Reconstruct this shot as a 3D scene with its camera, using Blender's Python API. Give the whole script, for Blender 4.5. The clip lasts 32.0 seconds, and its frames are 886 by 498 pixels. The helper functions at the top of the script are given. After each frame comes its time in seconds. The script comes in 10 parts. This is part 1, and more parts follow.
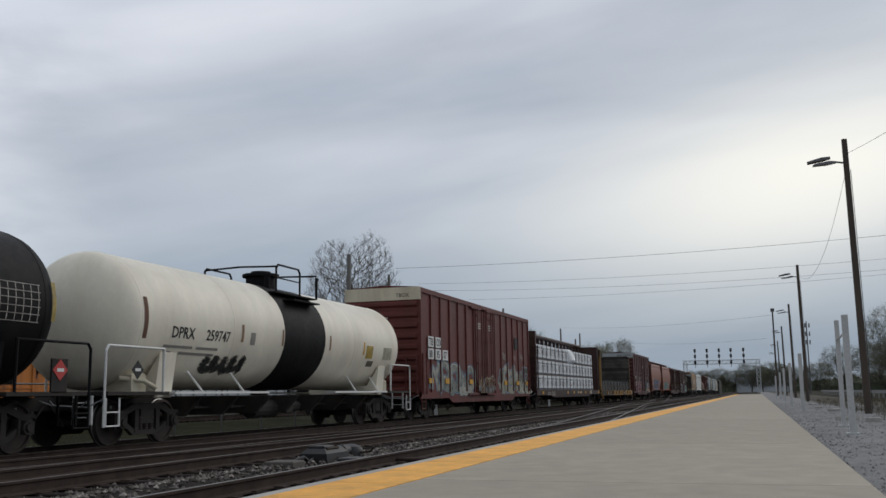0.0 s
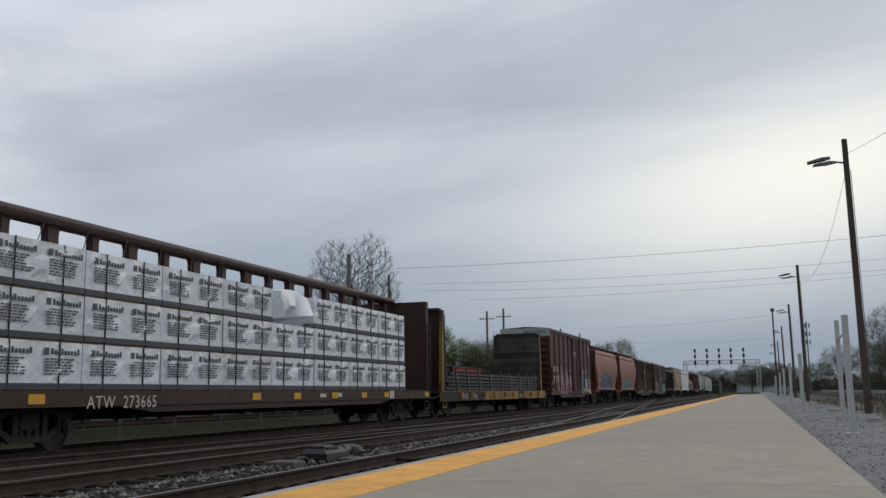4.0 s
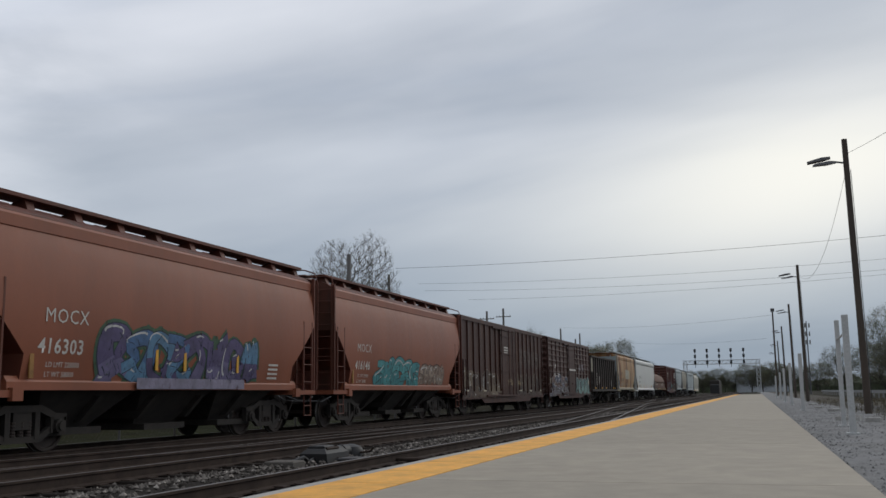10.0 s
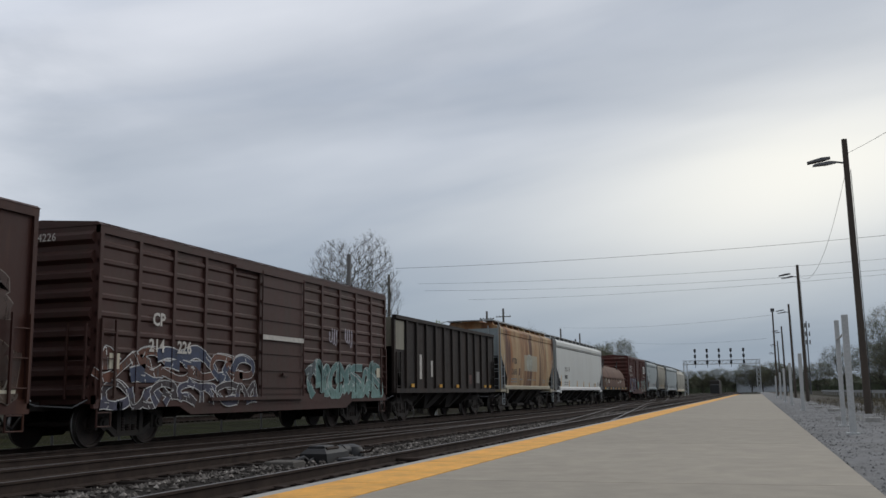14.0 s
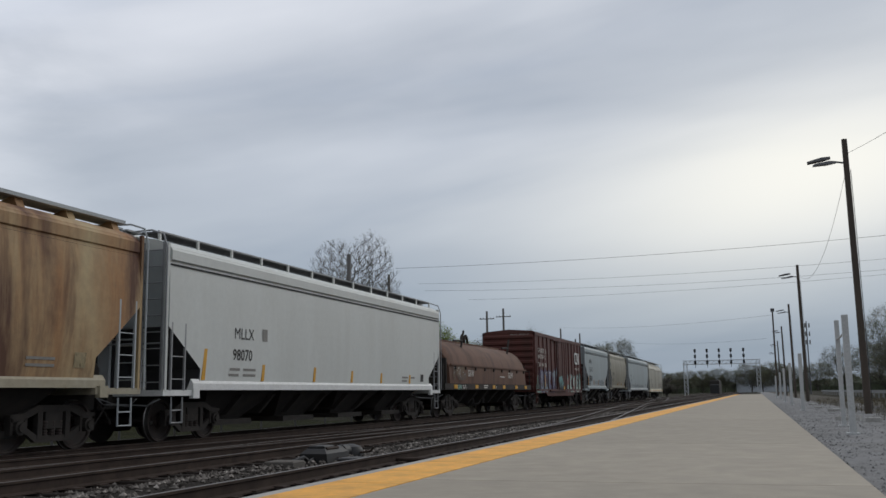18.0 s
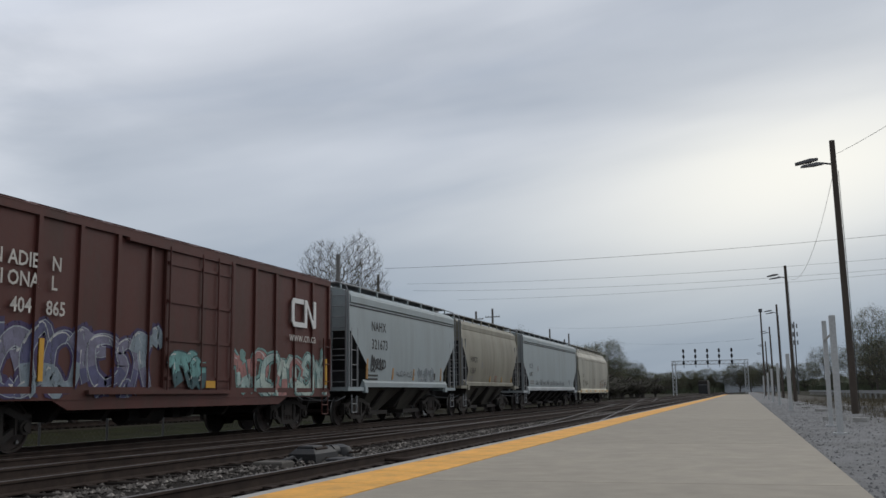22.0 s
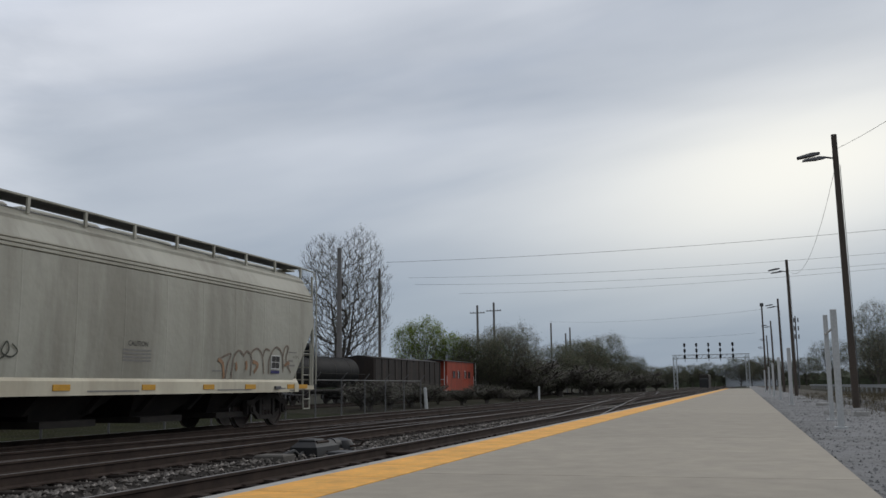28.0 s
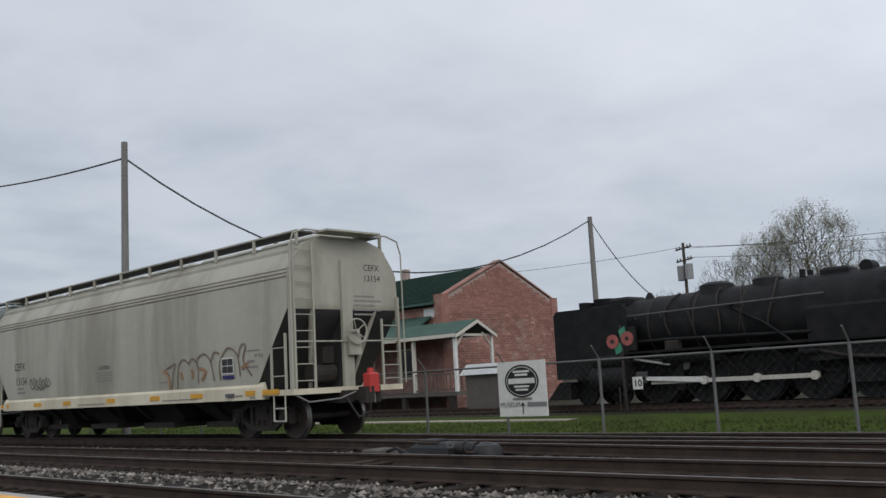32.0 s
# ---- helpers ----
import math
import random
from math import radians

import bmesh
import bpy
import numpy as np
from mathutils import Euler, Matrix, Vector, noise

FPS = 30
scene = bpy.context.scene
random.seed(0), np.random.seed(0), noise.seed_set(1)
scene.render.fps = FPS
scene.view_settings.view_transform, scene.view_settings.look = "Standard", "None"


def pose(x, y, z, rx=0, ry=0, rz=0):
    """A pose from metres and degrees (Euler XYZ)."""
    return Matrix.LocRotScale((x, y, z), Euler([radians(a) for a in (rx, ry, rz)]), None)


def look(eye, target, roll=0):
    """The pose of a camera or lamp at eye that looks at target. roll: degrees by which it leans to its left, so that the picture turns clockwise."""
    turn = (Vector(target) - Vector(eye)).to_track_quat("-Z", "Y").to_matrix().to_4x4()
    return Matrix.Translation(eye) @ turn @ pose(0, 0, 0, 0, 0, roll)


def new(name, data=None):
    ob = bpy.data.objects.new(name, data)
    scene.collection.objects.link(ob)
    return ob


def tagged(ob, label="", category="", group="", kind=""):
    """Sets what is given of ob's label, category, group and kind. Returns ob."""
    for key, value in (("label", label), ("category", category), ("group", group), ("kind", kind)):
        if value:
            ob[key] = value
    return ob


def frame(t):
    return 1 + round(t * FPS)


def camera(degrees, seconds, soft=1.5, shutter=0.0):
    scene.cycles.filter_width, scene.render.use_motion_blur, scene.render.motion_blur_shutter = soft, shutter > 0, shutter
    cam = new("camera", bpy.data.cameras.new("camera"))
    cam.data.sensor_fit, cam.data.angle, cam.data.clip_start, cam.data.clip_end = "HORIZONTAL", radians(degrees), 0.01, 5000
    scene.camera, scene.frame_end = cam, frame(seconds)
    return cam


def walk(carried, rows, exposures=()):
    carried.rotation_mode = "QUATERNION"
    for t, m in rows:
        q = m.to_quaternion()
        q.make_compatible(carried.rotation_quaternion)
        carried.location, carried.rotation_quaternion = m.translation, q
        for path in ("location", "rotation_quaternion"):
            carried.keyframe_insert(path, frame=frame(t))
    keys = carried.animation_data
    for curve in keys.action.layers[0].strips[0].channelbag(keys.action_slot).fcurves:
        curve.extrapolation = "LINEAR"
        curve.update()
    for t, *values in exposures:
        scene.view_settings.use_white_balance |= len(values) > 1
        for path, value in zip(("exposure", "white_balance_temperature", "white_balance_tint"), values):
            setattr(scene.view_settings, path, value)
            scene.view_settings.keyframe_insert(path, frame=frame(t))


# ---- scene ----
# Camera: stands on the platform, held low, and swings to follow the last wagon.
cam = camera(50.0, 32.0)
EYE = (0.0, 0.0, 0.93)


def cam_pose(yaw, pitch, roll, dx=0.0, dz=0.0):
    return pose(EYE[0] + dx, EYE[1], EYE[2] + dz, 90 + pitch, roll, yaw)


walk(cam, [
    (0.0, cam_pose(18.10, 8.70, 0.8)), (9.0, cam_pose(18.10, 8.70, 0.8)), (18.0, cam_pose(18.10, 8.70, 0.8)),
    (18.5, cam_pose(18.04, 8.70, 0.8)), (19.0, cam_pose(17.62, 8.53, 0.8)), (19.5, cam_pose(17.53, 8.15, 0.8)),
    (20.0, cam_pose(17.50, 8.58, 0.8)), (20.5, cam_pose(17.50, 8.61, 0.8)), (22.0, cam_pose(17.45, 8.70, 0.8)),
    (23.0, cam_pose(17.50, 8.68, 0.8)), (24.0, cam_pose(17.50, 8.60, 0.8)), (25.5, cam_pose(17.50, 8.63, 0.8)),
    (27.5, cam_pose(17.45, 8.38, 0.76)), (28.0, cam_pose(17.52, 8.33, 0.74)), (28.5, cam_pose(17.70, 8.40, 0.78)),
    (29.0, cam_pose(18.17, 8.40, 0.83)), (29.3, cam_pose(19.3, 8.3, 0.85)), (29.5, cam_pose(21.45, 8.08, 0.89)),
    (29.6, cam_pose(23.1, 7.98, 1.1)), (29.7, cam_pose(29.0, 7.5, 1.3, 0.01, 0.01)), (29.8, cam_pose(38.95, 6.85, 1.5, 0.02, 0.02)),
    (30.0, cam_pose(60.4, 5.58, 2.2, 0.03, 0.03)), (30.3, cam_pose(88.8, 5.4, 2.6, 0.05, 0.05)),
    (30.4, cam_pose(95.7, 5.2, 2.8, 0.05, 0.06)), (30.5, cam_pose(104.7, 5.5, 3.0, 0.06, 0.07)),
    (30.6, cam_pose(111.3, 6.12, 3.3, 0.07, 0.08)), (31.0, cam_pose(128.7, 6.8, 3.85, 0.09, 0.1)),
    (31.4, cam_pose(136.3, 7.0, 3.95, 0.09, 0.1)), (32.0, cam_pose(134.7, 8.0, 3.1, 0.09, 0.1))],
    exposures=[(0, 0.0), (29.4, 0.0), (29.8, -0.42), (30.1, -0.42), (30.6, 0.42), (31.0, 0.80), (31.4, 0.64), (32.0, 0.42)])

# Light: an overcast sky, brightest low ahead where the sun stands behind the cloud.
SUN_ELEVATION, SUN_AZIMUTH = 32.0, 30.0   # degrees; azimuth from +y towards +x
world = bpy.data.worlds.new("overcast")
scene.world = world
world.use_nodes = True


class Nodes:
    """Short hand for building a node tree."""

    def __init__(self, tree):
        self.tree = tree
        tree.nodes.clear()

    def add(self, kind, **sets):
        node = self.tree.nodes.new(kind)
        for key, value in sets.items():
            if key.startswith("_"):
                continue
            if key in ("operation", "blend_type", "data_type", "noise_dimensions", "feature", "sky_type", "sun_disc", "sun_elevation",
                       "sun_rotation", "interpolation_type", "air_density", "dust_density", "normalize", "wave_type", "bands_direction", "clamp"):
                set_prop(node, key, value)
            else:
                node.inputs[key].default_value = value
        return node

    def link(self, a, b):
        self.tree.links.new(a, b)


def set_prop(node, key, value):
    if key == "operation":
        node.operation = value
    elif key == "blend_type":
        node.blend_type = value
    elif key == "data_type":
        node.data_type = value
    elif key == "sky_type":
        node.sky_type = value
    elif key == "sun_disc":
        node.sun_disc = value
    elif key == "sun_elevation":
        node.sun_elevation = value
    elif key == "sun_rotation":
        node.sun_rotation = value
    elif key == "interpolation_type":
        node.interpolation_type = value
    elif key == "feature":
        node.feature = value


def ramp(n, fac, stops):
    node = n.add("ShaderNodeValToRGB")
    while len(node.color_ramp.elements) < len(stops):
        node.color_ramp.elements.new(0.5)
    for el, (at, col) in zip(node.color_ramp.elements, stops):
        el.position, el.color = at, (*col, 1)
    n.link(fac, node.inputs[0])
    return node.outputs[0]


def maths(n, op, a, b=None):
    node = n.add("ShaderNodeMath", operation=op)
    for i, v in ((0, a), (1, b)):
        if v is None:
            continue
        if isinstance(v, (int, float)):
            node.inputs[i].default_value = v
        else:
            n.link(v, node.inputs[i])
    return node.outputs[0]


def mix(n, fac, a, b, how="MIX"):
    node = n.add("ShaderNodeMixRGB", blend_type=how)
    for i, v in enumerate((fac, a, b)):
        if isinstance(v, (int, float)):
            node.inputs[i].default_value = v
        elif isinstance(v, tuple):
            node.inputs[i].default_value = (*v, 1)
        else:
            n.link(v, node.inputs[i])
    return node.outputs[0]


def build_sky():
    n = Nodes(world.node_tree)
    co = n.add("ShaderNodeTexCoord").outputs["Generated"]
    sky = n.add("ShaderNodeTexSky", sky_type="NISHITA", sun_disc=False, sun_elevation=radians(SUN_ELEVATION), sun_rotation=radians(SUN_AZIMUTH))
    xyz = n.add("ShaderNodeSeparateXYZ")
    n.link(co, xyz.inputs[0])
    up = maths(n, "MAXIMUM", xyz.outputs[2], 0.0)

    def span(value, lo, hi):
        r = n.add("ShaderNodeMapRange", interpolation_type="SMOOTHSTEP")
        r.inputs[1].default_value, r.inputs[2].default_value = lo, hi
        n.link(value, r.inputs[0])
        return r.outputs[0]
    # cloud sheet: the view direction meets a flat layer overhead
    flat = maths(n, "ADD", up, 0.16)
    plane = n.add("ShaderNodeCombineXYZ")
    n.link(maths(n, "DIVIDE", xyz.outputs[0], flat), plane.inputs[0])
    n.link(maths(n, "DIVIDE", xyz.outputs[1], flat), plane.inputs[1])
    turn = n.add("ShaderNodeMapping")
    n.link(plane.outputs[0], turn.inputs[0])
    turn.inputs["Rotation"].default_value = (0, 0, radians(CLOUD[0]))
    turn.inputs["Scale"].default_value = (0.30, 0.95, 1)
    turn.inputs["Location"].default_value = (CLOUD[1], CLOUD[2], 0)
    big = n.add("ShaderNodeTexNoise", Scale=0.8, Detail=4.0, Roughness=0.45, Distortion=0.3)
    n.link(turn.outputs[0], big.inputs["Vector"])
    # lumpier cloud to the west
    lump = n.add("ShaderNodeTexNoise", Scale=2.4, Detail=6.0, Roughness=0.55, Distortion=0.25)
    n.link(plane.outputs[0], lump.inputs["Vector"])
    west = maths(n, "MULTIPLY", span(xyz.outputs[0], -0.5, -0.85), span(xyz.outputs[1], -0.45, 0.1))
    cloud = maths(n, "ADD", big.outputs[0], maths(n, "MULTIPLY", maths(n, "SUBTRACT", lump.outputs[0], 0.5), maths(n, "ADD", maths(n, "MULTIPLY", west, 0.75), 0.08)))
    tone = ramp(n, cloud, [(0.30, (0.48, 0.52, 0.59)), (0.45, (0.72, 0.75, 0.82)), (0.58, (0.85, 0.875, 0.94)), (0.72, (0.94, 0.96, 1.0))])
    # duller and bluer low down
    tone = mix(n, maths(n, "MULTIPLY", span(up, 0.36, 0.06), 0.90), tone, (0.275, 0.340, 0.418))
    # a darker roll of cloud that climbs to the right
    across = n.add("ShaderNodeMapping")
    n.link(co, across.inputs[0])
    across.inputs["Rotation"].default_value = (0, 0, radians(-2))
    sep = n.add("ShaderNodeSeparateXYZ")
    n.link(across.outputs[0], sep.inputs[0])
    climb = maths(n, "ADD", maths(n, "MULTIPLY", maths(n, "MAXIMUM", maths(n, "ADD", sep.outputs[0], 0.28), 0.0), 0.36), 0.205)
    off = maths(n, "ADD", maths(n, "SUBTRACT", up, climb), maths(n, "MULTIPLY", maths(n, "SUBTRACT", big.outputs[0], 0.5), 0.10))
    roll = maths(n, "MULTIPLY", span(maths(n, "ABSOLUTE", off), 0.13, 0.0), maths(n, "MULTIPLY", span(xyz.outputs[1], 0.2, 0.6), 0.30))
    tone = mix(n, roll, tone, (0.36, 0.41, 0.48))
    # thinner cloud in the south-west
    south = ramp(n, maths(n, "ADD", big.outputs[0], maths(n, "MULTIPLY", maths(n, "SUBTRACT", lump.outputs[0], 0.5), 0.5)), [(0.34, (0.32, 0.36, 0.413)), (0.48, (0.395, 0.433, 0.485)), (0.66, (0.47, 0.50, 0.548))])
    tone = mix(n, maths(n, "MULTIPLY", span(xyz.outputs[1], 0.1, -0.6), 0.85), tone, south)
    # a heavy bank of lumpy cloud due west
    bank = maths(n, "MULTIPLY", span(maths(n, "ABSOLUTE", maths(n, "SUBTRACT", xyz.outputs[1], 0.16)), 0.32, 0.06), span(xyz.outputs[0], -0.3, -0.8))
    bank = maths(n, "MULTIPLY", bank, ramp(n, lump.outputs[0], [(0.40, (1, 1, 1)), (0.60, (0.35, 0.35, 0.35))]))
    tone = mix(n, bank, tone, (0.22, 0.255, 0.31))
    # long thin layers in the lower sky
    lay = n.add("ShaderNodeCombineXYZ")
    n.link(maths(n, "MULTIPLY", xyz.outputs[0], 1.5), lay.inputs[0])
    n.link(maths(n, "SUBTRACT", maths(n, "MULTIPLY", up, 9.0), maths(n, "MULTIPLY", xyz.outputs[0], 1.6)), lay.inputs[1])
    layers = n.add("ShaderNodeTexNoise", Scale=1.0, Detail=4.0, Roughness=0.5, Distortion=0.25)
    n.link(lay.outputs[0], layers.inputs["Vector"])
    shade = ramp(n, layers.outputs[0], [(0.34, (0.76, 0.81, 0.87)), (0.50, (0.98, 0.99, 1.0)), (0.66, (1.16, 1.15, 1.13))])
    tone = mix(n, maths(n, "MULTIPLY", span(xyz.outputs[1], 0.35, 0.75), 0.8), tone, mix(n, 1.0, tone, shade, "MULTIPLY"))
    # thinner, paler cloud in the north-west
    pale = maths(n, "ADD", maths(n, "MULTIPLY", xyz.outputs[0], -0.84), maths(n, "MULTIPLY", xyz.outputs[1], 0.54))
    tone = mix(n, maths(n, "MULTIPLY", maths(n, "MULTIPLY", span(pale, 0.915, 0.985), span(up, 0.04, 0.24)), maths(n, "ADD", lump.outputs[0], 0.15)), tone, (0.95, 0.98, 1.04))
    # the sun's place behind the cloud: a long pale streak
    e, a = radians(12.6), radians(4.5)
    sx, sy = math.sin(a), math.cos(a)
    right = maths(n, "ADD", maths(n, "MULTIPLY", xyz.outputs[0], sy), maths(n, "MULTIPLY", xyz.outputs[1], -sx))
    rise = maths(n, "SUBTRACT", xyz.outputs[2], math.sin(e))
    # the streak sinks towards the left
    rise = maths(n, "SUBTRACT", rise, maths(n, "MULTIPLY", right, 0.16))
    d2 = maths(n, "ADD", maths(n, "POWER", maths(n, "DIVIDE", right, 0.22), 2.0), maths(n, "POWER", maths(n, "DIVIDE", rise, 0.085), 2.0))
    ahead = span(xyz.outputs[1], 0.0, 0.4)
    near = maths(n, "MULTIPLY", maths(n, "EXPONENT", maths(n, "MULTIPLY", d2, -0.8)), ahead)
    thin = maths(n, "MULTIPLY", near, ramp(n, big.outputs[0], [(0.30, (0.55, 0.55, 0.55)), (0.52, (1, 1, 1))]))
    lit = mix(n, thin, tone, (0.96, 0.95, 0.885))
    # below the horizon: dull ground light
    lit = mix(n, span(xyz.outputs[2], -0.01, -0.05), lit, (0.12, 0.12, 0.12))
    blue = mix(n, 1.0, sky.outputs[0], (0.08, 0.08, 0.08), "MULTIPLY")
    bg = n.add("ShaderNodeBackground", Strength=1.0)
    n.link(mix(n, 0.03, lit, blue), bg.inputs[0])
    out = n.add("ShaderNodeOutputWorld")
    n.link(bg.outputs[0], out.inputs[0])


CLOUD = (-24, 0.62, 0.35)   # lie and shift of the cloud bands
build_sky()
sun = new("sun", bpy.data.lights.new("sun", "SUN"))
sun.data.energy, sun.data.angle, sun.data.color = 0.6, radians(40), (1.0, 0.95, 0.86)
sun.matrix_world = look((0, 0, 50), (-50 * math.sin(radians(SUN_AZIMUTH)), -50 * math.cos(radians(SUN_AZIMUTH)), 50 - 50 * math.tan(radians(SUN_ELEVATION))))


# ---- materials ----
def material(name, col, col2=None, rough=0.7, metal=0.0, scale=4.0, amount=0.5, streak=False, bump=0.0, bump_scale=40.0, spec=0.4, dirt=None, dirt_amount=0.0, dirt_low=None, random_tint=0.0, coords="Object", island=0.0, grain=0.35, worn=False, leafy=0.0):
    """Painted, rusted or mineral surface: two tones at a large scale, grain at a small one, and dirt streaks."""
    m = bpy.data.materials.new(name)
    m.use_nodes = True
    n = Nodes(m.node_tree)
    co = n.add("ShaderNodeTexCoord").outputs[coords]
    mp = n.add("ShaderNodeMapping")
    n.link(co, mp.inputs[0])
    mp.inputs["Scale"].default_value = (1, 1, 0.18) if streak else (1, 1, 1)
    large = n.add("ShaderNodeTexNoise", Scale=scale, Detail=5.0, Roughness=0.6)
    n.link(mp.outputs[0], large.inputs["Vector"])
    fine = n.add("ShaderNodeTexNoise", Scale=scale * 9, Detail=4.0, Roughness=0.65)
    n.link(co, fine.inputs["Vector"])
    c2 = col2 or tuple(c * 0.7 for c in col)
    fac = ramp(n, large.outputs[0], [(0.38, (0, 0, 0)), (0.66, (1, 1, 1))])
    base = mix(n, maths(n, "MULTIPLY", fac, amount), col, c2)
    base = mix(n, grain, base, ramp(n, fine.outputs[0], [(0.3, (0.55, 0.55, 0.55)), (0.7, (1.25, 1.25, 1.25))]), "MULTIPLY")
    if dirt:
        d = n.add("ShaderNodeTexNoise", Scale=scale * 1.9, Detail=6.0, Roughness=0.62, Distortion=0.3)
        n.link(mp.outputs[0], d.inputs["Vector"])
        df = ramp(n, d.outputs[0], [(0.48, (0, 0, 0)), (0.64, (1, 1, 1))])
        base = mix(n, maths(n, "MULTIPLY", df, dirt_amount), base, dirt)
    if random_tint:
        info = n.add("ShaderNodeObjectInfo")
        tint = ramp(n, info.outputs["Random"], [(0, (1 - random_tint,) * 3), (1, (1 + random_tint,) * 3)])
        base = mix(n, 1.0, base, tint, "MULTIPLY")
    if island:
        geo = n.add("ShaderNodeNewGeometry")
        tint = ramp(n, geo.outputs["Random Per Island"], [(0, (1 - island,) * 3), (0.8, (1, 1, 1)), (1, (1 + island * 1.6,) * 3)])
        base = mix(n, 1.0, base, tint, "MULTIPLY")
    bsdf = n.add("ShaderNodeBsdfPrincipled", Metallic=metal)
    bsdf.inputs["Specular IOR Level"].default_value = spec
    n.link(base, bsdf.inputs["Base Color"])
    r = n.add("ShaderNodeMapRange")
    r.inputs[3].default_value, r.inputs[4].default_value = max(rough - 0.12, 0.05), min(rough + 0.15, 1)
    n.link(fine.outputs[0], r.inputs[0])
    n.link(r.outputs[0], bsdf.inputs["Roughness"])
    if worn:
        thin = n.add("ShaderNodeTexNoise", Scale=9.0, Detail=5.0, Roughness=0.7)
        run = n.add("ShaderNodeMapping")
        n.link(co, run.inputs[0])
        run.inputs["Scale"].default_value = (1, 1, 0.3)
        n.link(run.outputs[0], thin.inputs["Vector"])
        n.link(ramp(n, thin.outputs[0], [(0.34, (0.45, 0.45, 0.45)), (0.43, (1, 1, 1))]), bsdf.inputs["Alpha"])
    if bump:
        bn = n.add("ShaderNodeTexNoise", Scale=bump_scale, Detail=4.0, Roughness=0.6)
        n.link(co, bn.inputs["Vector"])
        b = n.add("ShaderNodeBump", Strength=1.0, Distance=bump)
        n.link(bn.outputs[0], b.inputs["Height"])
        n.link(b.outputs[0], bsdf.inputs["Normal"])
    out = n.add("ShaderNodeOutputMaterial")
    if leafy:
        back = n.add("ShaderNodeBsdfTranslucent")
        n.link(base, back.inputs[0])
        both = n.add("ShaderNodeMixShader")
        both.inputs[0].default_value = leafy
        n.link(bsdf.outputs[0], both.inputs[1])
        n.link(back.outputs[0], both.inputs[2])
        n.link(both.outputs[0], out.inputs[0])
    else:
        n.link(bsdf.outputs[0], out.inputs[0])
    return m


def car_paint(name, col, dirt=(0.05, 0.035, 0.025), amount=0.35, rough=0.55, col2=None, spec=0.3):
    return material(name, col, col2 or tuple(c * 0.72 for c in col), rough=rough, scale=0.8, amount=0.6, streak=True, dirt=dirt, dirt_amount=amount, bump=0.004, bump_scale=2.2, grain=0.10, spec=spec)


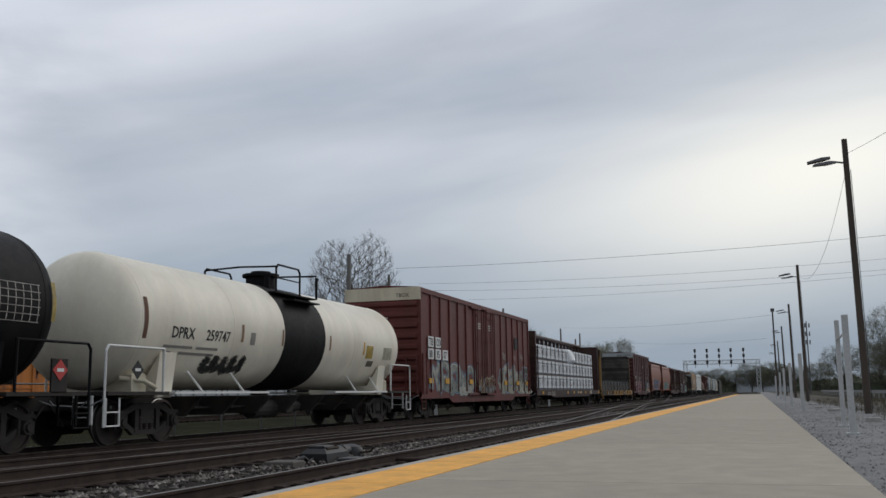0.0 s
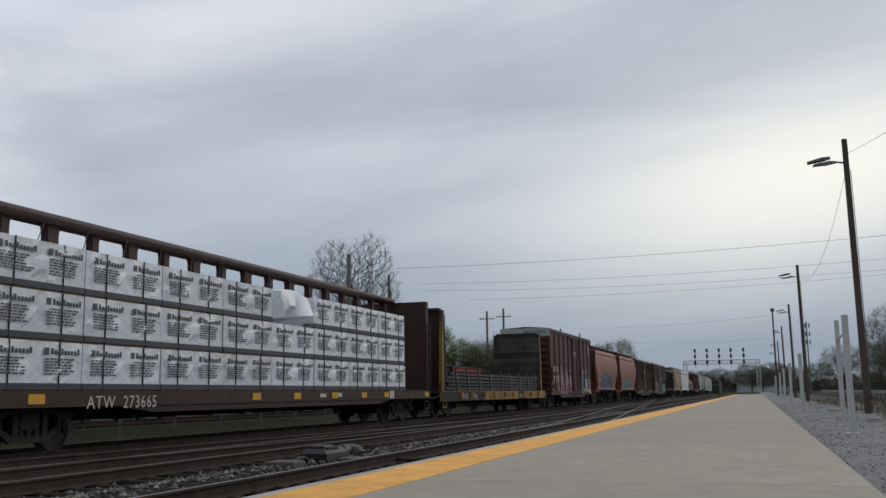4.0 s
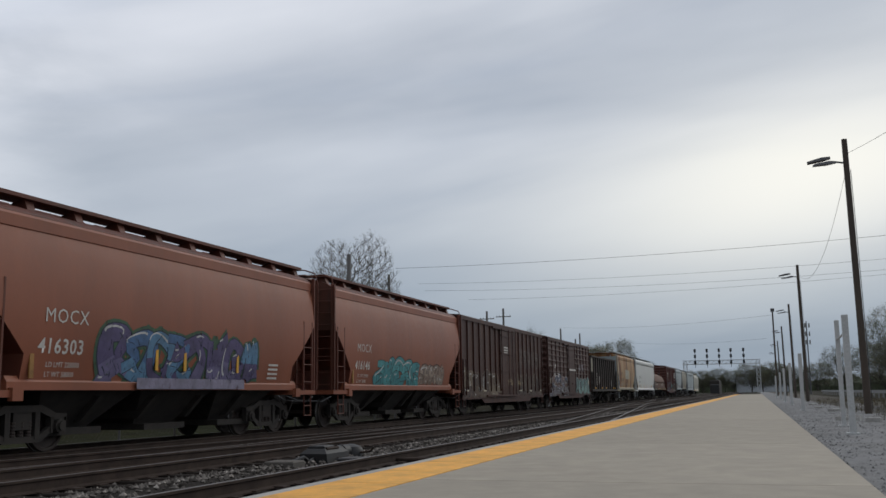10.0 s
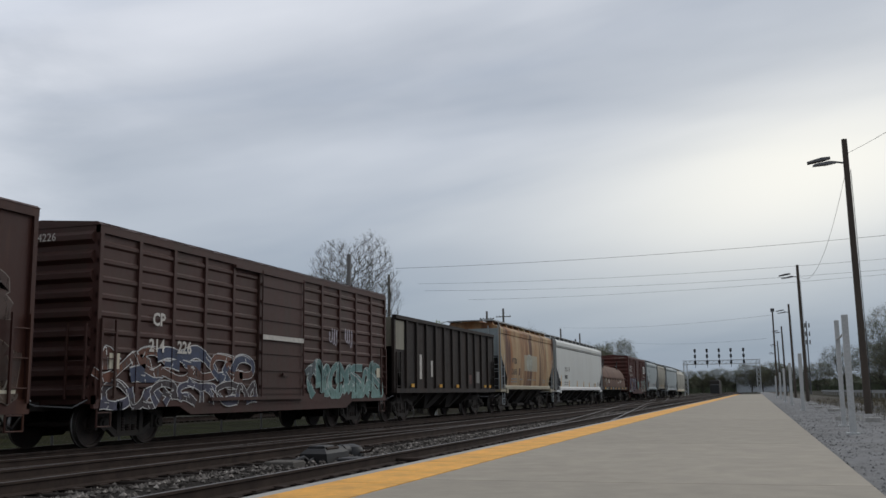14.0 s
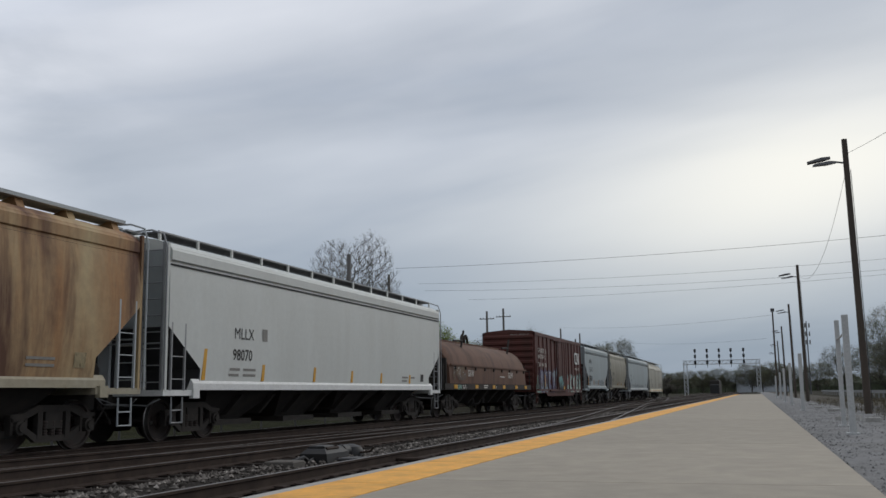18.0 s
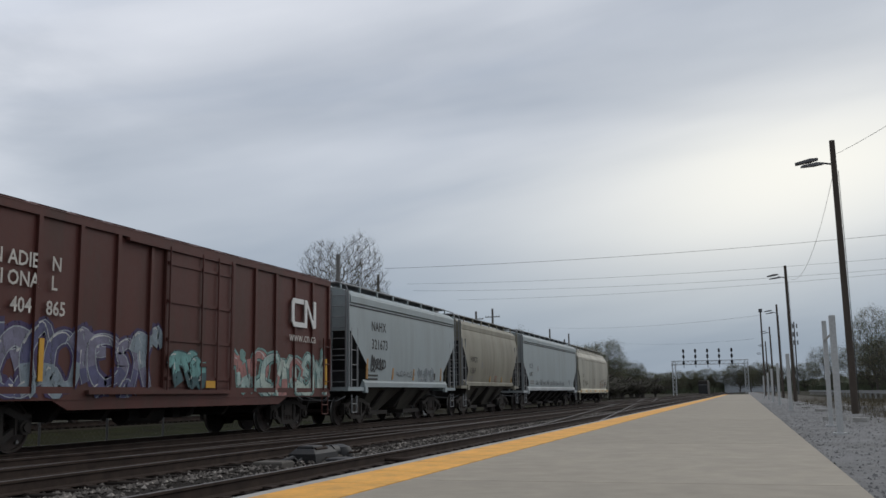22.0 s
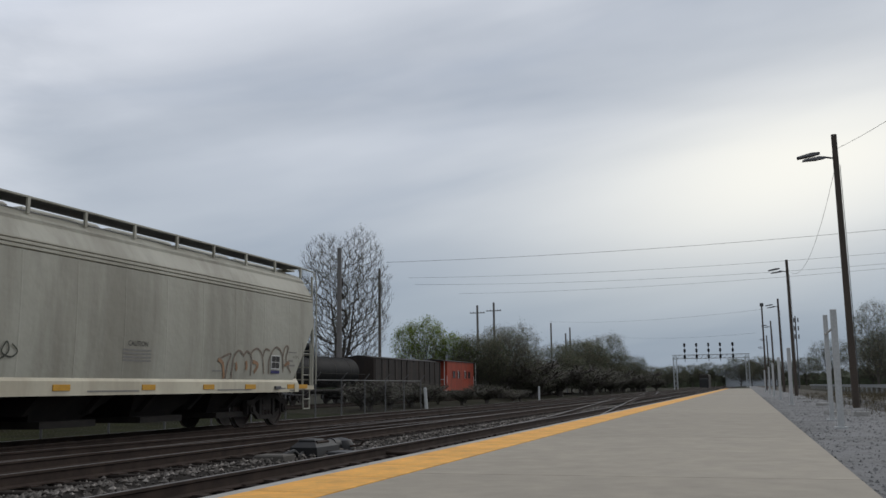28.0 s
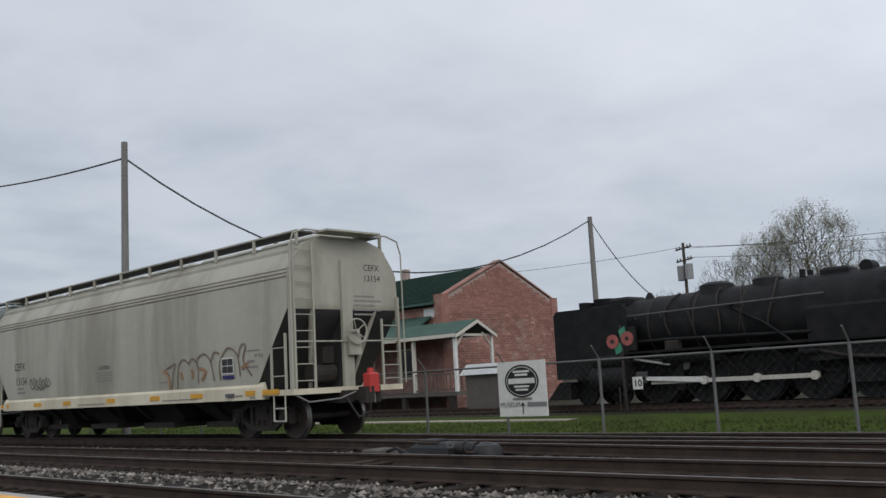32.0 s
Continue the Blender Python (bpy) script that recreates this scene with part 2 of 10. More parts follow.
M = {
    "concrete": material("concrete", (0.345, 0.307, 0.247), (0.30, 0.265, 0.212), rough=0.85, scale=0.35, amount=0.4, bump=0.0015, bump_scale=120, dirt=(0.24, 0.21, 0.17), dirt_amount=0.12, random_tint=0.04),
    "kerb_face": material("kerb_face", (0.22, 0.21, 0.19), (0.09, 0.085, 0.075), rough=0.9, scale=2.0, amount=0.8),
    "kerb_grey": material("kerb_grey", (0.40, 0.39, 0.37), (0.28, 0.27, 0.25), rough=0.85, scale=2.0, amount=0.6),
    "yellow": material("yellow", (0.86, 0.43, 0.075), (0.74, 0.35, 0.06), rough=0.75, scale=1.4, amount=0.6, dirt=(0.28, 0.17, 0.06), dirt_amount=0.3, random_tint=0.05),
    "ballast": material("ballast", (0.050, 0.044, 0.039), (0.022, 0.020, 0.018), spec=0.1, rough=0.95, scale=1.1, amount=0.8, bump=0.05, bump_scale=14, dirt=(0.03, 0.026, 0.022), dirt_amount=0.6),
    "stone": material("stone", (0.22, 0.20, 0.18), (0.13, 0.112, 0.098), spec=0.1, rough=0.9, scale=5.0, amount=0.8, island=0.6),
    "gravel": material("gravel", (0.215, 0.215, 0.215), (0.125, 0.122, 0.118), rough=0.95, scale=0.7, amount=0.7, bump=0.03, bump_scale=22),
    "rail": material("rail", (0.06, 0.043, 0.035), (0.032, 0.024, 0.020), spec=0.12, rough=0.7, scale=3.0, amount=0.8),
    "rail_top": material("rail_top", (0.20, 0.19, 0.185), (0.11, 0.10, 0.095), rough=0.5, metal=0.7, scale=6.0, amount=0.5),
    "tie": material("tie", (0.037, 0.030, 0.026), (0.020, 0.017, 0.015), spec=0.06, rough=0.95, scale=5.0, amount=0.8, bump=0.01, bump_scale=25, random_tint=0.25),
    "grass": material("grass", (0.10, 0.145, 0.034), (0.065, 0.09, 0.027), spec=0.05, rough=0.95, scale=0.5, amount=0.8, bump=0.05, bump_scale=30, dirt=(0.07, 0.062, 0.032), dirt_amount=0.4, leafy=0.35),
    # grass darkened in its colour, standing for dim ground past the train
    "verge_dim": material("verge_dim", (0.030, 0.032, 0.017), (0.018, 0.017, 0.012), spec=0.03, rough=0.95, scale=0.4, amount=0.9, bump=0.04, bump_scale=20, dirt=(0.045, 0.055, 0.018), dirt_amount=0.35),
    "weeds": material("weeds", (0.13, 0.118, 0.10), (0.055, 0.05, 0.038), spec=0.05, rough=0.95, scale=0.9, amount=0.9, bump=0.04, bump_scale=18, dirt=(0.20, 0.195, 0.185), dirt_amount=0.5),
    "dry_stem": material("dry_stem", (0.14, 0.115, 0.075), (0.075, 0.068, 0.04), spec=0.1, rough=0.9, scale=3.0, amount=0.8, island=0.4),
    "earth": material("earth", (0.05, 0.045, 0.035), (0.028, 0.030, 0.018), spec=0.03, rough=0.95, scale=0.15, amount=0.8),
    "boxcar_brown": car_paint("boxcar_brown", (0.098, 0.032, 0.025)),
    "boxcar_red": car_paint("boxcar_red", (0.135, 0.034, 0.029)),
    "boxcar_plum": car_paint("boxcar_plum", (0.082, 0.024, 0.024)),
    "boxcar_rust": car_paint("boxcar_rust", (0.050, 0.018, 0.0135), dirt=(0.095, 0.036, 0.017), amount=0.5),
    "cp_brown": car_paint("cp_brown", (0.066, 0.029, 0.023), amount=0.45),
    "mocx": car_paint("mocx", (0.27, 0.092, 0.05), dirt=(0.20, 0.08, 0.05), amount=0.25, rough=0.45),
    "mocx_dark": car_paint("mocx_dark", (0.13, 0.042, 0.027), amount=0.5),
    "cream": car_paint("cream", (0.66, 0.61, 0.47), dirt=(0.22, 0.13, 0.07), amount=0.22),
    "tank_white": car_paint("tank_white", (0.83, 0.78, 0.65), dirt=(0.62, 0.54, 0.42), amount=0.22, rough=0.4),
    "tank_black": car_paint("tank_black", (0.008, 0.008, 0.009), dirt=(0.02, 0.018, 0.017), amount=0.4, rough=0.6, spec=0.12),
    "white": car_paint("white", (0.60, 0.615, 0.585), col2=(0.55, 0.56, 0.53), dirt=(0.44, 0.43, 0.38), amount=0.12),
    "hopper_grey": car_paint("hopper_grey", (0.40, 0.43, 0.44), dirt=(0.24, 0.23, 0.21), amount=0.22),
    "hopper_blue": car_paint("hopper_blue", (0.33, 0.38, 0.39), col2=(0.29, 0.33, 0.335), dirt=(0.21, 0.21, 0.195), amount=0.2),
    "hopper_pale": car_paint("hopper_pale", (0.38, 0.415, 0.445), dirt=(0.18, 0.175, 0.17), amount=0.4),
    "hopper_tan": material("hopper_tan", (0.41, 0.40, 0.335), (0.31, 0.295, 0.24), rough=0.5, scale=0.5, amount=0.7, streak=True, dirt=(0.17, 0.155, 0.12), dirt_amount=0.42, bump=0.03, bump_scale=0.9, grain=0.12, spec=0.3),
    "hopper_old": car_paint("hopper_old", (0.29, 0.275, 0.215), dirt=(0.15, 0.125, 0.095), amount=0.4),
    "bar_black": material("bar_black", (0.011, 0.012, 0.014), (0.024, 0.022, 0.021), rough=0.6, scale=1.5, amount=0.7),
    "beam_brown": car_paint("beam_brown", (0.046, 0.020, 0.017), amount=0.5),
    "hopper_dirty": car_paint("hopper_dirty", (0.115, 0.108, 0.09), dirt=(0.045, 0.038, 0.03), amount=0.6),
    "black_steel": car_paint("black_steel", (0.022, 0.017, 0.015), dirt=(0.05, 0.032, 0.024), amount=0.5, rough=0.7),
    "under": material("under", (0.024, 0.021, 0.019), (0.044, 0.036, 0.030), rough=0.85, scale=3.0, amount=0.7),
    "machine": material("machine", (0.012, 0.0125, 0.014), (0.026, 0.024, 0.023), rough=0.5, scale=5.0, amount=0.7, spec=0.35),
    "wheel": material("wheel", (0.035, 0.028, 0.025), (0.06, 0.042, 0.034), rough=0.75, scale=4.0, amount=0.7),
    "tread": material("tread", (0.30, 0.29, 0.28), (0.2, 0.19, 0.18), rough=0.35, metal=0.85, scale=5.0),
    "rust_hood": car_paint("rust_hood", (0.145, 0.078, 0.053), dirt=(0.065, 0.036, 0.027), amount=0.6, rough=0.75),
    "galv": material("galv", (0.30, 0.305, 0.31), (0.20, 0.20, 0.20), rough=0.5, metal=0.3, scale=5.0),
    # near-black that paints the shade inside openings and under edges
    "recess_shade": material("recess_shade", (0.03, 0.03, 0.032), (0.05, 0.048, 0.046), rough=0.8, scale=2.0),
    "wood_pole": material("wood_pole", (0.085, 0.068, 0.055), (0.05, 0.04, 0.033), rough=0.9, scale=2.0, streak=True, bump=0.01, bump_scale=15),
    "pole_grey": material("pole_grey", (0.21, 0.20, 0.19), (0.13, 0.122, 0.112), rough=0.9, scale=2.0, streak=True, bump=0.01, bump_scale=15),
    "post_white": material("post_white", (0.50, 0.51, 0.51), (0.40, 0.40, 0.39), rough=0.6, scale=2.5, streak=True),
    "lamp_grey": material("lamp_grey", (0.10, 0.10, 0.105), (0.07, 0.07, 0.07), rough=0.5, scale=5.0),
    "bark": material("bark", (0.115, 0.103, 0.09), (0.07, 0.062, 0.055), rough=0.95, scale=3.0, bump=0.02, bump_scale=12),
    "leaf_bud": material("leaf_bud", (0.24, 0.215, 0.145), (0.17, 0.15, 0.105), rough=0.8, scale=1.5, leafy=0.5),
    "leaf_tan": material("leaf_tan", (0.25, 0.25, 0.115), (0.18, 0.18, 0.085), rough=0.8, scale=0.8, amount=0.9, leafy=0.5),
    "leaf_dark": material("leaf_dark", (0.125, 0.145, 0.09), (0.08, 0.092, 0.06), rough=0.8, scale=0.5, amount=0.9, leafy=0.5),
    "leaf_spring": material("leaf_spring", (0.22, 0.31, 0.055), (0.15, 0.21, 0.04), rough=0.8, scale=0.5, amount=0.9, leafy=0.5),
    "twig_brown": material("twig_brown", (0.14, 0.125, 0.10), (0.09, 0.08, 0.064), rough=0.95, scale=0.6),
    "orange": car_paint("orange", (0.50, 0.175, 0.036), dirt=(0.12, 0.045, 0.022), amount=0.75, rough=0.6),
    "reefer_end": car_paint("reefer_end", (0.10, 0.03, 0.022), amount=0.5),
    "blue": car_paint("blue", (0.018, 0.042, 0.20), dirt=(0.015, 0.028, 0.11), amount=0.3, rough=0.4),
    "red_caboose": car_paint("red_caboose", (0.36, 0.055, 0.025), amount=0.3),
    "loco_black": material("loco_black", (0.0075, 0.008, 0.009), (0.019, 0.018, 0.018), rough=0.62, scale=2.5, amount=0.8, spec=0.2, bump=0.01, bump_scale=6),
    "white_paint": material("white_paint", (0.75, 0.75, 0.73), (0.6, 0.6, 0.57), rough=0.6, scale=4.0),
    "black_paint": material("black_paint", (0.015, 0.015, 0.016), (0.03, 0.03, 0.03), rough=0.6, scale=4.0),
    "letter_white": material("letter_white", (0.60, 0.57, 0.52), (0.42, 0.39, 0.35), rough=0.7, scale=7.0, amount=0.7),
    "letter_black": material("letter_black", (0.035, 0.033, 0.032), (0.07, 0.065, 0.06), rough=0.7, scale=7.0),
    "letter_grey": material("letter_grey", (0.25, 0.24, 0.22), (0.18, 0.17, 0.16), rough=0.7, scale=7.0),
    "reflector": material("reflector", (0.65, 0.34, 0.03), (0.5, 0.25, 0.03), rough=0.5, scale=5.0),
    "sign_red": material("sign_red", (0.50, 0.05, 0.045), (0.4, 0.04, 0.035), rough=0.5, scale=5.0),
    "brick": material("brick", (0.33, 0.165, 0.13), (0.25, 0.115, 0.092), rough=0.9, scale=0.9, amount=0.8, dirt=(0.47, 0.36, 0.31), dirt_amount=0.4, bump=0.006, bump_scale=30, random_tint=0.2),
    "mortar": material("mortar", (0.38, 0.30, 0.265), (0.30, 0.22, 0.19), rough=0.95, scale=2.0),
    "green_roof": material("green_roof", (0.05, 0.098, 0.078), (0.034, 0.068, 0.055), rough=0.8, scale=1.2, amount=0.7, random_tint=0.08),
    "trim_cream": material("trim_cream", (0.60, 0.57, 0.50), (0.5, 0.47, 0.4), rough=0.7, scale=3.0),
    "deck_wood": material("deck_wood", (0.12, 0.108, 0.095), (0.075, 0.068, 0.06), rough=0.9, scale=2.5),
    "wrap": material("wrap", (0.74, 0.76, 0.78), (0.60, 0.62, 0.65), rough=0.35, scale=1.2, amount=0.6, bump=0.03, bump_scale=2.6, random_tint=0.10),
    "wrap_band": material("wrap_band", (0.045, 0.055, 0.07), (0.085, 0.06, 0.05), rough=0.5, scale=2.0),
    "print_grey": material("print_grey", (0.07, 0.07, 0.075), (0.13, 0.13, 0.135), rough=0.6, scale=6.0),
    "lumber": material("lumber", (0.34, 0.20, 0.10), (0.24, 0.13, 0.065), rough=0.85, scale=3.0),
    "plank_old": material("plank_old", (0.075, 0.068, 0.06), (0.035, 0.031, 0.028), rough=0.95, scale=1.2, amount=0.9, bump=0.01, bump_scale=20, random_tint=0.45),
    "flat_yellow": car_paint("flat_yellow", (0.34, 0.19, 0.045), dirt=(0.04, 0.025, 0.016), amount=0.9),
    "tower": material("tower", (0.62, 0.61, 0.56), (0.5, 0.49, 0.45), rough=0.6, scale=0.3, streak=True),
    "far_roof": material("far_roof", (0.42, 0.45, 0.48), (0.34, 0.37, 0.4), rough=0.8, scale=0.2),
    # galvanised grey made paler: distance haze put into the colour
    "bridge_hazed": material("bridge_hazed", (0.50, 0.52, 0.53), (0.38, 0.39, 0.40), rough=0.6, scale=1.0),
    "signal_black": material("signal_black", (0.012, 0.012, 0.013), rough=0.6, scale=2.0),
    "wire": material("wire", (0.05, 0.05, 0.052), rough=0.7, scale=1.0),
    "chain": material("chain", (0.15, 0.15, 0.15), (0.10, 0.095, 0.09), rough=0.6, metal=0.3, scale=4.0),
}
# white paint streaked with long runs of rust
M["rust_streak"] = material("rust_streak", (0.43, 0.33, 0.185), (0.29, 0.115, 0.036), rough=0.7, scale=0.6, amount=0.95, streak=True, dirt=(0.085, 0.034, 0.02), dirt_amount=0.95, bump=0.003, bump_scale=2.5)
M["patch"] = material("patch", (0.36, 0.33, 0.25), (0.30, 0.24, 0.15), rough=0.6, scale=0.8, streak=True)
M["coloured"] = {}


def colour(rgb):
    """Sprayed or stencilled paint, uneven and worn through in streaks."""
    key = tuple(round(c, 3) for c in rgb)
    if key not in M["coloured"]:
        m = material("spray_paint", key, tuple(c * 0.5 for c in key), rough=0.6, scale=2.6, amount=0.75, dirt=tuple(0.5 * c + 0.02 for c in key), dirt_amount=0.6, worn=True)
        M["coloured"][key] = m
    return M["coloured"][key]


# ---- mesh building ----
class B:
    """Collects vertices and faces of one mesh; faces carry a material index."""

    def __init__(self):
        self.v, self.f, self.m, self.mi = [], [], [], 0

    def use(self, i):
        self.mi = i
        return self

    def add(self, verts, faces):
        k = len(self.v)
        self.v += [tuple(p) for p in verts]
        for f in faces:
            self.f.append(tuple(k + i for i in f))
            self.m.append(self.mi)
        return self

    def bx(self, x0, x1, y0, y1, z0, z1):
        v = [(x, y, z) for z in (z0, z1) for x, y in ((x0, y0), (x1, y0), (x1, y1), (x0, y1))]
        return self.add(v, [(3, 2, 1, 0), (4, 5, 6, 7), (0, 1, 5, 4), (1, 2, 6, 5), (2, 3, 7, 6), (3, 0, 4, 7)])

    def chamfer(self, x0, x1, y0, y1, z0, z1, c):
        """A box with its upper edges cut off."""
        v = [(x0, y0, z0), (x1, y0, z0), (x1, y1, z0), (x0, y1, z0), (x0, y0, z1 - c), (x1, y0, z1 - c), (x1, y1, z1 - c), (x0, y1, z1 - c),
             (x0 + c, y0 + c, z1), (x1 - c, y0 + c, z1), (x1 - c, y1 - c, z1), (x0 + c, y1 - c, z1)]
        f = [(3, 2, 1, 0), (8, 9, 10, 11)]
        for i in range(4):
            j = (i + 1) % 4
            f += [(i, j, 4 + j, 4 + i), (4 + i, 4 + j, 8 + j, 8 + i)]
        return self.add(v, f)

    def cyl(self, p, q, r, n=10, r2=None, caps=True):
        p, q = Vector(p), Vector(q)
        d = (q - p).normalized()
        a = d.orthogonal().normalized()
        b = d.cross(a)
        r2 = r if r2 is None else r2
        v = []
        for c, rr in ((p, r), (q, r2)):
            for i in range(n):
                t = 2 * math.pi * i / n
                v.append(c + a * (rr * math.cos(t)) + b * (rr * math.sin(t)))
        f = [(i, (i + 1) % n, n + (i + 1) % n, n + i) for i in range(n)]
        if caps:
            f += [tuple(range(n - 1, -1, -1)), tuple(range(n, 2 * n))]
        return self.add(v, f)

    def tube(self, pts, r, n=6):
        """One bent tube through the points."""
        pts = [Vector(p) for p in pts]
        pts = [p for i, p in enumerate(pts) if i == 0 or (p - pts[i - 1]).length > 1e-6]
        v, a = [], (pts[1] - pts[0]).orthogonal().normalized()
        for i, p in enumerate(pts):
            d0 = (p - pts[i - 1]).normalized() if i else (pts[1] - pts[0]).normalized()
            d1 = (pts[i + 1] - p).normalized() if i + 1 < len(pts) else d0
            d = (d0 + d1).normalized() if (d0 + d1).length > 0.05 else d0
            a = (a - d * a.dot(d))
            a = a.normalized() if a.length > 1e-4 else d.orthogonal().normalized()
            c, k = d.cross(a), min(1.6, 1 / max(0.3, d.dot(d1)))
            v += [p + (a * math.cos(2 * math.pi * j / n) + c * math.sin(2 * math.pi * j / n)) * r * (k if abs(k - 1) < 0.5 else 1.4) for j in range(n)]
        f = [(m * n + j, m * n + (j + 1) % n, (m + 1) * n + (j + 1) % n, (m + 1) * n + j) for m in range(len(pts) - 1) for j in range(n)]
        f += [tuple(range(n - 1, -1, -1)), tuple(range((len(pts) - 1) * n, len(pts) * n))]
        return self.add(v, f)

    def lathe(self, prof, axis, o, n=24, closed=False):
        """prof: (along, radius) pairs, turned about an axis through o."""
        v = []
        for a, r in prof:
            for i in range(n):
                t = 2 * math.pi * i / n
                c, s = r * math.cos(t), r * math.sin(t)
                p = {"x": (a, c, s), "y": (s, a, c), "z": (c, s, a)}[axis]
                v.append((o[0] + p[0], o[1] + p[1], o[2] + p[2]))
        f = []
        for j in range(len(prof) - 1):
            for i in range(n):
                k = (i + 1) % n
                f.append((j * n + i, j * n + k, (j + 1) * n + k, (j + 1) * n + i))
        f += [tuple(range(n - 1, -1, -1)), tuple(range((len(prof) - 1) * n, len(prof) * n))]
        return self.add(v, f)

    def prism(self, pts, axis, a, b):
        """pts in the plane across the axis: (y, z) for x, (x, z) for y, (x, y) for z."""
        put = {"x": lambda u, w, s: (s, u, w), "y": lambda u, w, s: (u, s, w), "z": lambda u, w, s: (u, w, s)}[axis]
        n = len(pts)
        v = [put(u, w, a) for u, w in pts] + [put(u, w, b) for u, w in pts]
        return self.add(v, [tuple(range(n - 1, -1, -1)), tuple(range(n, 2 * n))] + [(i, (i + 1) % n, n + (i + 1) % n, n + i) for i in range(n)])

    def loft(self, loops, caps=True):
        n = len(loops[0])
        v = [p for loop in loops for p in loop]
        f = []
        for j in range(len(loops) - 1):
            for i in range(n):
                k = (i + 1) % n
                f.append((j * n + i, j * n + k, (j + 1) * n + k, (j + 1) * n + i))
        if caps:
            f += [tuple(range(n - 1, -1, -1)), tuple(range((len(loops) - 1) * n, len(loops) * n))]
        return self.add(v, f)

    def mesh(self, name, mats, smooth=False):
        me = bpy.data.meshes.new(name)
        me.from_pydata(self.v, [], self.f)
        for m in (mats if isinstance(mats, (list, tuple)) else [mats]):
            me.materials.append(m)
        me.polygons.foreach_set("material_index", self.m)
        bm = bmesh.new()
        bm.from_mesh(me)
        bmesh.ops.recalc_face_normals(bm, faces=bm.faces)
        bm.to_mesh(me)
        bm.free()
        if smooth:
            me.shade_smooth()
            me.set_sharp_from_angle(angle=radians(38))
        me.update()
        return me


def part(name, b, mats, parent=None, label="", at=None, smooth=False):
    """Links one mesh object under a thing or a part."""
    ob = new(name, b if isinstance(b, bpy.types.Mesh) else b.mesh(name, mats, smooth))
    if parent:
        ob.parent = parent
    if at:
        ob.location = at
    if label:
        ob["label"] = label
    return ob


def thing(name, m, label, category, group=""):
    ob = new(name)
    ob.empty_display_size = 0.2
    ob.matrix_basis = m
    return tagged(ob, label, category, group)


def letters(text, size, wrap, mat, parent, name="lettering", bold=0.0, spread=1.0):
    """Writing as a mesh; wrap takes (along, up) to a place on the surface."""
    cu = bpy.data.curves.new("writing", "FONT")
    cu.body, cu.size, cu.offset, cu.resolution_u, cu.space_character = text, size, 0.0 if "M" in text else bold, 2, spread
    ob = bpy.data.objects.new("writing", cu)
    scene.collection.objects.link(ob)
    dg = bpy.context.evaluated_depsgraph_get()
    me = bpy.data.meshes.new_from_object(ob.evaluated_get(dg))
    bpy.data.objects.remove(ob)
    me.materials.clear()
    me.materials.append(mat)
    for v in me.vertices:
        v.co = wrap(v.co.x, v.co.y)
    me.update()
    ob = new(name, me)
    ob.parent = parent
    return ob


STROKES = [
    [[(0.10, 0.0), (0.05, 0.65), (0.35, 1.0), (0.75, 0.85), (0.80, 0.45)], [(0.42, 0.05), (0.55, 0.45), (0.95, 0.30)]],
    [[(0.92, 0.80), (0.50, 1.0), (0.08, 0.72), (0.15, 0.20), (0.55, 0.0), (0.95, 0.22)], [(0.45, 0.50), (0.85, 0.62)]],
    [[(0.90, 0.95), (0.35, 0.98), (0.15, 0.70), (0.55, 0.50), (0.88, 0.25), (0.50, 0.0), (0.02, 0.10)]],
    [[(0.05, 0.05), (0.22, 0.85), (0.55, 0.55), (0.62, 0.05)], [(0.55, 0.60), (0.85, 1.0), (0.98, 0.30)]],
    [[(0.05, 1.0), (0.18, 0.10), (0.50, 0.30), (0.48, 0.75)], [(0.50, 0.30), (0.80, 0.05), (0.92, 0.95)]],
    [[(0.50, 0.02), (0.10, 0.25), (0.12, 0.78), (0.52, 1.0), (0.90, 0.70), (0.85, 0.25), (0.50, 0.12)]],
    [[(0.02, 0.72), (0.40, 1.0), (0.95, 0.80)], [(0.55, 0.90), (0.35, 0.45), (0.60, 0.0)]],
    [[(0.02, 0.15), (0.45, 0.45), (0.15, 0.80), (0.70, 1.0), (0.95, 0.55), (0.60, 0.0)]],
]


def smooth_path(pts, n=4):
    """Catmull-Rom through the points."""
    q = [pts[0]] + list(pts) + [pts[-1]]
    out = []
    for i in range(1, len(q) - 2):
        for k in range(n):
            t = k / n
            out.append(tuple(0.5 * (2 * q[i][j] + (q[i + 1][j] - q[i - 1][j]) * t + (2 * q[i - 1][j] - 5 * q[i][j] + 4 * q[i + 1][j] - q[i + 2][j]) * t * t + (3 * q[i][j] - q[i - 1][j] - 3 * q[i + 1][j] + q[i + 2][j]) * t ** 3) for j in (0, 1)))
    out.append(tuple(pts[-1]))
    return out


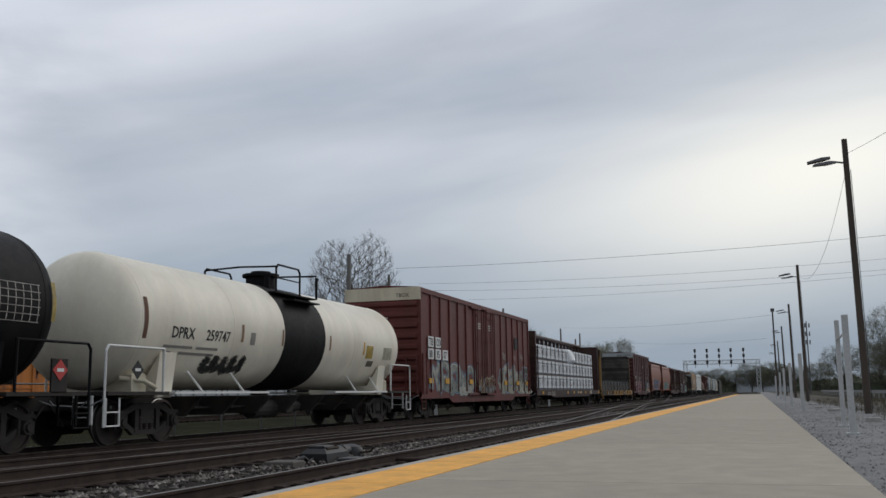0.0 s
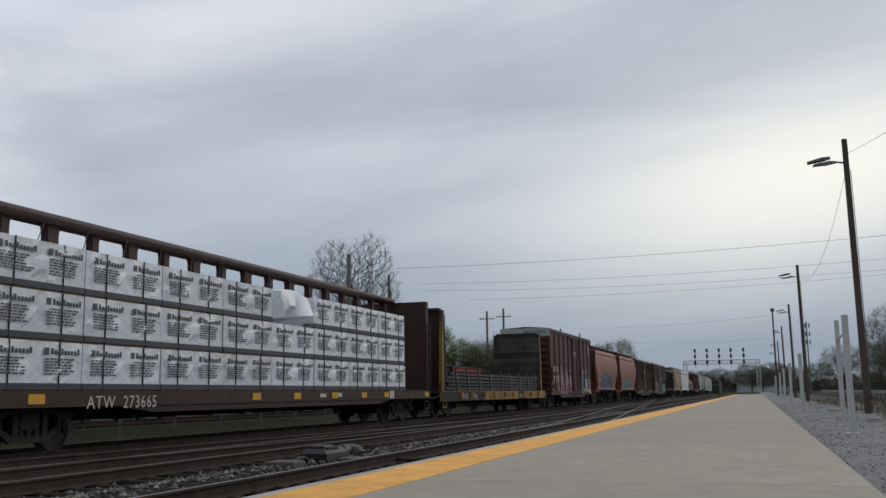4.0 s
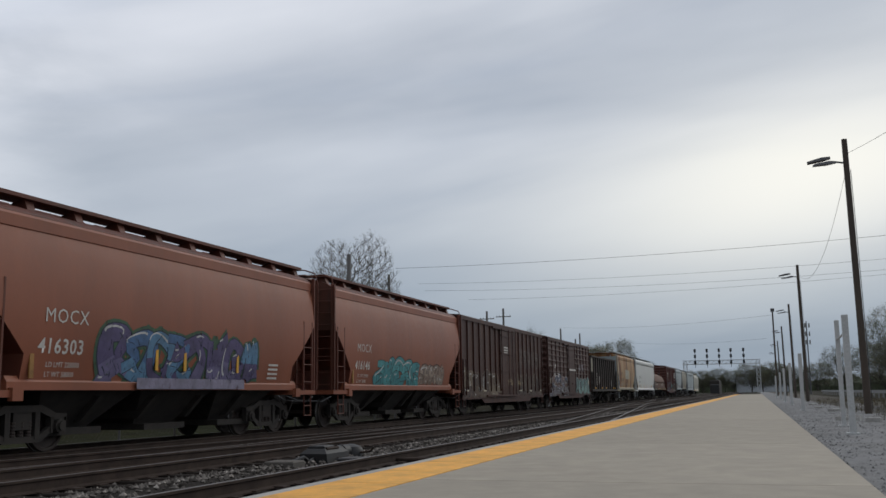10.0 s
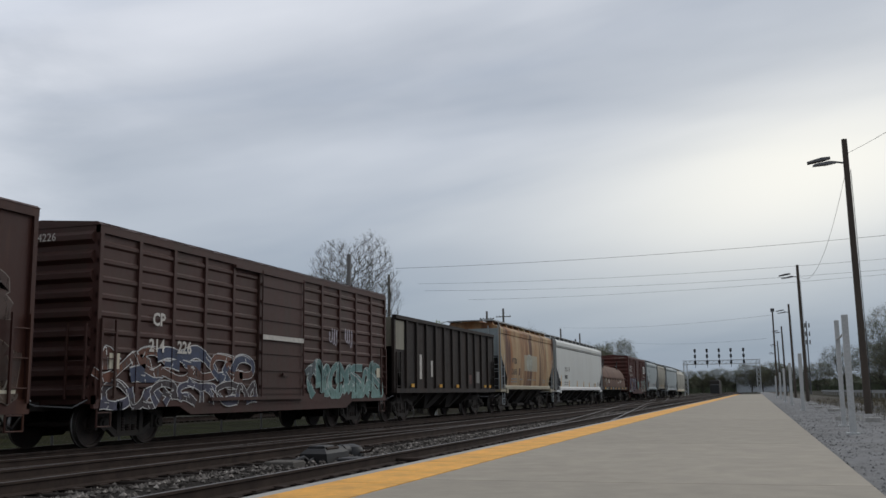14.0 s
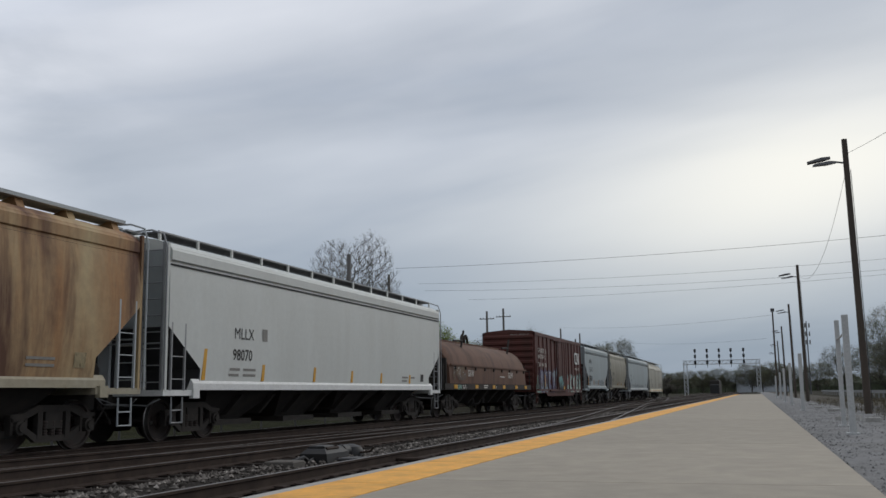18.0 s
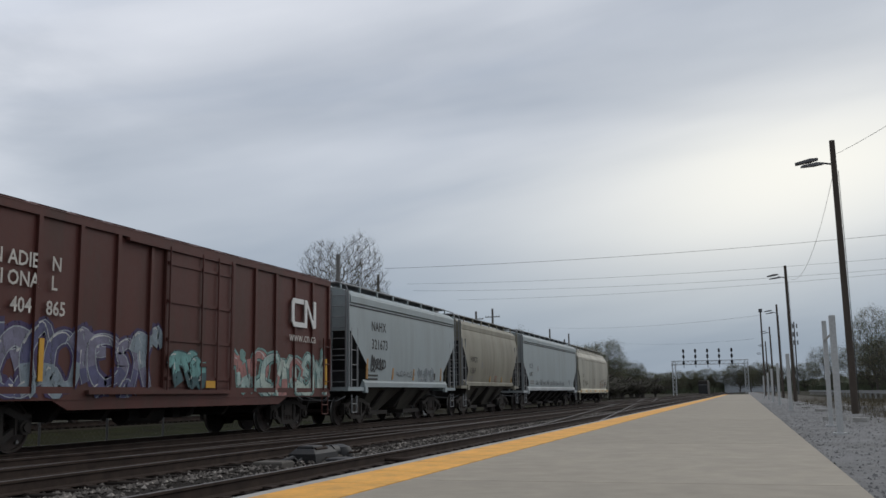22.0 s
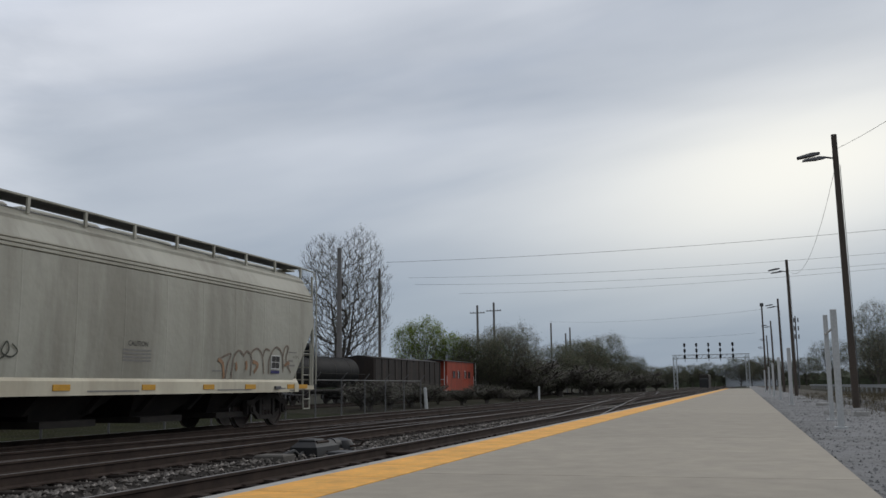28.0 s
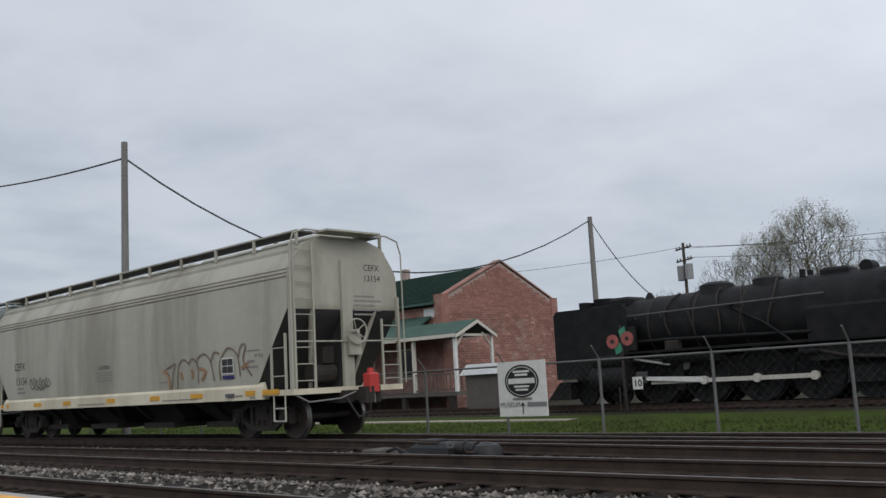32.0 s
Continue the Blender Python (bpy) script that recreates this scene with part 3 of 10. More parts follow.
def splash(seed, wrap, y0, y1, z0, z1, cols, outline, parent, n=7, halo=None, shine=(0.58, 0.58, 0.56), line=0.032, fat=1.0):
    """Sprayed lettering: fat, interlocking strokes with thin outlines over a cloud of paint, too wild to be read."""
    rnd = random.Random(seed)
    b, mats = B(), [colour(c) for c in cols] + [colour(outline)] + ([colour(halo)] if halo else []) + [colour(shine)]
    k = len(cols)
    w, h = (y1 - y0) / n, z1 - z0

    def lay(poly, lift, mi):
        b.use(mi)
        if isinstance(wrap, Side):
            for piece in wrap.pieces(poly, lift):
                b.add(piece, [tuple(range(len(piece)))])
        else:
            b.add([wrap(u, v, lift) for u, v in poly], [tuple(range(len(poly)))])

    def ribbon(path, half, lift, mi, low=None):
        ring = []
        for i, (u, v) in enumerate(path):
            a, c = path[max(i - 1, 0)], path[min(i + 1, len(path) - 1)]
            du, dv = c[0] - a[0], c[1] - a[1]
            d = math.hypot(du, dv) or 1
            r = half * (0.85 + 0.3 * math.sin(3.1 * i / len(path) + seed))
            ring.append(((u - dv / d * r, max(v + du / d * r, z0)), (u + dv / d * r, max(v - du / d * r, z0))))
        for (p0, p1), (q0, q1) in zip(ring, ring[1:]):
            below = low is not None and (p0[1] + q1[1]) / 2 < z0 + h * 0.42
            lay([p0, p1, q1, q0], lift, low if below else mi)

    def blob(u, v, r, lift, mi):
        lay([(u + r * rnd.uniform(0.75, 1.1) * math.cos(a), max(v + r * rnd.uniform(0.75, 1.1) * math.sin(a), z0)) for a in np.linspace(0, 6.283, 13)[:-1]], lift, mi)

    pieces, lift = [], 0.004
    for i in range(n):
        cell = rnd.choice(STROKES)
        flip, lean, dz = rnd.random() < 0.4, rnd.uniform(-0.35, 0.35), rnd.uniform(-0.06, 0.06)
        size = rnd.uniform(1.05, 1.45)
        paths = []
        for stroke in cell:
            pts = [(y0 + w * (i + 0.5 + size * (((1 - u) if flip else u) - 0.5) + lean * (v - 0.5)), z0 + h * (0.10 + 0.76 * v + dz)) for u, v in stroke]
            paths.append(smooth_path([(min(max(u + rnd.uniform(-0.12, 0.12) * w, y0), y1), v + rnd.uniform(-0.07, 0.07) * h) for u, v in pts]))
        u, v = paths[0][-1]
        kick = rnd.choice((-1, 1)) * w
        paths.append(smooth_path([(u, v), (u + kick * 0.3, v + h * rnd.uniform(-0.1, 0.2)), (u + kick * 0.6, v + h * rnd.uniform(-0.2, 0.3))]))
        pieces.append((paths, min(w * 0.26, h * 0.17) * rnd.uniform(0.85, 1.25) * fat, rnd.randrange(k)))
    if halo:
        for paths, thick, fill in pieces:
            for path in paths:
                lift += 0.00004
                ribbon(path, thick + 0.11, lift, k + 1)
            for q in range(4):
                u, v = rnd.choice(paths[rnd.randrange(len(paths))])
                lift += 0.00004
                blob(u + rnd.uniform(-0.15, 0.15), v + rnd.uniform(0.0, 0.22), rnd.uniform(0.09, 0.2), lift, k + 1)
    for paths, thick, fill in pieces:
        for path in paths:
            lift += 0.0002
            ribbon(path, thick + line, lift, k)
        for path in paths:
            lift += 0.0002
            ribbon(path, thick, lift, fill, (fill + 1) % k)
        for path in paths:
            lift += 0.0001
            m = max(2, len(path) // 3)
            ribbon([(u - thick * 0.5, v + thick * 0.5) for u, v in path[m:m + max(3, m)]], thick * 0.13, lift, len(mats) - 1)
            # a crack of outline colour inside the stroke
            u, v = path[len(path) // 2]
            ribbon([(u, v), (u + thick * rnd.uniform(-0.9, 0.9), v - thick * rnd.uniform(0.4, 1.2))], line * 0.5, lift + 0.00005, k)
    return part("graffiti", b, mats, parent, "spray-painted graffiti in several colours")


def scrawl(seed, wrap, y0, z0, w, h, col, parent, strokes=6, r=0.018):
    """A quick cursive tag of thin sprayed strokes that cannot be read."""
    rnd = random.Random(seed)
    b, n = B(), max(8, strokes * 2)
    pts = []
    for q in range(n):
        a, reach = q * 1.75 + rnd.uniform(-0.5, 0.5), rnd.uniform(0.25, 1.0)
        pts.append((y0 + w * (q / n + 0.10 * math.cos(a)), z0 + h * (0.45 + 0.5 * reach * math.sin(a))))
    fine = smooth_path(pts, 4)
    for k, ((a0, a1), (c0, c1)) in enumerate(zip(fine, fine[1:])):
        d = math.hypot(c0 - a0, c1 - a1) or 1
        n0, n1 = -(c1 - a1) / d * r, (c0 - a0) / d * r
        lift = 0.017 + 0.00004 * k
        b.add([wrap(a0 + n0, a1 + n1, lift), wrap(a0 - n0, a1 - n1, lift), wrap(c0 - n0, c1 - n1, lift), wrap(c0 + n0, c1 + n1, lift)], [(0, 1, 2, 3)])
    return part("tag", b, colour(col), parent, "sprayed tag of thin strokes")


def bars(rows, wrap, mat, parent, name="small_print"):
    """Small print that cannot be read: plain bars (along, up, length, height)."""
    b = B()
    for y, z, w, h in rows:
        n = max(1, math.ceil(h / 0.12))
        for k in range(n):
            za, zb = z + h * k / n, z + h * (k + 1) / n
            b.add([wrap(y, za), wrap(y + w, za), wrap(y + w, zb), wrap(y, zb)], [(0, 1, 2, 3)])
    return part(name, b, mat, parent)
# ---- the place ----
TRAIN_X = -13.2                     # centre of the train's track
TRACKS = (-4.95, -9.05, -13.2)      # centres of the three tracks, platform side first
MUSEUM_X = -30.0                    # centre of the museum's display track
GAUGE = 0.7525                      # half the distance between rail heads


def build_ground():
    b = B()
    # one sheet: cross-section in x, drawn along y to the horizon
    prof = [(-2500, -0.4), (-60, -0.4), (-27, -0.35), (-24, -0.5), (-16.6, -0.42), (-15.6, -0.40), (-15.2, -0.22), (-3.6, -0.22), (-3.5, -0.1), (0.76, 0.06), (3.9, 0.05), (9, -0.05), (2500, -0.3)]
    ys = [-2500, -300, -80, -40, -20, 4, 20, 40, 52, 80, 160, 400, 2500]
    mats = ["earth", "earth", "grass", "grass", "grass", "ballast", "ballast", "ballast", "earth", "gravel", "weeds", "earth"]
    names = ["earth", "grass", "ballast", "gravel", "verge_dim", "weeds"]
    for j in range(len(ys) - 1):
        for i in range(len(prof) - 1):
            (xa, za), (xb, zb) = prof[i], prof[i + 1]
            # from y = 4 on, grass takes the tone with dimness painted in
            b.use(names.index("earth" if mats[i] == "grass" and ys[j] >= 52 else "verge_dim" if mats[i] == "grass" and ys[j] >= 4 else mats[i]))
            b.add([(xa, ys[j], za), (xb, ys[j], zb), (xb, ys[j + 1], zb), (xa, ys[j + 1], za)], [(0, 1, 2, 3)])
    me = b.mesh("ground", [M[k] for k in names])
    bm = bmesh.new()
    bm.from_mesh(me)
    bmesh.ops.remove_doubles(bm, verts=bm.verts, dist=0.001)
    bm.to_mesh(me)
    bm.free()
    tagged(new("ground", me), "level ground of ballast, mown grass and gravel", "ground", kind="structure")


def build_platform():
    plat = thing("platform", Matrix.Identity(4), "long low concrete station platform with a yellow warning strip", "platform")
    tagged(plat, kind="structure")
    y0, y1 = -40.0, 176.0
    b = B()
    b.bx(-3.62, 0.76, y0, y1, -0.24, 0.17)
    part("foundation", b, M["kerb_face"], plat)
    slab = B().chamfer(-2.845, 0.80, 0.006, 5.994, 0.14, 0.20, 0.006).mesh("slab", M["concrete"])
    kerb = B().chamfer(-3.66, -3.505, 0.004, 2.996, 0.06, 0.20, 0.012).mesh("kerb", M["kerb_grey"])
    plain = B().chamfer(-3.502, -2.848, 0.003, 1.217, 0.15, 0.206, 0.004).mesh("warning_tile", M["yellow"])
    for k in range(36):
        part("slab", slab, None, plat, at=(0, y0 + 6 * k, 0))
    for k in range(72):
        part("kerb", kerb, None, plat, at=(0, y0 + 3 * k, 0))
    for k in range(177):
        y = y0 + 1.22 * k
        part("warning_tile", plain, None, plat, at=(0, y, 0))


RAIL_PROFILE = [(-0.07, -0.17), (0.07, -0.17), (0.07, -0.155), (0.012, -0.135), (0.012, -0.045), (0.036, -0.03), (0.036, -0.004), (0.028, 0.0), (-0.028, 0.0), (-0.036, -0.004), (-0.036, -0.03), (-0.012, -0.045), (-0.012, -0.135), (-0.07, -0.155)]


def rail_mesh(path, name="rail", shiny=True):
    """A rail drawn along (x, y) points."""
    b = B()
    loops = [[(x + u, y, w) for u, w in RAIL_PROFILE] for x, y in path]
    b.loft(loops)
    me = b.mesh(name, [M["rail"], M["rail_top"]])
    if shiny:
        for p in me.polygons:
            if p.normal.z > 0.9 and p.center.z > -0.01:
                p.material_index = 1
    return me


def build_track(x, label, y0, y1, shiny=True, near=(-30, 60), low=0.0):
    t = thing("railway_track", pose(x, 0, low), label, "track")
    for s in (-GAUGE, GAUGE):
        part("rail", rail_mesh([(s, y0), (s, 0), (s, y1)], shiny=shiny), None, t)
    tie = B().chamfer(-1.3, 1.3, -0.115, 0.115, -0.33, -0.165, 0.012)
    for s in (-GAUGE, GAUGE):
        tie.use(1).bx(s - 0.16, s + 0.16, -0.09, 0.09, -0.166, -0.15)
        tie.use(0)
    tie = tie.mesh("tie", [M["tie"], M["rail"]])
    rnd = random.Random(int(-x * 10))
    y = near[0]
    while y < near[1]:
        o = part("tie", tie, None, t, at=(rnd.uniform(-0.05, 0.05), y, rnd.uniform(-0.012, 0.006)))
        o.rotation_euler.z = rnd.uniform(-0.015, 0.015)
        y += 0.53
    rest = B()
    y = near[1]
    while y < y1:
        rest.bx(-1.3, 1.3, y - 0.115, y + 0.115, -0.33, -0.168)
        y += 0.53
    y = y0
    while y < near[0]:
        rest.bx(-1.3, 1.3, y - 0.115, y + 0.115, -0.33, -0.168)
        y += 0.53
    tagged(part("tie_rest", rest, M["tie"], t), kind="stuff")
    return t


def build_crossovers():
    """Switch rails that lead from one track to the next."""
    def ease(t):
        """Straight run with short curves at both ends."""
        c = 0.16
        k = 1 / (1 - c)
        if t < c:
            return k * t * t / (2 * c)
        return k * (t - c / 2) if t < 1 - c else 1 - k * (1 - t) ** 2 / (2 * c)

    def smooth(xa, xb, ya, yb, off):
        return [(xa + (xb - xa) * ease(t) + off, ya + (yb - ya) * t) for t in np.linspace(0, 1, 25)]
    for xa, xb, ya, yb, label in ((TRACKS[1], TRACKS[2], 34, -22, "crossover between the middle and the far track"),
                                  (TRACKS[0], TRACKS[1], 22, 82, "crossover between the near and the middle track"),
                                  (TRACKS[1], TRACKS[2], 88, 150, "crossover further along the line"),
                                  (TRACKS[1], TRACKS[0], 92, 155, "crossover further along the near track")):
        t = thing("crossover", Matrix.Identity(4), "steel " + label, "track", "crossovers")
        for s in (-GAUGE, GAUGE):
            part("switch_rail", rail_mesh(smooth(xa, xb, ya, yb, s)), None, t, at=(0, 0, 0.004))


def build_stones():
    """Loose ballast between the tracks, near the camera."""
    rnd = random.Random(5)
    b = B()
    base = [(1, 0, 0), (-1, 0, 0), (0, 1, 0), (0, -1, 0), (0, 0, 1), (0, 0, -1)]
    faces = [(0, 2, 4), (2, 1, 4), (1, 3, 4), (3, 0, 4), (2, 0, 5), (1, 2, 5), (3, 1, 5), (0, 3, 5)]

    def stone(x, y, z, r):
        a = rnd.uniform(0, 6.28)
        c, s = math.cos(a), math.sin(a)
        vs = []
        for p in base:
            q = [u * r * rnd.uniform(0.6, 1.25) for u in p]
            q[0] += rnd.uniform(-0.3, 0.3) * r
            q[1] += rnd.uniform(-0.3, 0.3) * r
            vs.append((x + c * q[0] - s * q[1], y + s * q[0] + c * q[1], z + q[2] * 0.8 + rnd.uniform(-0.2, 0.2) * r))
        b.add(vs, faces)
    for k in range(26000):
        y = -26 + 78 * rnd.random() ** 1.0
        x = rnd.choice((rnd.uniform(-8.3, -5.7), rnd.uniform(-8.3, -5.7), rnd.uniform(-8.3, -5.7), rnd.uniform(-12.4, -9.9), rnd.uniform(-5.6, -3.7), rnd.uniform(-9.8, -8.3)))
        heap = 0.10 * math.exp(-((x + 6.95) / 0.6) ** 2)
        stone(x, y, -0.21 + heap, rnd.uniform(0.022, 0.05))
    tagged(new("ballast_stones", b.mesh("ballast_stones", M["stone"])), "loose grey crushed stone between the tracks", "ballast", kind="stuff")
    b = B()
    for k in range(9000):
        y = 6 + 60 * rnd.random() ** 1.6
        x = 0.9 + 5.0 * rnd.random() ** 1.5
        stone(x, y, 0.05, rnd.uniform(0.015, 0.035))
    tagged(new("gravel_stones", b.mesh("gravel_stones", M["gravel"])), "pale gravel beside the platform", "gravel", kind="stuff")
    # dry weeds beyond the gravel
    b = B()
    for k in range(700):
        y = 10 + 75 * rnd.random() ** 1.3
        cx, cy = 3.2 + 7.5 * rnd.random() ** 0.8, y
        for q in range(7):
            a, h = rnd.uniform(0, 6.28), rnd.uniform(0.08, 0.38)
            x, y = cx + rnd.gauss(0, 0.12), cy + rnd.gauss(0, 0.12)
            dx, dy = math.cos(a) * 0.012, math.sin(a) * 0.012
            b.add([(x - dx, y - dy, -0.08), (x + dx, y + dy, -0.08), (x + rnd.gauss(0, 0.1), y + rnd.gauss(0, 0.1), 0.03 + h)], [(0, 1, 2)])
    tagged(new("dry_weeds", b.mesh("dry_weeds", M["dry_stem"])), "dry brown weeds beyond the gravel strip", "weeds", kind="stuff")
    # tufts on the grass strip
    b = B()
    for k in range(16000):
        x, y = rnd.uniform(-27.5, -15.7), rnd.uniform(-45, 14)
        if y > 4 and rnd.random() < (y - 4) / 10:
            continue
        if abs(x + 18.0) < 0.02:
            continue
        a, h = rnd.uniform(0, 6.28), rnd.uniform(-0.01, 0.05)
        dx, dy = math.cos(a) * 0.05, math.sin(a) * 0.05
        b.add([(x - dx, y - dy, -0.47), (x + dx, y + dy, -0.47), (x + dy, y - dx, -0.42 + h)], [(0, 1, 2)])
    tagged(new("grass_tufts", b.mesh("grass_tufts", M["grass"])), "short green grass along the fence", "grass", kind="stuff")


def switch_machine(x, y, turn, label):
    t = thing("switch_machine", pose(x, y, -0.17, 0, 0, turn), label, "switch machine", "switch machines")
    iron = M["machine"]
    part("housing", B().loft([[(-0.26, -0.5, 0.0), (0.26, -0.5, 0.0), (0.26, 0.4, 0.0), (-0.26, 0.4, 0.0)], [(-0.24, -0.5, 0.16), (0.24, -0.5, 0.16), (0.24, 0.4, 0.16), (-0.24, 0.4, 0.16)], [(-0.16, -0.4, 0.24), (0.16, -0.4, 0.24), (0.16, 0.25, 0.24), (-0.16, 0.25, 0.24)]]), iron, t)
    part("cover", B().chamfer(-0.15, 0.15, -0.38, 0.0, 0.24, 0.285, 0.02), iron, t)
    part("hinge", B().cyl((0.17, -0.35, 0.235), (0.17, 0.1, 0.235), 0.025, 8), M["rail"], t)
    part("motor", B().cyl((0, 0.4, 0.13), (0, 0.82, 0.13), 0.12, 16), iron, t, smooth=True)
    part("motor_ring", B().cyl((0, 0.55, 0.13), (0, 0.60, 0.13), 0.135, 16), iron, t)
    part("gear_case", B().lathe([(0.0, 0.24), (0.12, 0.24), (0.2, 0.19), (0.24, 0.08), (0.25, 0.01)], "z", (0, 1.02, 0), 14), iron, t, smooth=True)
    part("hand_crank", B().tube([(0.22, 0.95, 0.1), (0.42, 0.95, 0.12), (0.48, 0.95, 0.2)], 0.02, 6), M["rail"], t)
    for y2 in (-0.75, 0.35, 1.25):
        part("base_timber", B().chamfer(-0.7, 1.9, y2, y2 + 0.22, -0.14, 0.01, 0.01), M["tie"], t)
    part("throw_rod", B().cyl((0.2, -0.1, 0.06), (2.2, -0.1, 0.06), 0.03, 8), M["rail"], t)
    part("lock_rod", B().cyl((0.2, 0.25, 0.05), (1.9, 0.25, 0.05), 0.025, 8), M["rail"], t)
    part("cover_plate", B().chamfer(0.38, 0.85, -0.45, 0.05, 0.02, 0.09, 0.02), iron, t)
    part("junction_box", B().chamfer(-0.25, 0.25, -1.7, -1.3, 0.0, 0.12, 0.02), M["deck_wood"], t)
    part("conduit", B().tube([(0, -1.3, 0.08), (0.08, -1.0, 0.14), (0.05, -0.75, 0.05), (0.0, -0.5, 0.08)], 0.03, 6), iron, t)
    part("bolt", B().cyl((0.12, 0.32, 0.16), (0.12, 0.32, 0.21), 0.03, 6), M["rail"], t)
    part("bolt", B().cyl((-0.12, 0.32, 0.16), (-0.12, 0.32, 0.21), 0.03, 6), M["rail"], t)


def build_lamp_posts():
    for i, (x, y) in enumerate(((3.68, 36.8), (3.45, 74.0), (3.85, 108.0), (4.0, 146.0), (4.3, 190.0), (4.5, 232.0))):
        t = thing("lamp_post", pose(x, y, 0.03, 0, -0.5), "tall wooden lamp post with two flat lamps on one arm", "lamp post", "lamp posts by the platform")
        part("pole", B().cyl((0, 0, 0), (0, 0, 9.95), 0.128, 14, 0.098), M["wood_pole"], t, smooth=True)
        part("arm", B().tube([(0, 0, 9.05), (-0.35, -0.03, 9.12), (-0.55, -0.05, 9.15)], 0.035, 8), M["lamp_grey"], t)
        for (dx, dy, dz, rz) in ((-0.62, -0.2, 9.05, 24), (-0.75, 0.25, 9.33, -6)):
            head = B()
            head.loft([[(0.1, -0.07, -0.02), (0.1, 0.07, -0.02), (0.1, 0.06, 0.06), (0.1, -0.06, 0.06)],
                       [(-0.2, -0.16, -0.05), (-0.2, 0.16, -0.05), (-0.2, 0.12, 0.07), (-0.2, -0.12, 0.07)],
                       [(-0.72, -0.15, -0.07), (-0.72, 0.15, -0.07), (-0.72, 0.1, 0.0), (-0.72, -0.1, 0.0)]])
            o = part("lamp_head", head, M["lamp_grey"], t, at=(dx + 0.15, dy, dz), smooth=True)
            o.rotation_euler = (0, radians(-4), radians(rz))
        part("cable", B().tube([(0.13, 0, 8.8), (0.14, -0.02, 6), (0.15, 0, 0.1)], 0.012, 5), M["wire"], t)
    # bare posts and a slim mast among them
    for x, y, h in ((2.9, 150.0, 10.8),):
        t = thing("utility_pole", pose(x, y, 0.03), "bare wooden pole beside the platform end", "pole")
        part("pole", B().cyl((0, 0, 0), (0, 0, 12.6), 0.15, 12, 0.11), M["wood_pole"], t, smooth=True)
        part("cap", B().cyl((0, 0, 12.4), (0, 0, 12.9), 0.28, 12), M["lamp_grey"], t)
    t = thing("radio_mast", pose(9.5, 190.0, 0.0), "slim mast with stacked antennas", "mast")
    part("mast", B().cyl((0, 0, 0), (0, 0, 13.5), 0.14, 10, 0.10), M["lamp_grey"], t)
    for k in range(3):
        b = B()
        for a in range(3):
            c, s = math.cos(a * 2.094), math.sin(a * 2.094)
            b.bx(c * 0.45 - 0.13, c * 0.45 + 0.13, s * 0.45 - 0.1, s * 0.45 + 0.1, 9.2 + k * 1.55, 10.0 + k * 1.55)
        part("antenna_ring", b, M["galv"], t)
    # white posts at the platform's edge
    for i, (x, y, h, w) in enumerate(((1.72, 20.2, 2.34, 0.058), (1.90, 24.5, 2.52, 0.05), (1.80, 43.0, 2.4, 0.075), (1.85, 58.0, 2.4, 0.075), (1.9, 73.0, 2.4, 0.075), (2.0, 90.0, 2.4, 0.075), (2.0, 110.0, 2.4, 0.075))):
        t = thing("white_post", pose(x, y, 0.03), "white painted steel post with a square base", "post", "white posts beside the platform")
        part("shaft", B().chamfer(-w, w, -w, w, 0.0, h, 0.012), M["post_white"], t)
        part("foot", B().chamfer(-0.12, 0.12, -0.12, 0.12, 0.0, 0.06, 0.01), M["post_white"], t)
        if i == 0:
            part("bracket", B().tube([(0.0, 0.05, 2.0), (0.17, 4.25, 2.06)], 0.025, 6), M["post_white"], t)
    # flat rubble and a kerb beyond the gravel
    rnd = random.Random(12)
    for k in range(14):
        t = B()
        x, y, r = rnd.uniform(2.4, 6.5), rnd.uniform(17, 62), rnd.uniform(0.15, 0.45)
        pts = [(x + r * rnd.uniform(0.6, 1.1) * math.cos(a), y + r * rnd.uniform(0.6, 1.1) * math.sin(a)) for a in np.linspace(0, 6.283, 8)[:-1]]
        t.prism(pts, "z", 0.0, rnd.uniform(0.1, 0.2))
        tagged(new("rubble_block", t.mesh("rubble_block", M["kerb_grey"])), "broken slab of pale concrete on the gravel", "rubble", "rubble on the gravel")
    low = thing("guard_rail", Matrix.Identity(4), "low grey rail along the access road", "guard rail")
    part("beam", B().bx(11.9, 12.0, 40, 200, 0.45, 0.75), M["galv"], low)
    for k in range(40):
        part("post", B().bx(11.95, 12.07, -0.06, 0.06, -0.1, 0.7), M["galv"], low, at=(0, 41 + 4 * k, 0))


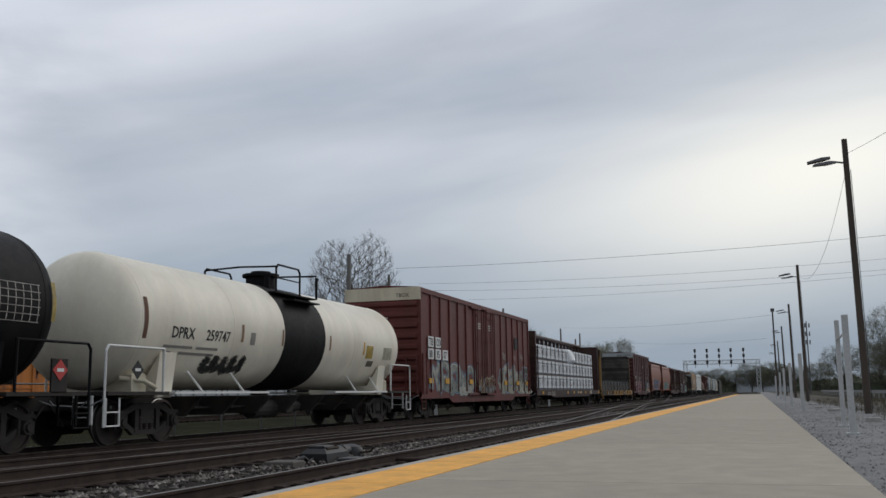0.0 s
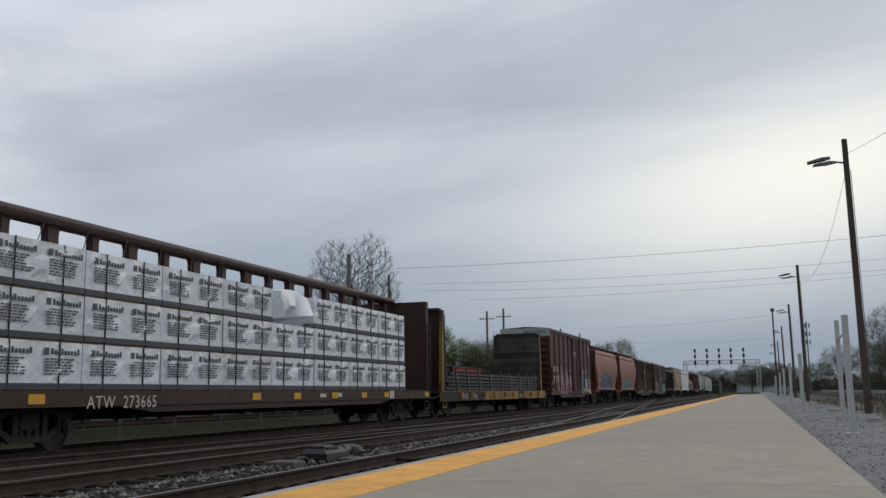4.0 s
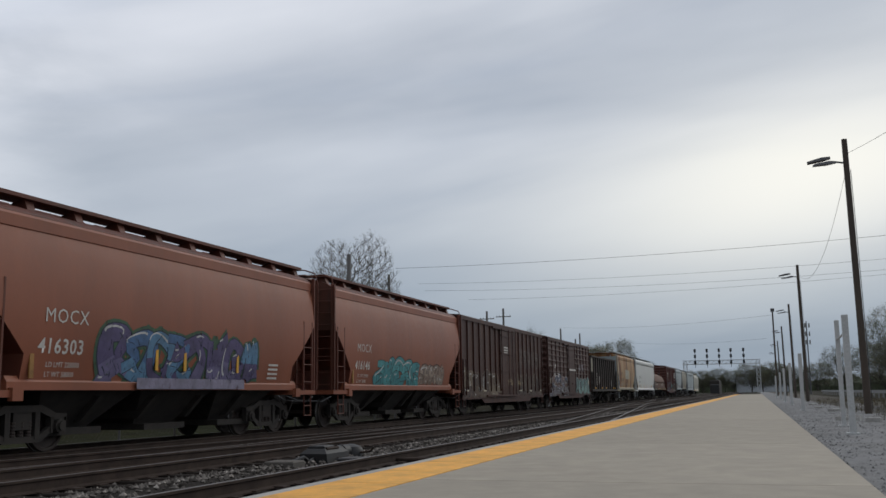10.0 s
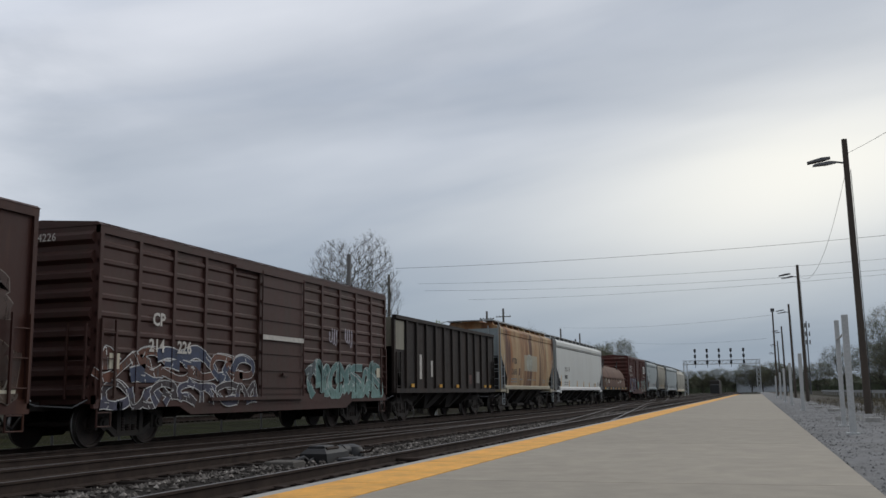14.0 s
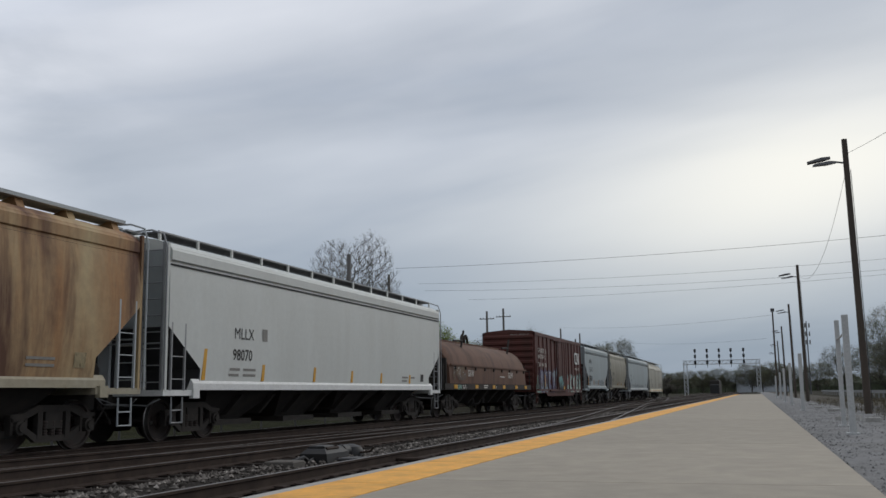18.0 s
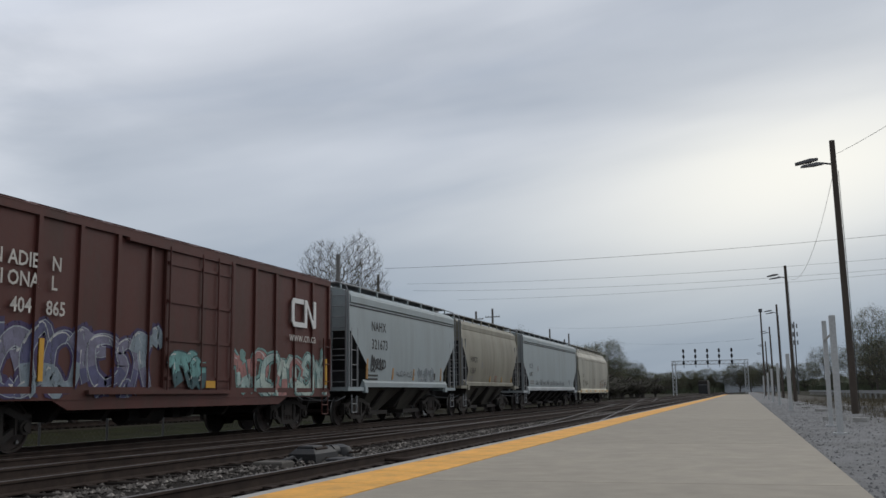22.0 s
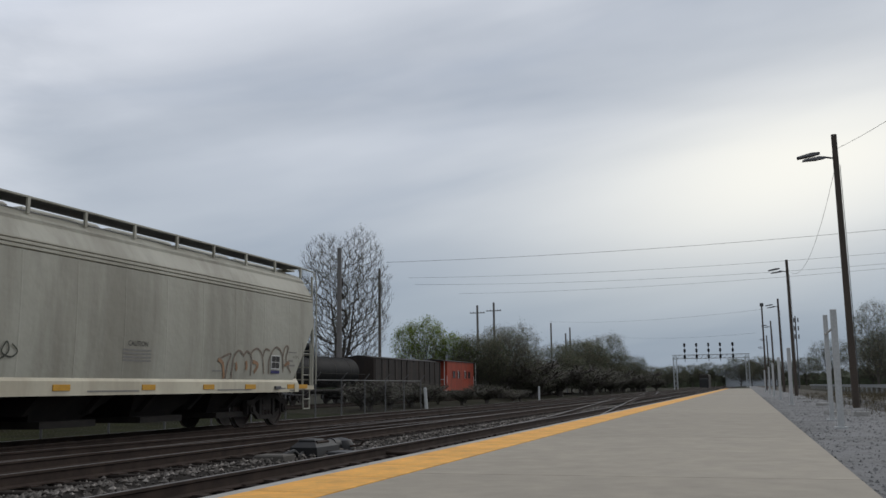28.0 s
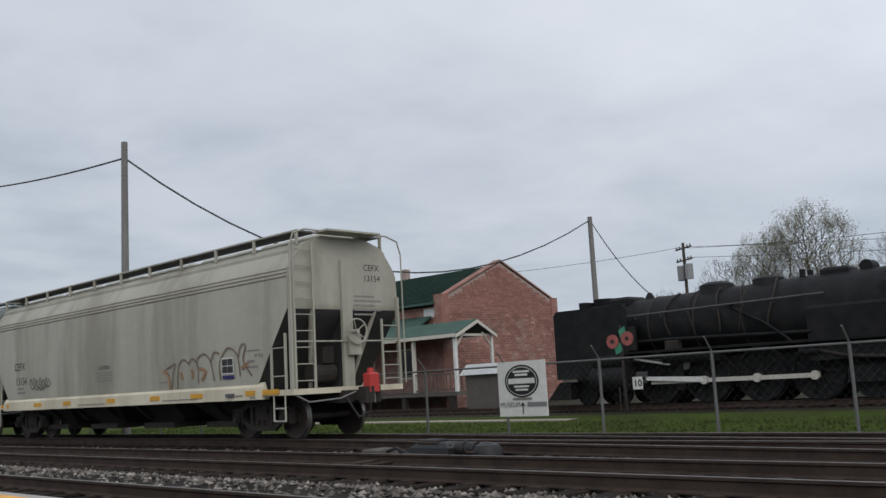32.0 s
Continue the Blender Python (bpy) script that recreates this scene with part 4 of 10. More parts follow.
def build_fence():
    t = thing("chain_link_fence", Matrix.Identity(4), "grey chain-link fence with leaning barbed-wire arms", "fence")
    zb, zt, x = -0.45, 1.38, -18.0
    ys = [-38.5 + 2.85 * i for i in range(33)]
    post = B().cyl((0, 0, zb), (0, 0, zt), 0.036, 8)
    post.cyl((0, 0, zt), (0.26, 0, zt + 0.3), 0.02, 6)
    post = post.mesh("post", M["chain"])
    for y in ys:
        part("post", post, None, t, at=(x, y, 0))
    part("top_rail", B().cyl((x, ys[0], zt - 0.03), (x, ys[-1], zt - 0.03), 0.024, 8), M["chain"], t)
    # wire mesh, drawn as crossing wires
    b = B()
    step, h = 0.19, zt - zb - 0.08
    y = ys[0]
    while y < ys[-1]:
        for s in (1, -1):
            a = (x, y, zb + 0.05) if s > 0 else (x, y, zt - 0.05)
            c = (x, y + h, zt - 0.05) if s > 0 else (x, y + h, zb + 0.05)
            if c[1] <= ys[-1]:
                b.cyl(a, c, 0.0012, 3, caps=False)
        y += step
    part("wire_mesh", b, M["chain"], t)
    # the museum's board hangs on the fence
    s = thing("museum_sign", pose(x + 0.05, -15.14, 0.78), "white museum sign with a black oval and an arrow", "sign")
    w, h = 0.76, 0.67
    part("board", B().bx(-0.012, 0.012, -w, w, -h, h), M["white_paint"], s)
    ring = [(0.42 * 1.28 * math.cos(a), 0.40 * math.sin(a) + 0.18) for a in np.linspace(0, 6.283, 41)[:-1]]
    part("oval", B().prism(ring, "x", 0.012, 0.016), M["black_paint"], s)
    part("oval_line", B().prism([(u * 0.90, (v - 0.18) * 0.88 + 0.18) for u, v in ring], "x", 0.016, 0.0175), M["white_paint"], s)
    part("oval_field", B().prism([(u * 0.87, (v - 0.18) * 0.84 + 0.18) for u, v in ring], "x", 0.0175, 0.019), M["black_paint"], s)
    flat = lambda y, z: (0.022, y, z)
    bars([(-0.42, 0.12, 0.84, 0.13), (-0.2, 0.31, 0.4, 0.05), (-0.26, 0.39, 0.52, 0.05), (-0.24, 0.03, 0.48, 0.045), (-0.2, -0.05, 0.4, 0.045)], flat, M["white_paint"], s, "emblem")
    bars([(-0.3, -0.28, 0.6, 0.06)], flat, M["letter_grey"], s)
    bars([(0.15, -0.44, 0.6, 0.11)], flat, M["galv"], s, "painted_over_strip")
    letters("MUSEUM", 0.165, lambda u, v: (0.022, -0.72 + u, -0.44 + v), M["black_paint"], s, bold=0.004)
    part("arrow", B().prism([(-0.015, -0.62), (0.015, -0.62), (0.015, -0.42), (0.065, -0.42), (0.0, -0.32), (-0.065, -0.42), (-0.015, -0.42)], "x", 0.012, 0.021), M["black_paint"], s)
    # white markers past the fence
    for x, y, lean in ((-17.4, 52.0, -4), (-18.3, 87.5, 0)):
        m = thing("marker_post", pose(x, y, -0.42, 0, lean), "short white marker post beside the track", "marker post", "white marker posts")
        part("shaft", B().cyl((0, 0, 0), (0, 0, 1.35), 0.10, 12, 0.09), M["post_white"], m, smooth=True)
        part("cap", B().cyl((0, 0, 1.35), (0, 0, 1.40), 0.095, 12, 0.04), M["post_white"], m, smooth=True)


def build_signal_bridge():
    t = thing("signal_bridge", pose(-8.6, 265, 0), "grey lattice signal bridge with five stacked black signals", "signal bridge")
    for x in (-9.3, 9.3):
        b = B()
        for dx in (-0.45, 0.45):
            for dy in (-0.5, 0.5):
                b.bx(x + dx - 0.08, x + dx + 0.08, dy - 0.08, dy + 0.08, -0.3, 8.6)
        for k in range(7):
            z = 0.2 + k * 1.2
            b.cyl((x - 0.45, -0.5, z), (x + 0.45, -0.5, z + 1.2), 0.05, 5)
            b.cyl((x + 0.45, -0.5, z), (x - 0.45, -0.5, z + 1.2), 0.05, 5)
        part("tower", b, M["bridge_hazed"], t)
    b = B()
    for z in (7.9, 8.9):
        for dy in (-0.6, 0.6):
            b.bx(-10.0, 10.0, dy - 0.07, dy + 0.07, z - 0.07, z + 0.07)
    for k in range(16):
        x = -9.8 + k * 1.22
        for dy in (-0.6, 0.6):
            b.cyl((x, dy, 7.9), (x + 0.61, dy, 8.9), 0.045, 5)
            b.cyl((x + 0.61, dy, 8.9), (x + 1.22, dy, 7.9), 0.045, 5)
    part("truss", b, M["bridge_hazed"], t)
    for x in (-6.6, -3.5, -0.4, 2.6, 5.8):
        s = part("signal", B().cyl((x, -0.9, 7.0), (x, -0.9, 11.9), 0.07, 8), M["lamp_grey"], t)
        for z in (8.4, 10.0, 11.5):
            part("signal_head", B().cyl((x, -1.25, z + 0.2), (x, -0.95, z + 0.2), 0.31, 14).cyl((x, -1.25, z - 0.2), (x, -0.95, z - 0.2), 0.31, 14), M["signal_black"], s)
    t2 = thing("stopped_train", pose(-13.2, 330, -0.4), "front of a distant dark train on the line", "locomotive")
    part("body", B().chamfer(-1.5, 1.5, 0, 20, 0.0, 4.8, 0.4), M["under"], t2)
    part("cab", B().chamfer(-1.45, 1.45, -1.5, 1, 0.0, 3.4, 0.3), M["black_paint"], t2)


build_ground()
build_platform()
for x, lab in zip(TRACKS, ("steel rails on dark timber ties beside the platform", "middle track with steel rails on dark ties", "far track on which the freight train runs")):
    build_track(x, lab, -140, 700, near=(-28, 48))
build_track(MUSEUM_X, "rusty display track of the museum", -60, 170, shiny=False, near=(-40, 0), low=-0.12)
build_crossovers()
build_stones()
switch_machine(-7.0, 15.0, 0, "dark grey switch machine on timbers between the tracks")
switch_machine(-11.1, -11.2, 0, "dark switch machine between the far tracks")
build_lamp_posts()
build_fence()
build_signal_bridge()
# ---- the freight train ----
WHEEL_R = 0.457
MOVERS, WHEELS = [], []      # (thing, place along the track at the start), wheelsets


def along(t):
    """Metres that the train has run at t seconds."""
    return 10.2333 * t + 0.0011 * t * t - 0.2 * max(0.0, t - 29.7)


def wheelset_mesh():
    b = B()
    b.use(0).lathe([(-0.95, 0.07), (0.95, 0.07)], "x", (0, 0, 0), 10)
    for s in (-1, 1):
        prof = [(0.70, 0.10), (0.71, 0.40), (0.685, WHEEL_R + 0.025), (0.715, WHEEL_R + 0.02), (0.725, WHEEL_R), (0.81, WHEEL_R - 0.006), (0.815, 0.40), (0.775, 0.385), (0.765, 0.17), (0.80, 0.15), (0.80, 0.08)]
        prof = [(s * a, r) for a, r in prof]
        k = len(b.f)
        b.lathe(prof, "x", (0, 0, 0), 28)
        for i in range(k, len(b.f)):
            if (i - k) // 28 in (3, 4):
                b.m[i] = 1
        # spots of paint and a bolt so that the turning shows
        b.use(1).bx(s * 0.80 - 0.01, s * 0.80 + 0.012, -0.03, 0.03, 0.28, 0.34)
        b.use(0).bx(s * 0.83 - 0.03, s * 0.83 + 0.06, -0.09, 0.09, -0.09, 0.09)
    return b.mesh("wheelset", [M["wheel"], M["tread"]], smooth=True)


def sideframe_mesh(s):
    """Cast truss: arched top member, dropped bottom member, two columns and the axle-box jaws."""
    b = B()
    x0, x1 = (0.94, 1.07) if s > 0 else (-1.07, -0.94)
    b.prism([(-1.10, 0.56), (-0.78, 0.58), (-0.42, 0.72), (0.42, 0.72), (0.78, 0.58), (1.10, 0.56), (1.10, 0.68), (0.80, 0.70), (0.46, 0.84), (-0.46, 0.84), (-0.80, 0.70), (-1.10, 0.68)], "x", x0, x1)
    b.prism([(-1.02, 0.56), (-0.90, 0.57), (-0.40, 0.30), (0.40, 0.30), (0.90, 0.57), (1.02, 0.56), (0.46, 0.19), (-0.46, 0.19)], "x", x0 + 0.02, x1 - 0.02)
    for y in (-0.36, 0.36):
        b.bx(x0 + 0.01, x1 - 0.01, y - 0.06, y + 0.06, 0.25, 0.75)
    for y in (-0.89, 0.89):
        b.cyl((s * 0.9, y, 0.46), (s * 1.12, y, 0.46), 0.13, 12)
        b.cyl((s * 1.12, y, 0.46), (s * 1.16, y, 0.46), 0.08, 8)
        b.bx(x0, x1, y - 0.2, y - 0.14, 0.34, 0.62)
        b.bx(x0, x1, y + 0.14, y + 0.2, 0.34, 0.62)
    return b.mesh("sideframe", M["under"])


def spring_mesh(s):
    """One coil spring as a waisted stack."""
    prof = [(0.30, 0.05)]
    for k in range(5):
        prof += [(0.31 + k * 0.055, 0.062), (0.335 + k * 0.055, 0.062), (0.345 + k * 0.055, 0.045)]
    return B().lathe(prof, "z", (s * 1.0, 0, 0), 8).mesh("spring", M["wheel"])


TRUCK = {"wheelset": wheelset_mesh(), "frame": (sideframe_mesh(1), sideframe_mesh(-1)), "spring": (spring_mesh(1), spring_mesh(-1)),
         "bolster": B().chamfer(-1.05, 1.05, -0.22, 0.22, 0.42, 0.78, 0.04).mesh("truck", M["under"]),
         "beam": B().bx(-0.7, 0.7, -0.03, 0.03, 0.3, 0.42).mesh("brake_beam", M["under"])}


def truck(car, y, rolling=True, low=0.0):
    t = part("truck", TRUCK["bolster"], None, car, at=(0, y, low))
    for k in (0, 1):
        part("sideframe", TRUCK["frame"][k], None, t)
        for dy in (-0.19, 0.0, 0.19):
            part("spring", TRUCK["spring"][k], None, t, at=(0, dy, 0))
    for dy in (-0.89, 0.89):
        w = part("wheelset", TRUCK["wheelset"], None, t, at=(0, dy, WHEEL_R))
        if rolling:
            WHEELS.append(w)
    for dy in (-0.39, 0.39):
        part("brake_beam", TRUCK["beam"], None, t, at=(0, dy, 0))
    return t


def coupler(car, y, s, mat=None):
    b = B()
    b.bx(-0.11, 0.11, min(y, y + s * 0.55), max(y, y + s * 0.55), 0.76, 0.98)
    b.prism([(-0.16, y + s * 0.5), (0.18, y + s * 0.5), (0.20, y + s * 0.75), (0.05, y + s * 0.86), (-0.04, y + s * 0.68), (-0.18, y + s * 0.8)], "z", 0.70, 1.04)
    part("coupler", b, mat or M["under"], car)
    part("air_hose", B().tube([(0.35, y + s * 0.3, 0.85), (0.38, y + s * 0.55, 0.6), (0.36, y + s * 0.7, 0.42), (0.2, y + s * 0.8, 0.5)], 0.022, 6), M["under"], car)
    part("uncoupling_lever", B().tube([(1.45, y + s * 0.05, 0.92), (1.2, y + s * 0.15, 0.78), (0.5, y + s * 0.28, 0.82), (0.2, y + s * 0.45, 0.95)], 0.014, 5), M["galv"], car)


def ladder(car, x, y, z0, z1, w, face, mat, n=None, name="ladder"):
    """Rungs between two stiles; face x: on the side, face y: on the end."""
    b = B()
    n = n or max(2, int((z1 - z0) / 0.42))
    a, c = ((x, y - w / 2), (x, y + w / 2)) if face == "x" else ((x - w / 2, y), (x + w / 2, y))
    for p in (a, c):
        b.bx(p[0] - 0.022, p[0] + 0.022, p[1] - 0.022, p[1] + 0.022, z0, z1)
    for i in range(n):
        z = z0 + (z1 - z0) * (i + 0.5) / n
        b.cyl((*a, z), (*c, z), 0.013, 5)
    return part(name, b, mat, car)


def step(car, x, y, mat):
    b = B()
    b.tube([(x, y - 0.2, 0.95), (x, y - 0.2, 0.42), (x, y + 0.2, 0.42), (x, y + 0.2, 0.95)], 0.018, 5)
    b.cyl((x, y - 0.2, 0.68), (x, y + 0.2, 0.68), 0.016, 5)
    part("sill_step", b, mat, car)


def brake_wheel(car, x, y, z, s, mat):
    b = B()
    ring = [(x + 0.27 * math.cos(a), y + s * 0.12, z + 0.27 * math.sin(a)) for a in np.linspace(0, 6.283, 21)]
    b.tube(ring, 0.018, 6)
    for a in np.linspace(0, 6.283, 6)[:-1]:
        b.cyl((x, y + s * 0.09, z), (x + 0.27 * math.cos(a), y + s * 0.12, z + 0.27 * math.sin(a)), 0.012, 5)
    b.cyl((x, y, z), (x, y + s * 0.15, z), 0.05, 10)
    part("brake_wheel", b, mat, car)
    part("brake_gear", B().chamfer(x - 0.16, x + 0.16, min(y, y - s * 0.02), max(y, y - s * 0.02) + 0.06, z - 0.5, z - 0.05, 0.02), mat, car)


def start_car(name, label, category, s0, s1):
    yc, length = (s0 + s1) / 2, s1 - s0
    car = thing(name, pose(TRAIN_X, yc, 0), label, category, "wagons of the freight train")
    MOVERS.append((car, yc))
    return car, length


def underframe(car, length, z=0.95, mat=None, rolling=True, inset=1.75):
    mat = mat or M["under"]
    part("centre_sill", B().bx(-0.3, 0.3, -length / 2 - 0.3, length / 2 + 0.3, 0.72, z), mat, car)
    n = int((length - 7.0) / 1.5)
    for k in range(n + 1):
        y = -length / 2 + 3.5 + (length - 7.0) * k / n
        part("cross_bearer", B().prism([(-1.35, z - 0.02), (1.35, z - 0.02), (0.9, 0.52), (-0.9, 0.52)], "y", y - 0.07, y + 0.07), mat, car)
    for s in (-1, 1):
        truck(car, s * (length / 2 - inset), rolling)
        coupler(car, s * (length / 2 + 0.05), s)


def brake_rigging(car, mat):
    b = B()
    b.cyl((0.5, -1.2, 0.62), (0.5, 0.1, 0.62), 0.24, 12)
    b.cyl((0.55, 0.9, 0.66), (0.55, 1.35, 0.66), 0.16, 10)
    b.bx(0.3, 0.75, 0.4, 0.8, 0.5, 0.85)
    part("air_tank", b, mat, car)
    part("brake_pipe", B().tube([(0.62, -5.0, 0.7), (0.62, 5.0, 0.7)], 0.025, 5), mat, car)


# -- box cars
class Side:
    """The side of a box car: recessed panels between posts that stand out."""

    def __init__(self, panel, posts, low=1.04, proud=1.53):
        self.panel, self.posts, self.low, self.proud = panel, posts, low, proud

    def __call__(self, u, v, lift=0.006):
        return (self.panel + lift, u, v)

    def pieces(self, poly, lift):
        """A flat polygon (along, up), cut at the posts and laid on panels and posts."""
        out = []
        sill = [(u, v) for v, u in clip([(v, u) for u, v in poly], self.low, -1)]
        if len(sill) > 2:
            out.append([(self.proud + lift, u, v) for u, v in sill])
        poly = [(u, v) for v, u in clip([(v, u) for u, v in poly], self.low, 1)]
        if len(poly) < 3:
            return out
        lo, hi = min(p[0] for p in poly), max(p[0] for p in poly)
        out.append([(self.panel + lift, u, v) for u, v in poly])
        for y in self.posts:
            if y - 0.05 < hi and y + 0.05 > lo:
                cut = clip(clip(poly, y - 0.05, 1), y + 0.05, -1)
                if len(cut) > 2:
                    out.append([(self.proud + lift, u, v) for u, v in cut])
        return out


def clip(poly, at, side):
    """Keeps the part of a polygon beyond a line across it."""
    out = []
    for (u0, v0), (u1, v1) in zip(poly, poly[1:] + poly[:1]):
        a, c = (u0 - at) * side, (u1 - at) * side
        if a >= 0:
            out.append((u0, v0))
        if a * c < 0:
            k = a / (a - c)
            out.append((u0 + (u1 - u0) * k, v0 + (v1 - v0) * k))
    return out


POSTS = {}


def end_wrap(y):
    return lambda u, v, lift=0.006: (u, y - lift, v)


def far_end_wrap(y):
    return lambda u, v, lift=0.006: (-u, y + lift, v)


def box_car(label, s0, s1, top, bottom, mat, ribs, doors, end_cap=None, horizontal=0, roof_ribs=0, belt=None, name="box_car"):
    car, L = start_car(name, label, "box car", s0, s1)
    hw, h = 1.52, L / 2
    b = B()
    b.bx(-hw + 0.05, hw - 0.05, -h + 0.06, h - 0.06, bottom + 0.05, top - 0.08)
    part("body", b, mat, car)
    for s in (-1, 1):
        part("side_sill", B().bx(min(s * (hw - 0.07), s * hw), max(s * (hw - 0.07), s * hw), -h, h, bottom - 0.08, bottom + 0.16), mat, car)
        part("top_chord", B().bx(min(s * (hw - 0.1), s * (hw + 0.01)), max(s * (hw - 0.1), s * (hw + 0.01)), -h, h, top - 0.20, top - 0.04), mat, car)
        drop = B().prism([(-h * 0.62, bottom - 0.08), (h * 0.62, bottom - 0.08), (h * 0.56, bottom - 0.26), (-h * 0.56, bottom - 0.26)], "x", *sorted((s * (hw - 0.05), s * (hw - 0.01))))
        part("fish_belly", drop, mat, car)
    # roof of pressed sheets with raised seams
    roof = B()
    roof.prism([(-hw - 0.02, top - 0.05), (hw + 0.02, top - 0.05), (hw - 0.05, top), (0, top + 0.10), (-hw + 0.05, top)], "y", -h - 0.02, h + 0.02)
    part("roof", roof, mat, car)
    if roof_ribs:
        for k in range(roof_ribs):
            y = -h + L * (k + 0.5) / roof_ribs
            part("roof_panel", B().prism([(-hw + 0.02, top), (hw - 0.02, top), (hw - 0.2, top + 0.055), (0, top + 0.16), (-hw + 0.2, top + 0.055)], "y", y - L / roof_ribs * 0.36, y + L / roof_ribs * 0.36), mat, car)
    rib = B().bx(0, 0.06, -0.05, 0.05, bottom + 0.16, top - 0.2).mesh("side_post", mat)
    ribl = B().bx(-0.06, 0, -0.05, 0.05, bottom + 0.16, top - 0.2).mesh("side_post", mat)
    for k in range(ribs + 1):
        y = -h + 0.06 + (L - 0.12) * k / ribs
        if any(a - 0.1 < y < c + 0.1 for a, c in doors):
            continue
        POSTS.setdefault(car.name, []).append(y)
        part("side_post", rib, None, car, at=(hw - 0.05, y, 0))
        part("side_post", ribl, None, car, at=(-hw + 0.05, y, 0))
    if horizontal:
        for k in range(horizontal):
            z = bottom + 0.35 + (top - bottom - 0.75) * k / (horizontal - 1)
            for a, c in ((-h, doors[0][0] - 0.05), (doors[-1][1] + 0.05, h)):
                part("pressed_rib", B().prism([(hw - 0.052, z - 0.07), (hw - 0.012, z - 0.03), (hw - 0.012, z + 0.03), (hw - 0.052, z + 0.07)], "y", a, c), mat, car)
    if belt:
        for z in belt:
            part("belt_rail", B().bx(hw - 0.05, hw - 0.002, -h, h, z - 0.035, z + 0.035), mat, car)
    for a, c in doors:
        d = part("door", B().bx(hw - 0.04, hw + 0.02, a, c, bottom + 0.16, top - 0.28), mat, car)
        n = 7 if horizontal else 4
        for k in range(n):
            z = bottom + 0.35 + (top - bottom - 0.9) * k / (n - 1)
            part("door_rib", B().bx(hw + 0.02, hw + 0.05, a + 0.04, c - 0.04, z - 0.035, z + 0.035), mat, d)
        for y in ((a + 0.08, c - 0.08) if horizontal else (a + 0.08, (a + c) / 2, c - 0.08, a + (c - a) * 0.75)):
            part("lock_rod", B().cyl((hw + 0.07, y, bottom + 0.05), (hw + 0.07, y, top - 0.2), 0.022, 6), mat, d)
        part("door_handle", B().bx(hw + 0.06, hw + 0.1, (a + c) / 2 - 0.06, (a + c) / 2 + 0.3, bottom + 0.62, bottom + 0.70), mat, d)
        part("door_track", B().bx(hw - 0.02, hw + 0.09, a - (c - a) * 0.9, c, bottom + 0.02, bottom + 0.10), mat, car)
        part("door_guide", B().bx(hw - 0.02, hw + 0.07, a - (c - a) * 0.5, c, top - 0.28, top - 0.21), mat, car)
    # corrugated ends
    for s in (-1, 1):
        e = part("end_wall", B().bx(-hw, hw, min(s * (h - 0.06), s * h), max(s * (h - 0.06), s * h), bottom, top - 0.05), mat, car)
        n = 9
        for k in range(n):
            z = bottom + 0.22 + (top - bottom - (0.85 if end_cap else 0.5)) * k / (n - 1)
            y = s * h
            part("end_corrugation", B().prism([(y, z - 0.13), (y + s * 0.09, z - 0.05), (y + s * 0.09, z + 0.05), (y, z + 0.13)], "x", -hw + 0.12, hw - 0.12), mat, e)
        if end_cap:
            part("end_cap", B().bx(-hw - 0.005, hw + 0.005, min(s * h, s * (h + 0.035)), max(s * h, s * (h + 0.035)), top - 0.48, top + 0.0), end_cap, e)
        ladder(car, hw + 0.04, s * (h - 0.32), bottom + 0.1, bottom + 1.6, 0.42, "x", mat)
        ladder(car, hw - 0.35, s * (h + 0.12), bottom + 0.1, bottom + 1.5, 0.42, "y", mat)
        step(car, hw - 0.02, s * (h - 0.32), mat)
    brake_wheel(car, -0.55, -h - 0.1, bottom + 1.2, -1, mat)
    underframe(car, L, bottom + 0.05)
    brake_rigging(car, M["under"])
    return car, L, hw


def side_plates(car, hw, ys, z, w=0.35, h=0.12, mat="reflector"):
    for y in ys:
        part("reflector", B().bx(hw - 0.01, hw + 0.012, y, y + w, z, z + h), M[mat], car)


